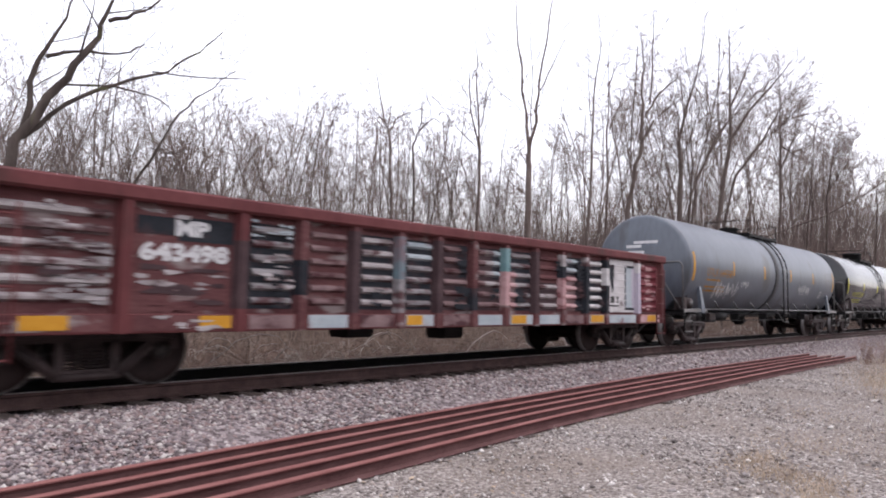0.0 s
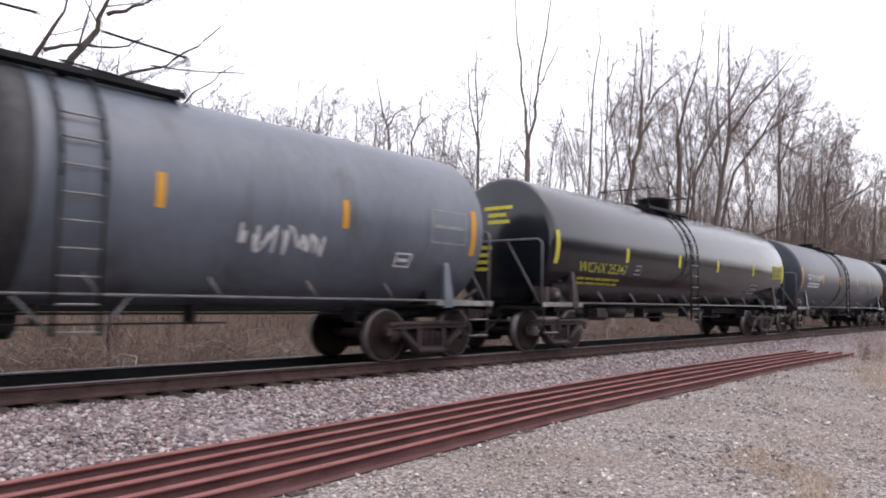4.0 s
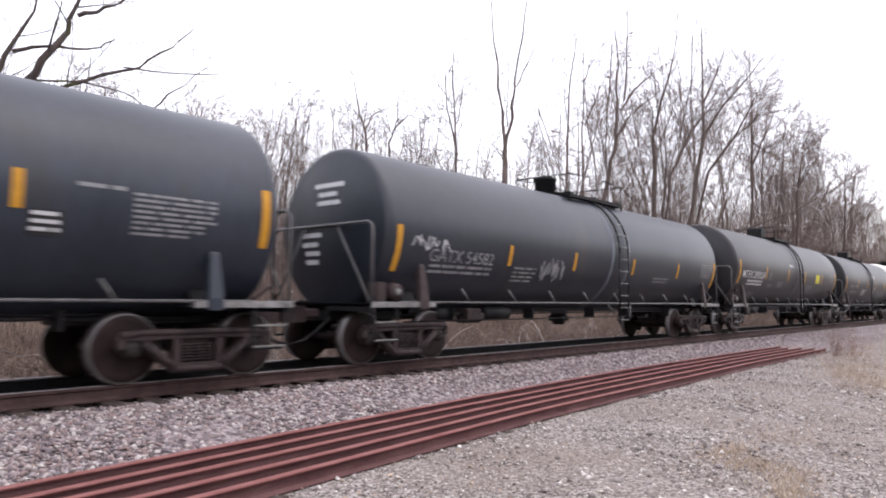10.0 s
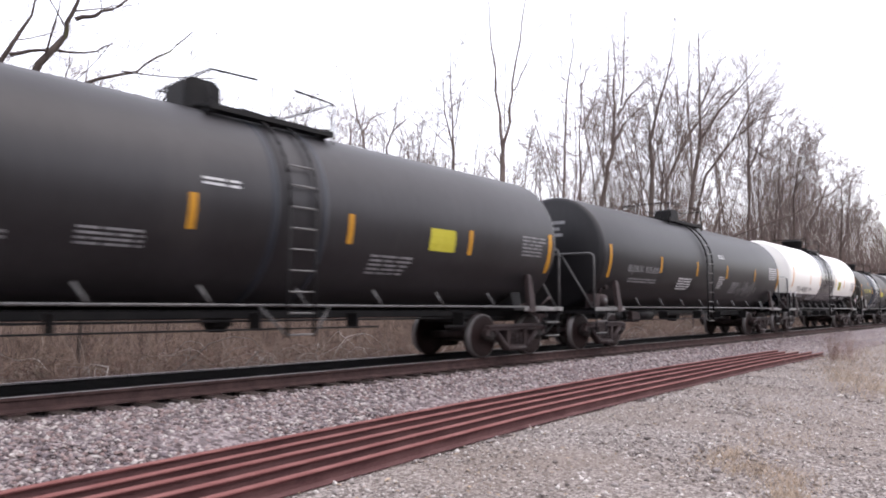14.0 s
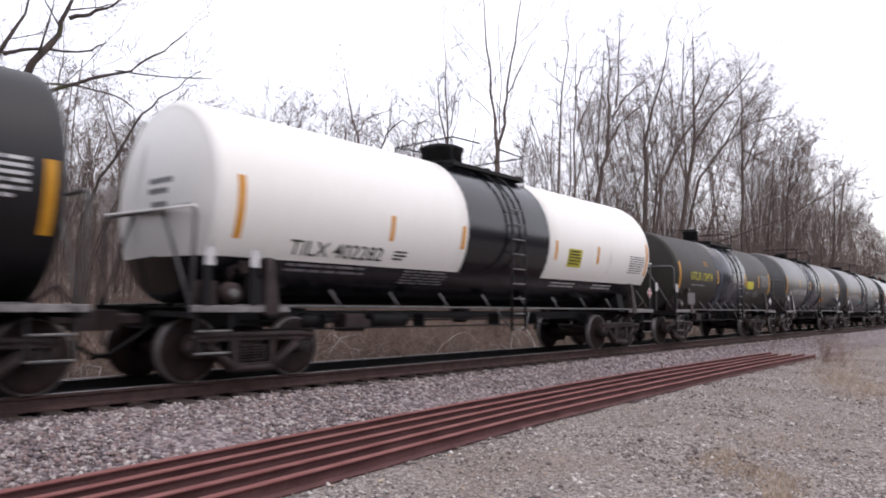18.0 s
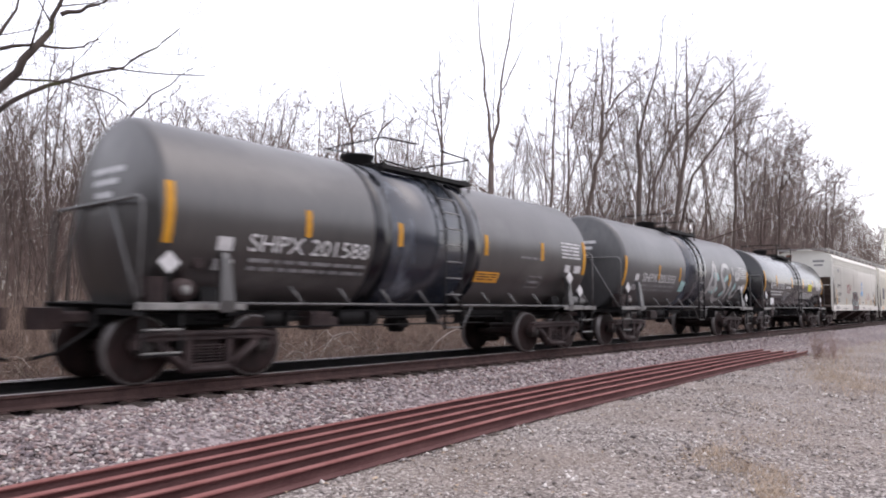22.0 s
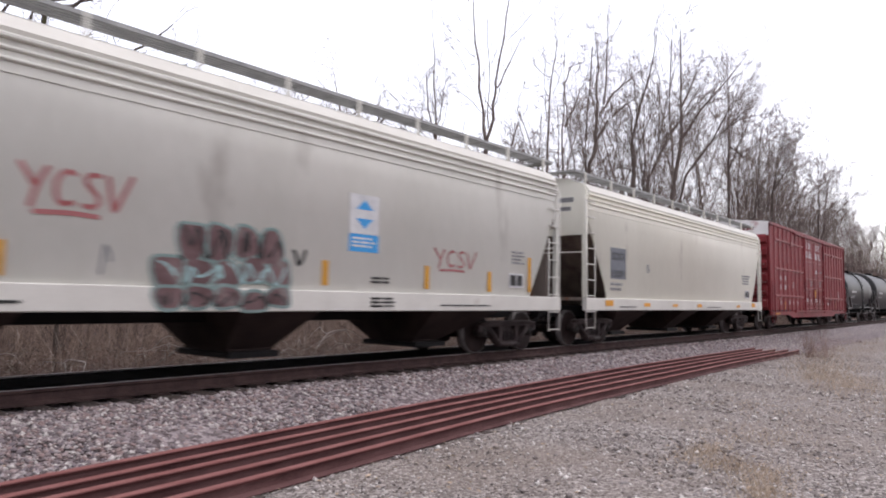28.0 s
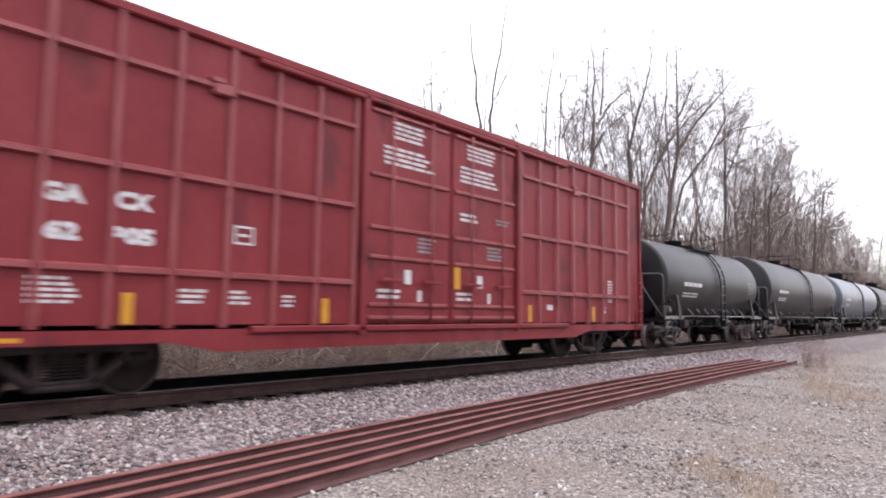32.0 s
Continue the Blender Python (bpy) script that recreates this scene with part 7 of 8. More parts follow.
        for y in (-W + 0.05, W - 0.05):
            part("end_stile", Mesh().box(min(s * e, s * (e - 0.10)), max(s * e, s * (e - 0.10)), y - 0.05, y + 0.05, 1.2, 3.86), paint, car)
        part("end_beam", Mesh().box(min(s * e, s * (e - 0.3)), max(s * e, s * (e - 0.3)), -W, W, 1.18, 1.26), RUST_END, car)
        sheet_end = part("end_sheet", Mesh().prism([(-W + 0.02, 2.86), (-W + 0.02, 3.95), (-W + 0.10, 4.13), (-1.0, 4.32), (-0.4, 4.40), (0.4, 4.40), (1.0, 4.32), (W - 0.10, 4.13), (W - 0.02, 3.95), (W - 0.02, 2.86)], 'x', min(s * (half - 0.15), s * (half - 0.2)), max(s * (half - 0.15), s * (half - 0.2))), paint, car, "pale upper end sheet")
        part("rust_streak", Mesh().prism([(0.55, 4.2), (0.85, 4.2), (0.95, 3.5), (0.9, 2.9), (0.6, 2.9), (0.62, 3.4)], 'x', min(s * (half - 0.145), s * (half - 0.15)), max(s * (half - 0.145), s * (half - 0.15))), CHUTE_RUST, sheet_end, "long rust streak")
        part("end_print", Mesh().box(min(s * (half - 0.144), s * (half - 0.15)), max(s * (half - 0.144), s * (half - 0.15)), -1.15, -0.55, 3.72, 3.84), GREY_INK, sheet_end), part("end_print", Mesh().box(min(s * (half - 0.144), s * (half - 0.15)), max(s * (half - 0.144), s * (half - 0.15)), -1.08, -0.62, 3.5, 3.6), GREY_INK, sheet_end)
        part("end_rail", Mesh().tube([(s * (half - 0.04), -W + 0.1, 2.4), (s * (half - 0.04), W - 0.1, 2.42)], 0.018, 6), HOPPER_SILL, car, "pale grab rail across the end")
        part("end_platform", Mesh().box(min(s * (half - 0.15), s * (half + 0.15)), max(s * (half - 0.15), s * (half + 0.15)), -1.3, 1.3, 4.46, 4.50), GALV, car)
        part("end_post", Mesh().box(min(s * (half - 0.2), s * (half - 0.4)), max(s * (half - 0.2), s * (half - 0.4)), -0.3, 0.3, 1.2, 2.95), RUST_END, car)
        for y in (-1, 1):
            rung_ladder("corner_ladder", car, HOPPER_SILL, (s * (half - 0.02), s * (half - 0.5)), y * (W + 0.02), [0.5 + 0.4 * k for k in range(9)], 0.45, (3.75, 2.6))
    for x, back, ahead in ((-4.2, 1.5, 0.72), (0.0, 0.72, 0.72), (4.15, 0.72, 1.5)):
        m = Mesh()
        for ha, hb, hy, z in ((back, ahead, W - 0.1, 0.95), (0.42, 0.42, 0.62, 0.34), (0.40, 0.40, 0.6, 0.24)):
            m.v += [(x - ha, -hy, z), (x + hb, -hy, z), (x + hb, hy, z), (x - ha, hy, z)]
        for i in range(2):
            for k in range(4):
                m.face([4 * i + k, 4 * i + (k + 1) % 4, 4 * i + 4 + (k + 1) % 4, 4 * i + 4 + k][::-1])
        m.face([8, 9, 10, 11][::-1])
        part("discharge_chute", m, CHUTE, car, "rust-brown discharge chute")
        part("outlet_gate", Mesh().box(x - 0.46, x + 0.46, -0.74, 0.74, 0.20, 0.30, 0.02), STEEL_DARK, car)
    # plates added above the open chutes, out of sight, to stop light
    for s in (-1, 1):
        part("bay_light_stop", Mesh().box(-half + 3.1, half - 3.1, min(s * 0.31, s * (W - 0.08)), max(s * 0.31, s * (W - 0.08)), 0.97, 1.01), CHUTE, car)
    part("center_sill", Mesh().box(-half + 1, half - 1, -0.3, 0.3, 0.74, 1.0), STEEL_DARK, car)
    return car, W


# ---- box car ----
BOX_RED = surface("dusty_red_box_car_paint", (0.155, 0.016, 0.021), (0.215, 0.034, 0.039), 0.5, 0, 0.9, 12, 0.04, (1, 1, 0.5), spots=(0.10, 0.018, 0.022), spot_at=0.56, spot_scale=1.4)
PINK_WORN = surface("rubbed_red_rung", (0.26, 0.12, 0.12), (0.42, 0.26, 0.25), 0.6, 0, 5, 40, 0.05)
# lighter copy of the body red: highlights of raised parts put into colour
BOX_HIGHLIGHT = surface("highlight_red_rib_paint", (0.185, 0.026, 0.03), (0.265, 0.062, 0.064), 0.48, 0, 1.6, 18, 0.05, (1, 1, 0.5), spots=(0.12, 0.02, 0.024), spot_at=0.6, spot_scale=2.0)
BOX_WHITE = surface("dusty_white_panel", (0.6, 0.58, 0.57), (0.7, 0.69, 0.68), 0.5, 0, 2, 20, 0.03, spots=(0.4, 0.2, 0.2), spot_at=0.63)


def box_car(f, tt, half):
    car = car_base("box_car", f, tt, "tall dark red box car with white lettering and two plug doors", "freight cars of the train", "box car", over=half - tt / 2 + 0.8)
    W, B, T = 1.58, 0.92, 4.86
    body = Mesh().box(-half + 0.04, half - 0.04, -W, W, B, T - 0.06)
    part("body", body, BOX_RED, car)
    part("roof", Mesh().prism([(-W - 0.05, T - 0.08), (-W - 0.05, T), (0, T + 0.16), (W + 0.05, T), (W + 0.05, T - 0.08)], 'x', -half, half), BOX_WHITE, car)
    for s in (-1, 1):
        sg = lambda a, b: sorted((s * a, s * b))
        y0, y1 = sg(W - 0.02, W + 0.07)
        part("top_chord", Mesh().box(-half, half, y0, y1, T - 0.13, T + 0.005, 0.02), BOX_RED, car)
        part("side_sill", Mesh().prism([(-half, 0.86), (-half, 0.70), (-half + 3.2, 0.70), (-half + 3.9, 0.56), (half - 3.9, 0.56), (half - 3.2, 0.70), (half, 0.70), (half, 0.86)], 'y', y0 + 0.02, y1 - 0.03), BOX_RED, car)
        y0, y1 = sg(W - 0.01, W + 0.06)
        left, right = [], []
        x = -half + 0.85
        while x < -2.3:
            left.append(x), right.append(-x)
            x += 0.778
        for x in left + right:
            part("side_post", Mesh().prism([(x - 0.06, s * (W - 0.01)), (x + 0.06, s * (W - 0.01)), (x + 0.03, s * (W + 0.06)), (x - 0.03, s * (W + 0.06))], 'z', 0.88, T - 0.1), BOX_HIGHLIGHT, car)
        for e in (-1, 1):
            part("corner_post", Mesh().box(min(e * half, e * (half - 0.1)), max(e * half, e * (half - 0.1)), y0, y1, 0.72, T - 0.05, 0.02), BOX_RED, car)
            for z in (1.58, 2.83, 4.14):
                for a, b in zip(sorted(q for q in (left if e < 0 else right))[:-1], sorted(q for q in (left if e < 0 else right))[1:]):
                    part("side_rail", Mesh().prism([(s * (W - 0.01), z - 0.06), (s * (W + 0.07), z - 0.03), (s * (W + 0.07), z + 0.03), (s * (W - 0.01), z + 0.06)], 'x', a + 0.05, b - 0.05), BOX_HIGHLIGHT, car)
        # two plug doors with their bars and cranks
        for e in (-1, 1):
            x0, x1 = sorted((e * 0.06, e * 2.2))
            y0, y1 = sg(W - 0.01, W + 0.04)
            door = part("door", Mesh().box(x0, x1, y0, y1, 0.95, T - 0.28, 0.02), BOX_RED, car, "red plug door")
            for z in (0.98, 1.20, 2.0, 2.5, 3.4, 4.5):
                y2, y3 = sg(W + 0.035, W + 0.085)
                part("door_rib", Mesh().box(x0 + 0.05, x1 - 0.05, y2, y3, z, z + 0.07, 0.015), BOX_HIGHLIGHT, door)
            for x in (x0 + 0.55, x1 - 0.55):
                yy = s * (W + 0.11)
                part("lock_rod", Mesh().tube([(x, yy, 0.9), (x, yy, T - 0.25)], 0.02, 6), BOX_HIGHLIGHT, door)
                part("crank", Mesh().box(x - 0.25, x + 0.25, min(yy, yy + s * 0.04), max(yy, yy + s * 0.04), 1.62, 1.68, 0.01).box(x - 0.03, x + 0.03, min(yy, yy + s * 0.04), max(yy, yy + s * 0.04), 1.45, 1.9, 0.01), BOX_RED, door)
        y2, y3 = sg(W, W + 0.12)
        part("door_post", Mesh().box(-2.36, -2.22, y2, y3, 0.75, T - 0.1, 0.02), BOX_RED, car)
        part("door_post", Mesh().box(2.22, 2.36, y2, y3, 0.75, T - 0.1, 0.02), BOX_RED, car)
        part("door_track", Mesh().box(-4.4, 4.4, y2, y3, 0.80, 0.90, 0.02), BOX_RED, car)
        part("upper_track", Mesh().box(-4.4, 4.4, y2, y3, T - 0.22, T - 0.14, 0.02), BOX_RED, car)
    for e in (-1, 1):
        sg = sorted
        part("end_cap", Mesh().box(min(e * half, e * (half - 0.05)), max(e * half, e * (half - 0.05)), -W, W, T - 0.62, T - 0.02, 0.02), BOX_WHITE, car, "white upper end panel")
        for k in range(5):
            z = 1.35 + k * 0.4
            part("end_rung", Mesh().tube([(e * (half + 0.13), -W + 0.12, z), (e * (half + 0.13), -W + 0.58, z)], 0.013, 6), PINK_WORN, car, "rubbed pinkish rung")
        m = Mesh()
        for k in range(6):
            m.box(min(e * half, e * (half + 0.006)), max(e * half, e * (half + 0.006)), -0.95 + 0.17 * k, -0.82 + 0.17 * k, T - 0.36, T - 0.24)
        part("end_print", m, BOX_RED, car, "dark red print")
        for k in range(6):
            z = 0.95 + k * 0.58
            part("end_rib", Mesh().prism([(e * (half - 0.05), z), (e * (half + 0.10), z + 0.1), (e * (half + 0.10), z + 0.34), (e * (half - 0.05), z + 0.5)], 'y', -W + 0.08, W - 0.08), BOX_RED, car)
        for y in (-1, 1):
            rung_ladder("corner_ladder", car, BOX_RED, (e * (half - 0.06), e * (half - 0.55)), y * (W + 0.1), [0.42 + 0.4 * k for k in range(5)], 0.38, (2.25, 2.25))
    part("center_sill", Mesh().box(-half + 1, half - 1, -0.35, 0.35, 0.70, 0.93), STEEL_DARK, car)
    return car, W


gon, GW = gondola(-102.13, 12.52, 7.78)
hop_a, HW = hopper(87.40, 12.85, 7.8, HOPPER_A, "grey covered hopper car with red and brown graffiti")
hop_b, HW = hopper(104.27, 12.85, 7.8, HOPPER_B, "clean cream covered hopper car with a white roof")
box, BW = box_car(121.98, 13.12, 8.755)


# ---- paint and print on the flat-sided cars ----
def flat_text(car, body, mat, W, x0, x1, z, h, bold=0.02, name="lettering"):
    me = letters(body, bold)
    xs, ys = [v.co.x for v in me.vertices], [v.co.y for v in me.vertices]
    kx, kz = (x1 - x0) / (max(xs) - min(xs)), h / (max(ys) - min(ys))
    m = Mesh()
    m.v = [(x0 + (v.co.x - min(xs)) * kx, -W - 0.006, z + (v.co.y - min(ys)) * kz) for v in me.vertices]
    for p in me.polygons:
        m.face(list(p.vertices))
    return part(name, m, mat, car)


def flat_panel(car, mat, W, x0, x1, z0, z1, name="notice", label="", e=0.005):
    return part(name, Mesh().box(x0, x1, -W - e, -W + 0.002, z0, z1), mat, car, label)


def flat_bars(car, mat, W, x0, x1, z0, z1, rows, seed=0, e=0.006):
    rng = random.Random(seed + int(abs(x0) * 10))
    m = Mesh()
    for k in range(rows):
        top, h = z1 - (z1 - z0) * k / rows, (z1 - z0) / rows * 0.55
        x, end = x0, x0 + (x1 - x0) * rng.uniform(0.75, 1.0)
        while x < end - 0.03:
            w = min(rng.uniform(0.1, 0.4), end - x)
            m.box(x, x + w, -W - e, -W, top - h, top)
            x += w + 0.04
    return part("small_print", m, mat, car)


def flat_scribble(car, mat, W, x0, x1, z0, z1, strokes, width, seed, e=0.006, label="spray-painted graffiti"):
    rng = random.Random(seed)
    w, h = x1 - x0, z1 - z0
    whole = None
    for k in range(strokes):
        pts = zigzag(rng, x0 + w * (k + 0.5) / strokes, w / strokes, z0, h)
        m = ribbon(pts, width, lambda px, pz: (px, -W - e - 0.0006 * k, pz))
        if whole is None:
            whole = part("graffiti", m, mat, car, label)
        else:
            part("stroke", m, mat, whole)
    return whole


def smear(car, mat, W, x0, x1, z0, z1, count, size):
    """Ragged dabs of old spray paint, mostly lying along the ridges of the panel."""
    rng = random.Random(int(x0 * 100) + count)
    whole = None
    for k in range(count):
        m = Mesh()
        cx, cz = rng.uniform(x0, x1), rng.uniform(z0, z1)
        ln, h = size * rng.uniform(0.6, 2.4), size * rng.uniform(0.12, 0.34)
        pts = []
        for i in range(9):
            a = 2 * math.pi * i / 9
            q = rng.uniform(0.55, 1.1)
            pts.append((min(max(cx + ln * q * math.cos(a), x0), x1), cz + h * q * math.sin(a) + 0.12 * ln * math.cos(a) * rng.uniform(-1, 1)))
        m.prism(pts, 'y', -W - 0.003 - 0.0004 * (k % 20), -W)
        if whole is None:
            whole = part("overspray", m, mat, car, "ragged dabs of old spray paint")
        else:
            part("dab", m, mat, whole)


def blob_letters(car, fill, line, W, x0, x1, z0, z1, count, seed):
    """A row of fat rounded letters with a pale outline."""
    rng = random.Random(seed)
    step = (x1 - x0) / count
    for n, (mat, grow_by, e) in enumerate(((line, 0.045, 0.005), (fill, 0.0, 0.008))):
        m = Mesh()
        rng.seed(seed)
        for k in range(count):
            cx, cz = x0 + step * (k + 0.5), (z0 + z1) / 2 + rng.uniform(-0.04, 0.04)
            a, b = step * 0.46 + grow_by, (z1 - z0) * rng.uniform(0.42, 0.5) + grow_by
            pts = []
            for i in range(16):
                t = i * math.pi / 8
                q = 1 + 0.10 * math.sin(3 * t + k)
                pts.append((cx + a * q * math.copysign(abs(math.cos(t)) ** 0.7, math.cos(t)), cz + b * q * math.copysign(abs(math.sin(t)) ** 0.7, math.sin(t))))
            m.prism(pts, 'y', -W - e - 0.0005 * k, -W)
        part("graffiti", m, mat, car, "mauve-brown bubble letters with a teal outline" if n else "")


W = HW + 0.003
TAG_EDGE = surface("dull_grey_green_spray", (0.13, 0.19, 0.18), (0.22, 0.29, 0.28), 0.8, 0, 4, 25, 0.02)
MAUVE = surface("blotchy_mauve_spray", (0.09, 0.05, 0.052), (0.19, 0.125, 0.125), 0.8, 0, 2.5, 16, 0.02, spots=(0.2, 0.17, 0.165), spot_at=0.58, spot_scale=4)
blob_letters(hop_a, MAUVE, TAG_EDGE, W, -1.8, -0.15, 1.62, 2.12, 4, 3), blob_letters(hop_a, MAUVE, TAG_EDGE, W, -2.12, 0.0, 1.27, 1.66, 5, 8), blob_letters(hop_a, MAUVE, TAG_EDGE, W + 0.042, -2.1, -0.02, 0.97, 1.24, 5, 5)
flat_scribble(hop_a, BLACK_INK, W + 0.010, -1.75, -0.15, 1.62, 2.08, 6, 0.018, 21), flat_scribble(hop_a, TEAL, W + 0.010, -2.05, -0.1, 1.3, 1.6, 6, 0.014, 22), flat_scribble(hop_a, BLACK_INK, W + 0.052, -2.05, -0.1, 0.99, 1.2, 6, 0.014, 23)


def sprayed(car, mat, W, lines, x, z, w, h, width):
    """A tag drawn stroke by stroke in a box of width w and height h."""
    whole = None
    for k, pts in enumerate(lines):
        m = ribbon([(x + p * w, z + q * h) for p, q in smooth(pts)], width, lambda px, pz: (px, -W - 0.006 - 0.0006 * k, pz))
        if whole is None:
            whole = part("graffiti", m, mat, car, "faded red spray-painted tag")
        else:
            part("stroke", m, mat, whole)


TAG = [[(0.0, 1.0), (0.06, 0.8), (0.13, 0.55)], [(0.24, 0.98), (0.15, 0.6), (0.1, 0.1)], [(0.48, 0.85), (0.40, 0.95), (0.31, 0.75), (0.30, 0.4), (0.36, 0.2), (0.47, 0.3)],
       [(0.70, 0.9), (0.60, 0.92), (0.55, 0.75), (0.62, 0.58), (0.70, 0.4), (0.64, 0.2), (0.53, 0.25)], [(0.76, 0.95), (0.80, 0.4), (0.83, 0.15)], [(1.0, 1.0), (0.92, 0.6), (0.84, 0.2)], [(0.12, 0.02), (0.45, 0.06), (0.7, 0.02)]]
sprayed(hop_a, RED_SPRAY, W, TAG, -3.65, 2.02, 1.25, 0.55, 0.03), sprayed(hop_a, RED_SPRAY, W, TAG, 3.25, 1.68, 1.3, 0.42, 0.022)
flat_scribble(hop_a, BLACK_INK, W, 0.05, 0.3, 1.6, 1.86, 1, 0.03, 2), flat_scribble(hop_a, GREY_INK, W, -2.75, -2.6, 1.3, 1.95, 1, 0.02, 14)
flat_panel(hop_a, WHITE_INK, W, 1.14, 1.80, 2.20, 2.85, "sign", "white sign with two blue arrows"), flat_panel(hop_a, BLUE, W, 1.14, 1.80, 1.90, 2.19, "sign", "blue sign panel")
for z, d in ((2.60, 1), (2.45, -1)):
    part("arrow", Mesh().prism([(1.28, z), (1.66, z), (1.47, z + 0.17 * d)], 'y', -W - 0.008, -W), BLUE, hop_a)
flat_bars(hop_a, WHITE_INK, W, 1.2, 1.75, 1.95, 2.14, 3, 1, 0.009)
flat_text(hop_a, "DJTX", BLACK_INK, W, -6.46, -5.62, 2.24, 0.22), flat_text(hop_a, "515374", BLACK_INK, W, -6.52, -5.46, 1.80, 0.2)
flat_bars(hop_a, GREY_INK, W, -6.5, -5.7, 1.37, 1.64, 2), flat_bars(hop_a, GREY_INK, W, -6.43, -5.86, 3.15, 3.39, 3)
for x, z0, z1 in ((-6.65, 1.3, 2.16), (-3.8, 1.32, 1.7), (0.66, 1.33, 1.72), (3.06, 1.33, 1.75), (5.0, 1.32, 1.73), (6.5, 1.34, 2.1)):
    flat_panel(hop_a, YELLOW, W, x - 0.06, x + 0.06, z0, z1, "reflective_strip", "faded yellow reflective strip")
flat_panel(hop_a, WHITE_INK, W, 5.72, 6.25, 1.42, 1.72), flat_panel(hop_a, BLACK_INK, W, 5.75, 5.96, 1.46, 1.69, e=0.008), flat_panel(hop_a, BLACK_INK, W, 6.0, 6.21, 1.46, 1.69, e=0.008)
flat_bars(hop_a, BLACK_INK, W, 1.66, 2.14, 1.37, 1.5, 2), flat_bars(hop_a, BLACK_INK, W + 0.042, 1.62, 2.27, 0.97, 1.16, 3), flat_bars(hop_a, BLACK_INK, W + 0.042, 3.4, 5.2, 1.0, 1.05, 1), flat_bars(hop_a, GREY_INK, W, 5.8, 6.3, 1.9, 2.2, 4), flat_bars(hop_a, BLACK_INK, W + 0.042, -5.0, -3.3, 1.0, 1.06, 1), flat_bars(hop_a, GREY_INK, W + 0.042, -7.2, -6.0, 1.0, 1.2, 3)
flat_panel(hop_b, GREY_PATCH, W, -6.38, -5.45, 1.78, 2.62, "notice", "grey painted number panel")
flat_text(hop_b, "SOXX", BLACK_INK, W + 0.004, -6.33, -5.51, 2.28, 0.22), flat_text(hop_b, "15091", BLACK_INK, W + 0.004, -6.34, -5.51, 1.82, 0.2)
for x0, x1, z0, z1 in ((-6.76, -6.31, 1.05, 1.2), (-4.32, -3.89, 1.04, 1.14), (-2.15, -1.74, 1.04, 1.12), (0.04, 0.46, 1.03, 1.13), (4.34, 4.71, 1.02, 1.12), (6.3, 6.75, 1.04, 1.2)):
    flat_panel(hop_b, ORANGE, W + 0.042, x0, x1, z0, z1, "reflective_strip", "orange reflective strip")
flat_bars(hop_b, GREY_INK, W, -6.39, -5.57, 1.41, 1.67, 2), flat_bars(hop_b, GREY_INK, W, -4.05, -3.8, 2.0, 2.26, 4), flat_bars(hop_b, GREY_INK, W, 5.2, 6.2, 1.9, 2.3, 4), flat_panel(hop_b, WHITE_INK, W, 5.55, 6.1, 1.4, 1.7), flat_panel(hop_b, BLACK_INK, W, 5.58, 5.8, 1.44, 1.66, e=0.008), flat_panel(hop_b, BLACK_INK, W, 5.84, 6.07, 1.44, 1.66, e=0.008), flat_bars(hop_b, BLACK_INK, W + 0.042, -5.9, -4.6, 0.99, 1.04, 1), flat_bars(hop_b, BLACK_INK, W + 0.042, 1.0, 2.6, 0.99, 1.04, 1)
W = BW + 0.002
for body, x0, x1, z, h in (("GA", -7.13, -6.65, 2.31, 0.22), ("CX", -6.30, -5.84, 2.31, 0.22), ("62", -7.07, -6.70, 1.88, 0.22), ("905", -6.36, -5.80, 1.88, 0.22)):
    flat_text(box, body, WHITE_INK, W, x0, x1, z, h, 0.06)
for x, z0, z1 in ((-6.09, 0.93, 1.31), (-3.01, 0.93, 1.31), (2.88, 0.93, 1.30), (5.88, 0.93, 1.30)):
    flat_panel(box, YELLOW, W, x - 0.07, x + 0.07, z0, z1, "reflective_strip", "faded yellow reflective strip")
flat_panel(box, YELLOW, W + 0.05, 0.12, 0.30, 1.56, 1.98, "reflective_strip", "faded yellow reflective strip"), flat_panel(box, YELLOW, W + 0.045, -8.0, -7.24, 0.74, 0.79, "reflective_strip", "yellow sill strip")
flat_bars(box, WHITE_INK, W, -7.21, -6.66, 1.14, 1.47, 5), flat_bars(box, WHITE_INK, W, -5.43, -5.05, 1.16, 1.38, 3), flat_bars(box, WHITE_INK, W, -4.7, -4.35, 1.16, 1.38, 3), flat_bars(box, WHITE_INK, W, -3.82, -3.6, 1.14, 1.34, 3), flat_bars(box, WHITE_INK, W, 6.7, 7.0, 1.4, 2.0, 8), flat_bars(box, WHITE_INK, W, 6.3, 6.6, 1.0, 1.3, 3), flat_panel(box, WHITE_INK, W, 3.6, 3.85, 1.2, 1.32)
for x in (-1.82, 0.3):
    flat_bars(box, WHITE_INK, W + 0.04, x, x + 1.35, 3.62, 3.98, 4), flat_bars(box, WHITE_INK, W + 0.04, x + 0.2, x + 1.2, 4.1, 4.44, 4), flat_bars(box, GREY_INK, W + 0.04, x + 0.9, x + 1.45, 2.15, 2.45, 4), flat_bars(box, WHITE_INK, W + 0.04, x - 0.1, x + 0.5, 1.3, 1.5, 2)
    flat_panel(box, WHITE_INK, W + 0.05, x + 0.55, x + 0.72, 1.6, 1.85, "door_tag"), flat_panel(box, WHITE_INK, W + 0.05, x + 0.9, x + 1.0, 1.3, 1.5, "door_tag")
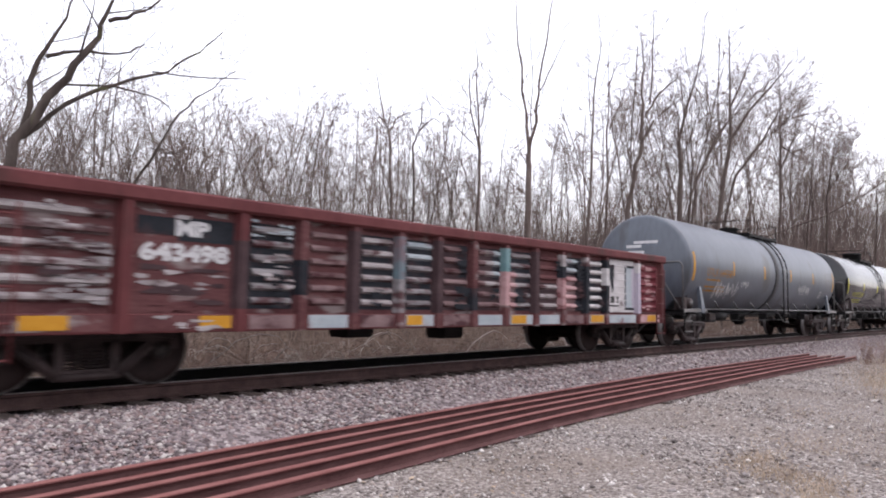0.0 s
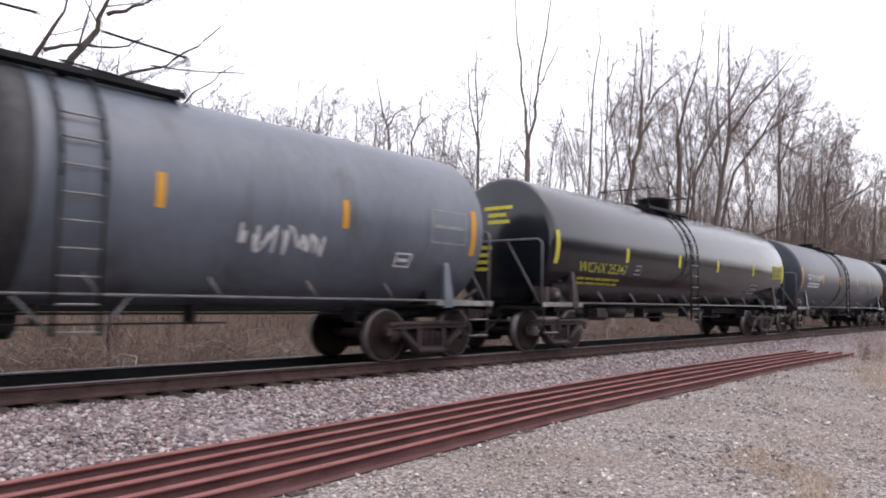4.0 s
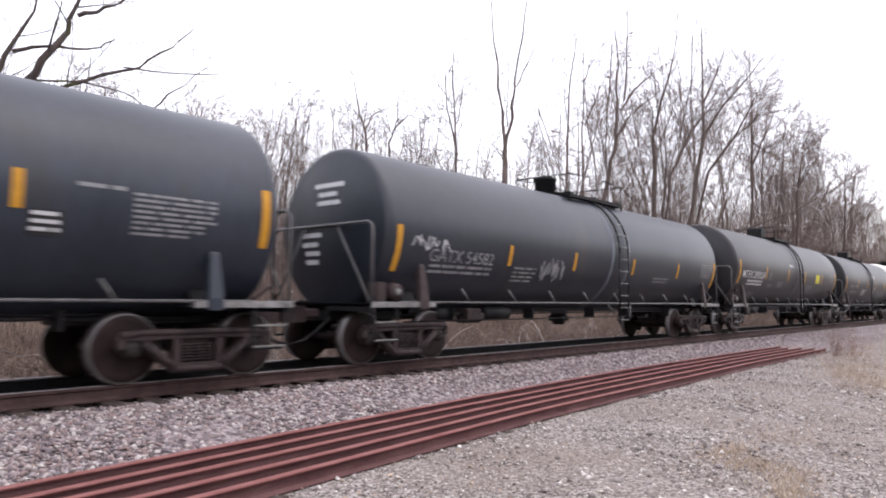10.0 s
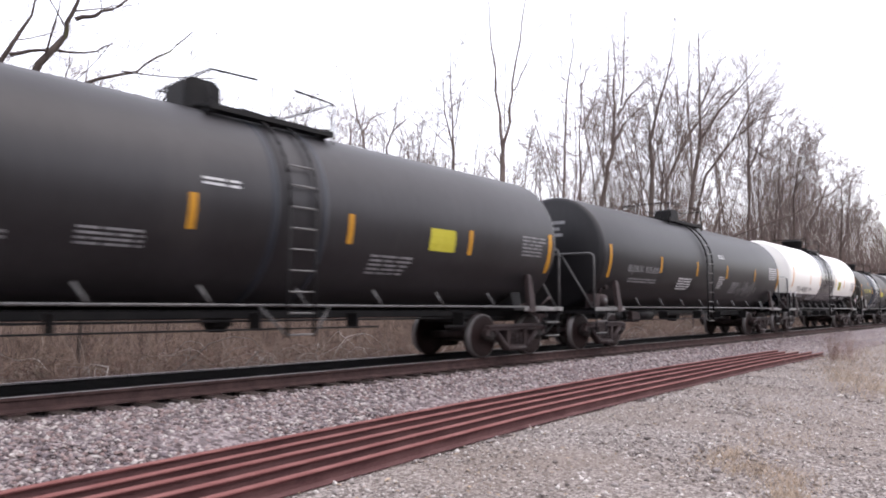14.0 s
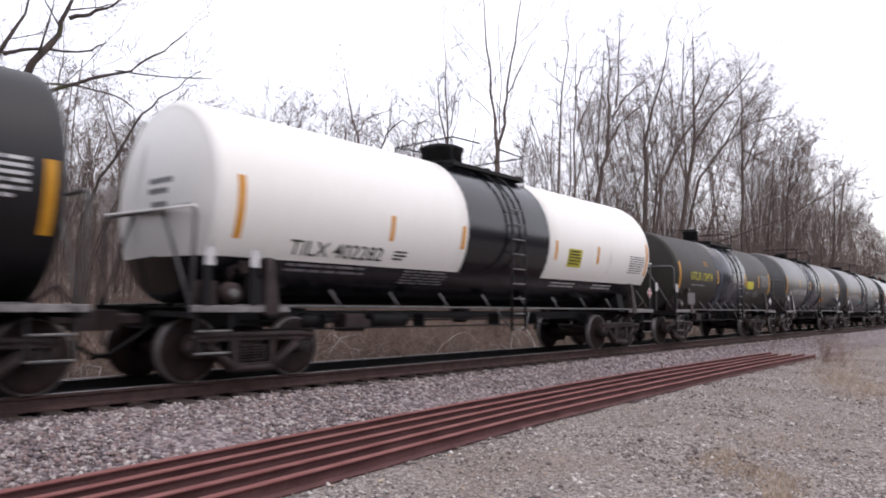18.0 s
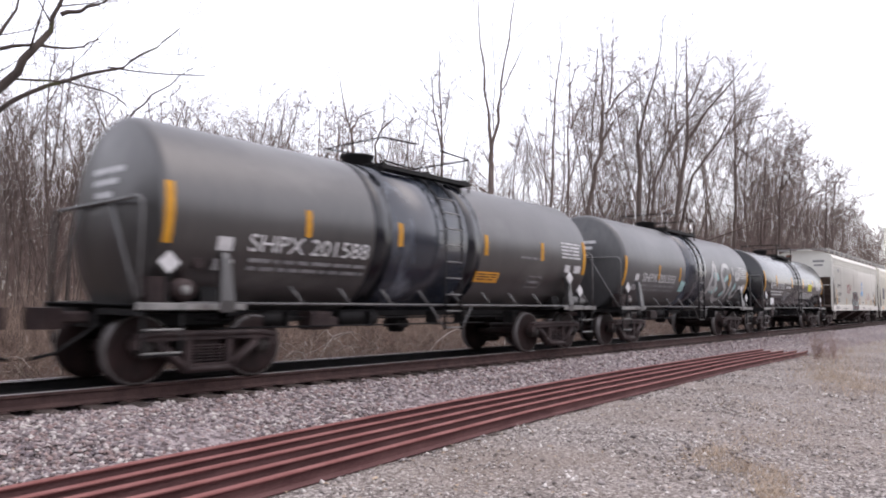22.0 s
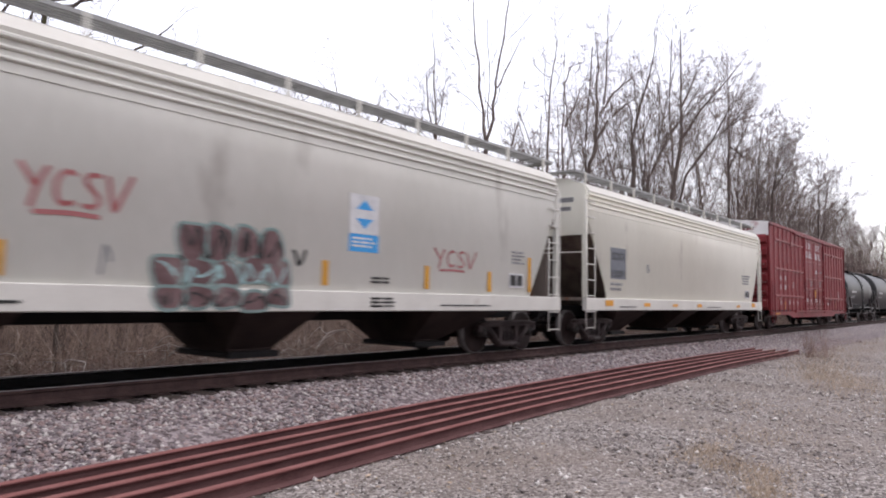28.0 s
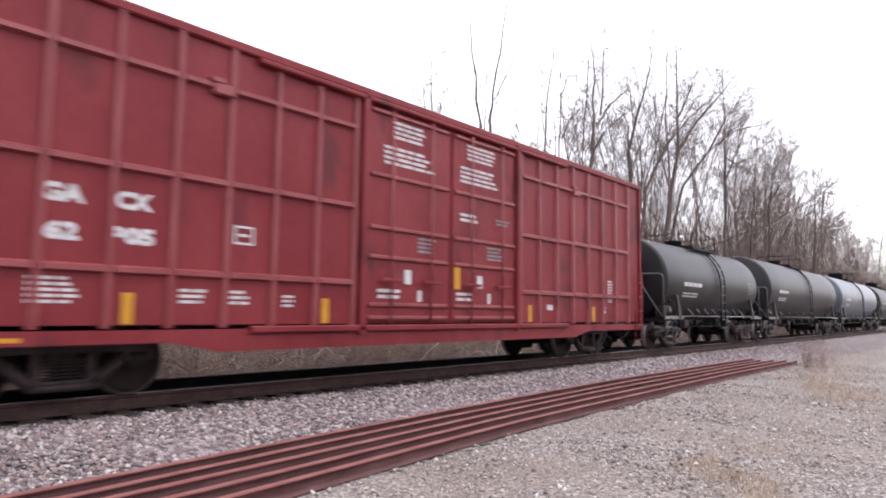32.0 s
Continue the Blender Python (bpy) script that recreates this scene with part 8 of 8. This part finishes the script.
for x in (-4.95, 4.9):
    part("card_holder", Mesh().box(x - 0.16, x + 0.16, -W - 0.1, -W, 4.02, 4.18, 0.02).box(x - 0.2, x - 0.02, -W - 0.11, -W, 4.18, 4.24), BOX_HIGHLIGHT, box, "small red steel card holder")
flat_bars(box, WHITE_INK, W + 0.04, 0.3, 0.9, 2.85, 3.05, 2), flat_bars(box, GREY_INK, W + 0.04, 1.5, 2.0, 2.9, 3.05, 2)
part("stencil_box", Mesh().box(-4.67, -4.35, -W - 0.005, -W, 2.02, 2.05).box(-4.67, -4.35, -W - 0.005, -W, 2.25, 2.28).box(-4.67, -4.64, -W - 0.006, -W, 2.02, 2.28).box(-4.38, -4.35, -W - 0.006, -W, 2.02, 2.28).box(-4.6, -4.42, -W - 0.005, -W, 2.13, 2.17), WHITE_INK, box)
# x range, height range, number of dabs, their size, paint, how far out they lie
SMEARS = [(-6.99, -6.24, 1.9, 2.2, 8, 0.09, SPRAY[0], 0.064), (-6.99, -6.24, 1.05, 1.8, 20, 0.12, SPRAY[1], 0.064), (-6.99, -6.29, 1.3, 1.9, 8, 0.13, SPRAY[4], 0.065),
          (-5.94, -4.74, 1.1, 1.5, 9, 0.12, SPRAY[0], 0.002), (-5.89, -4.79, 1.05, 1.55, 9, 0.16, SPRAY[4], 0.004), (-5.94, -4.79, 2.12, 2.22, 7, 0.09, SPRAY[0], 0.002), (-5.89, -4.79, 0.96, 1.1, 6, 0.12, OXIDE_WORN, 0.006),
          (-4.44, -3.79, 1.9, 2.2, 9, 0.09, SPRAY[6], 0.063), (-4.44, -3.74, 1.3, 1.75, 8, 0.09, SPRAY[0], 0.063), (-5.89, -4.79, 0.74, 0.9, 8, 0.09, SPRAY[0], 0.09), (6.61, 7.31, 1.05, 2.2, 12, 0.10, ROSE, 0.063)]
# black blots and drips down the posts and panels
for x, low, high, wide in ((-3.99, 1.0, 1.5, 0.10), (-0.14, 1.0, 1.4, 0.22), (-0.19, 1.75, 2.1, 0.14), (-2.19, 1.05, 1.35, 0.12), (1.61, 1.1, 1.35, 0.16), (3.76, 1.0, 2.1, 0.16), (4.66, 0.98, 1.5, 0.13), (0.76, 1.15, 1.4, 0.14), (2.96, 1.8, 2.1, 0.18)):
    SMEARS.append((x - wide, x + wide, low, high, int(26 * (high - low)), wide * 0.7, SPRAY[2], 0.064))
W = GW + 0.002
flat_panel(gon, SPRAY[2], W, -5.95, -5.47, 1.9, 2.12), flat_panel(gon, SPRAY[2], W + 0.001, -5.43, -4.67, 1.84, 2.14), flat_text(gon, "MP", WHITE_INK, W + 0.005, -5.47, -5.02, 1.9, 0.2, 0.05), flat_text(gon, "643498", WHITE_INK, W + 0.005, -5.91, -4.74, 1.57, 0.24, 0.05)
flat_panel(gon, GRUBBY, W + 0.02, 4.98, 6.27, 0.98, 2.24, "sprayed_panel", "whitewashed side panel")
for k in range(7):
    part("faint_ridge", Mesh().prism([(-W - 0.018, 1.06 + 0.165 * k), (-W - 0.032, 1.10 + 0.165 * k), (-W - 0.018, 1.13 + 0.165 * k)], 'x', 5.31, 5.93), GRUBBY, gon)
part("graffiti", Mesh().prism([(4.99, 2.1), (5.31, 2.11), (5.27, 1.5), (5.21, 1.45)], 'y', -W - 0.026, -W), SPRAY[2], gon, "black spray-painted wedge")
part("sprayed_frame", Mesh().box(5.81, 6.28, -W - 0.027, -W, 1.03, 2.12), SPRAY[2], gon, "black spray-painted frame"), part("sprayed_field", Mesh().box(5.87, 6.275, -W - 0.031, -W, 1.09, 2.06), SPRAY[6], gon, "pale blue sprayed field")
part("sprayed_stripe", Mesh().box(6.15, 6.277, -W - 0.034, -W, 1.09, 2.06), LILAC, gon, "lilac sprayed stripe")
for x0, x1, z0, z1 in ((5.15, 5.31, 1.2, 1.36), (5.41, 5.51, 1.2, 1.36), (5.11, 5.51, 1.11, 1.15)):
    flat_panel(gon, BLACK_INK, W, x0, x1, z0, z1, "stencil", e=0.026)
for x0, x1 in ((-2.3, -1.75), (0.0, 0.5)):
    part("underframe_box", Mesh().box(x0, x1, -1.0, -0.5, 0.46 if x0 > -1 else 0.53, 0.72, 0.06), STEEL_DARK, gon)
for x0, x1, z0, z1, n, size, mt, e in SMEARS:
    smear(gon, mt, W + e, x0, x1, z0, z1, n, size)
for x0, x1 in ((-7.15, -6.67), (-5.14, -4.71), (-1.54, -1.19), (1.26, 1.73), (4.16, 4.71), (6.86, 7.31)):
    flat_panel(gon, YELLOW, W + 0.088, x0, x1, 0.75, 0.91, "reflective_strip", "faded yellow reflective panel")


# ---- what moves ----
def motions():
    stops = [0.5 * i for i in range(65)]
    for car, u in ROLLING:
        walk(car, [(t, pose(u - run(t), YC, 0)) for t in stops])
    turn = 0.457
    beat = [i / 15 for i in range(481)]
    rows = [(t, run(t) / turn) for t in beat]
    for w, x in WHEELS:
        walk(w, [(t, Matrix.LocRotScale((x, 0, 0.457), Euler((0, -a, 0)).to_quaternion(), None)) for t, a in rows])


motions()
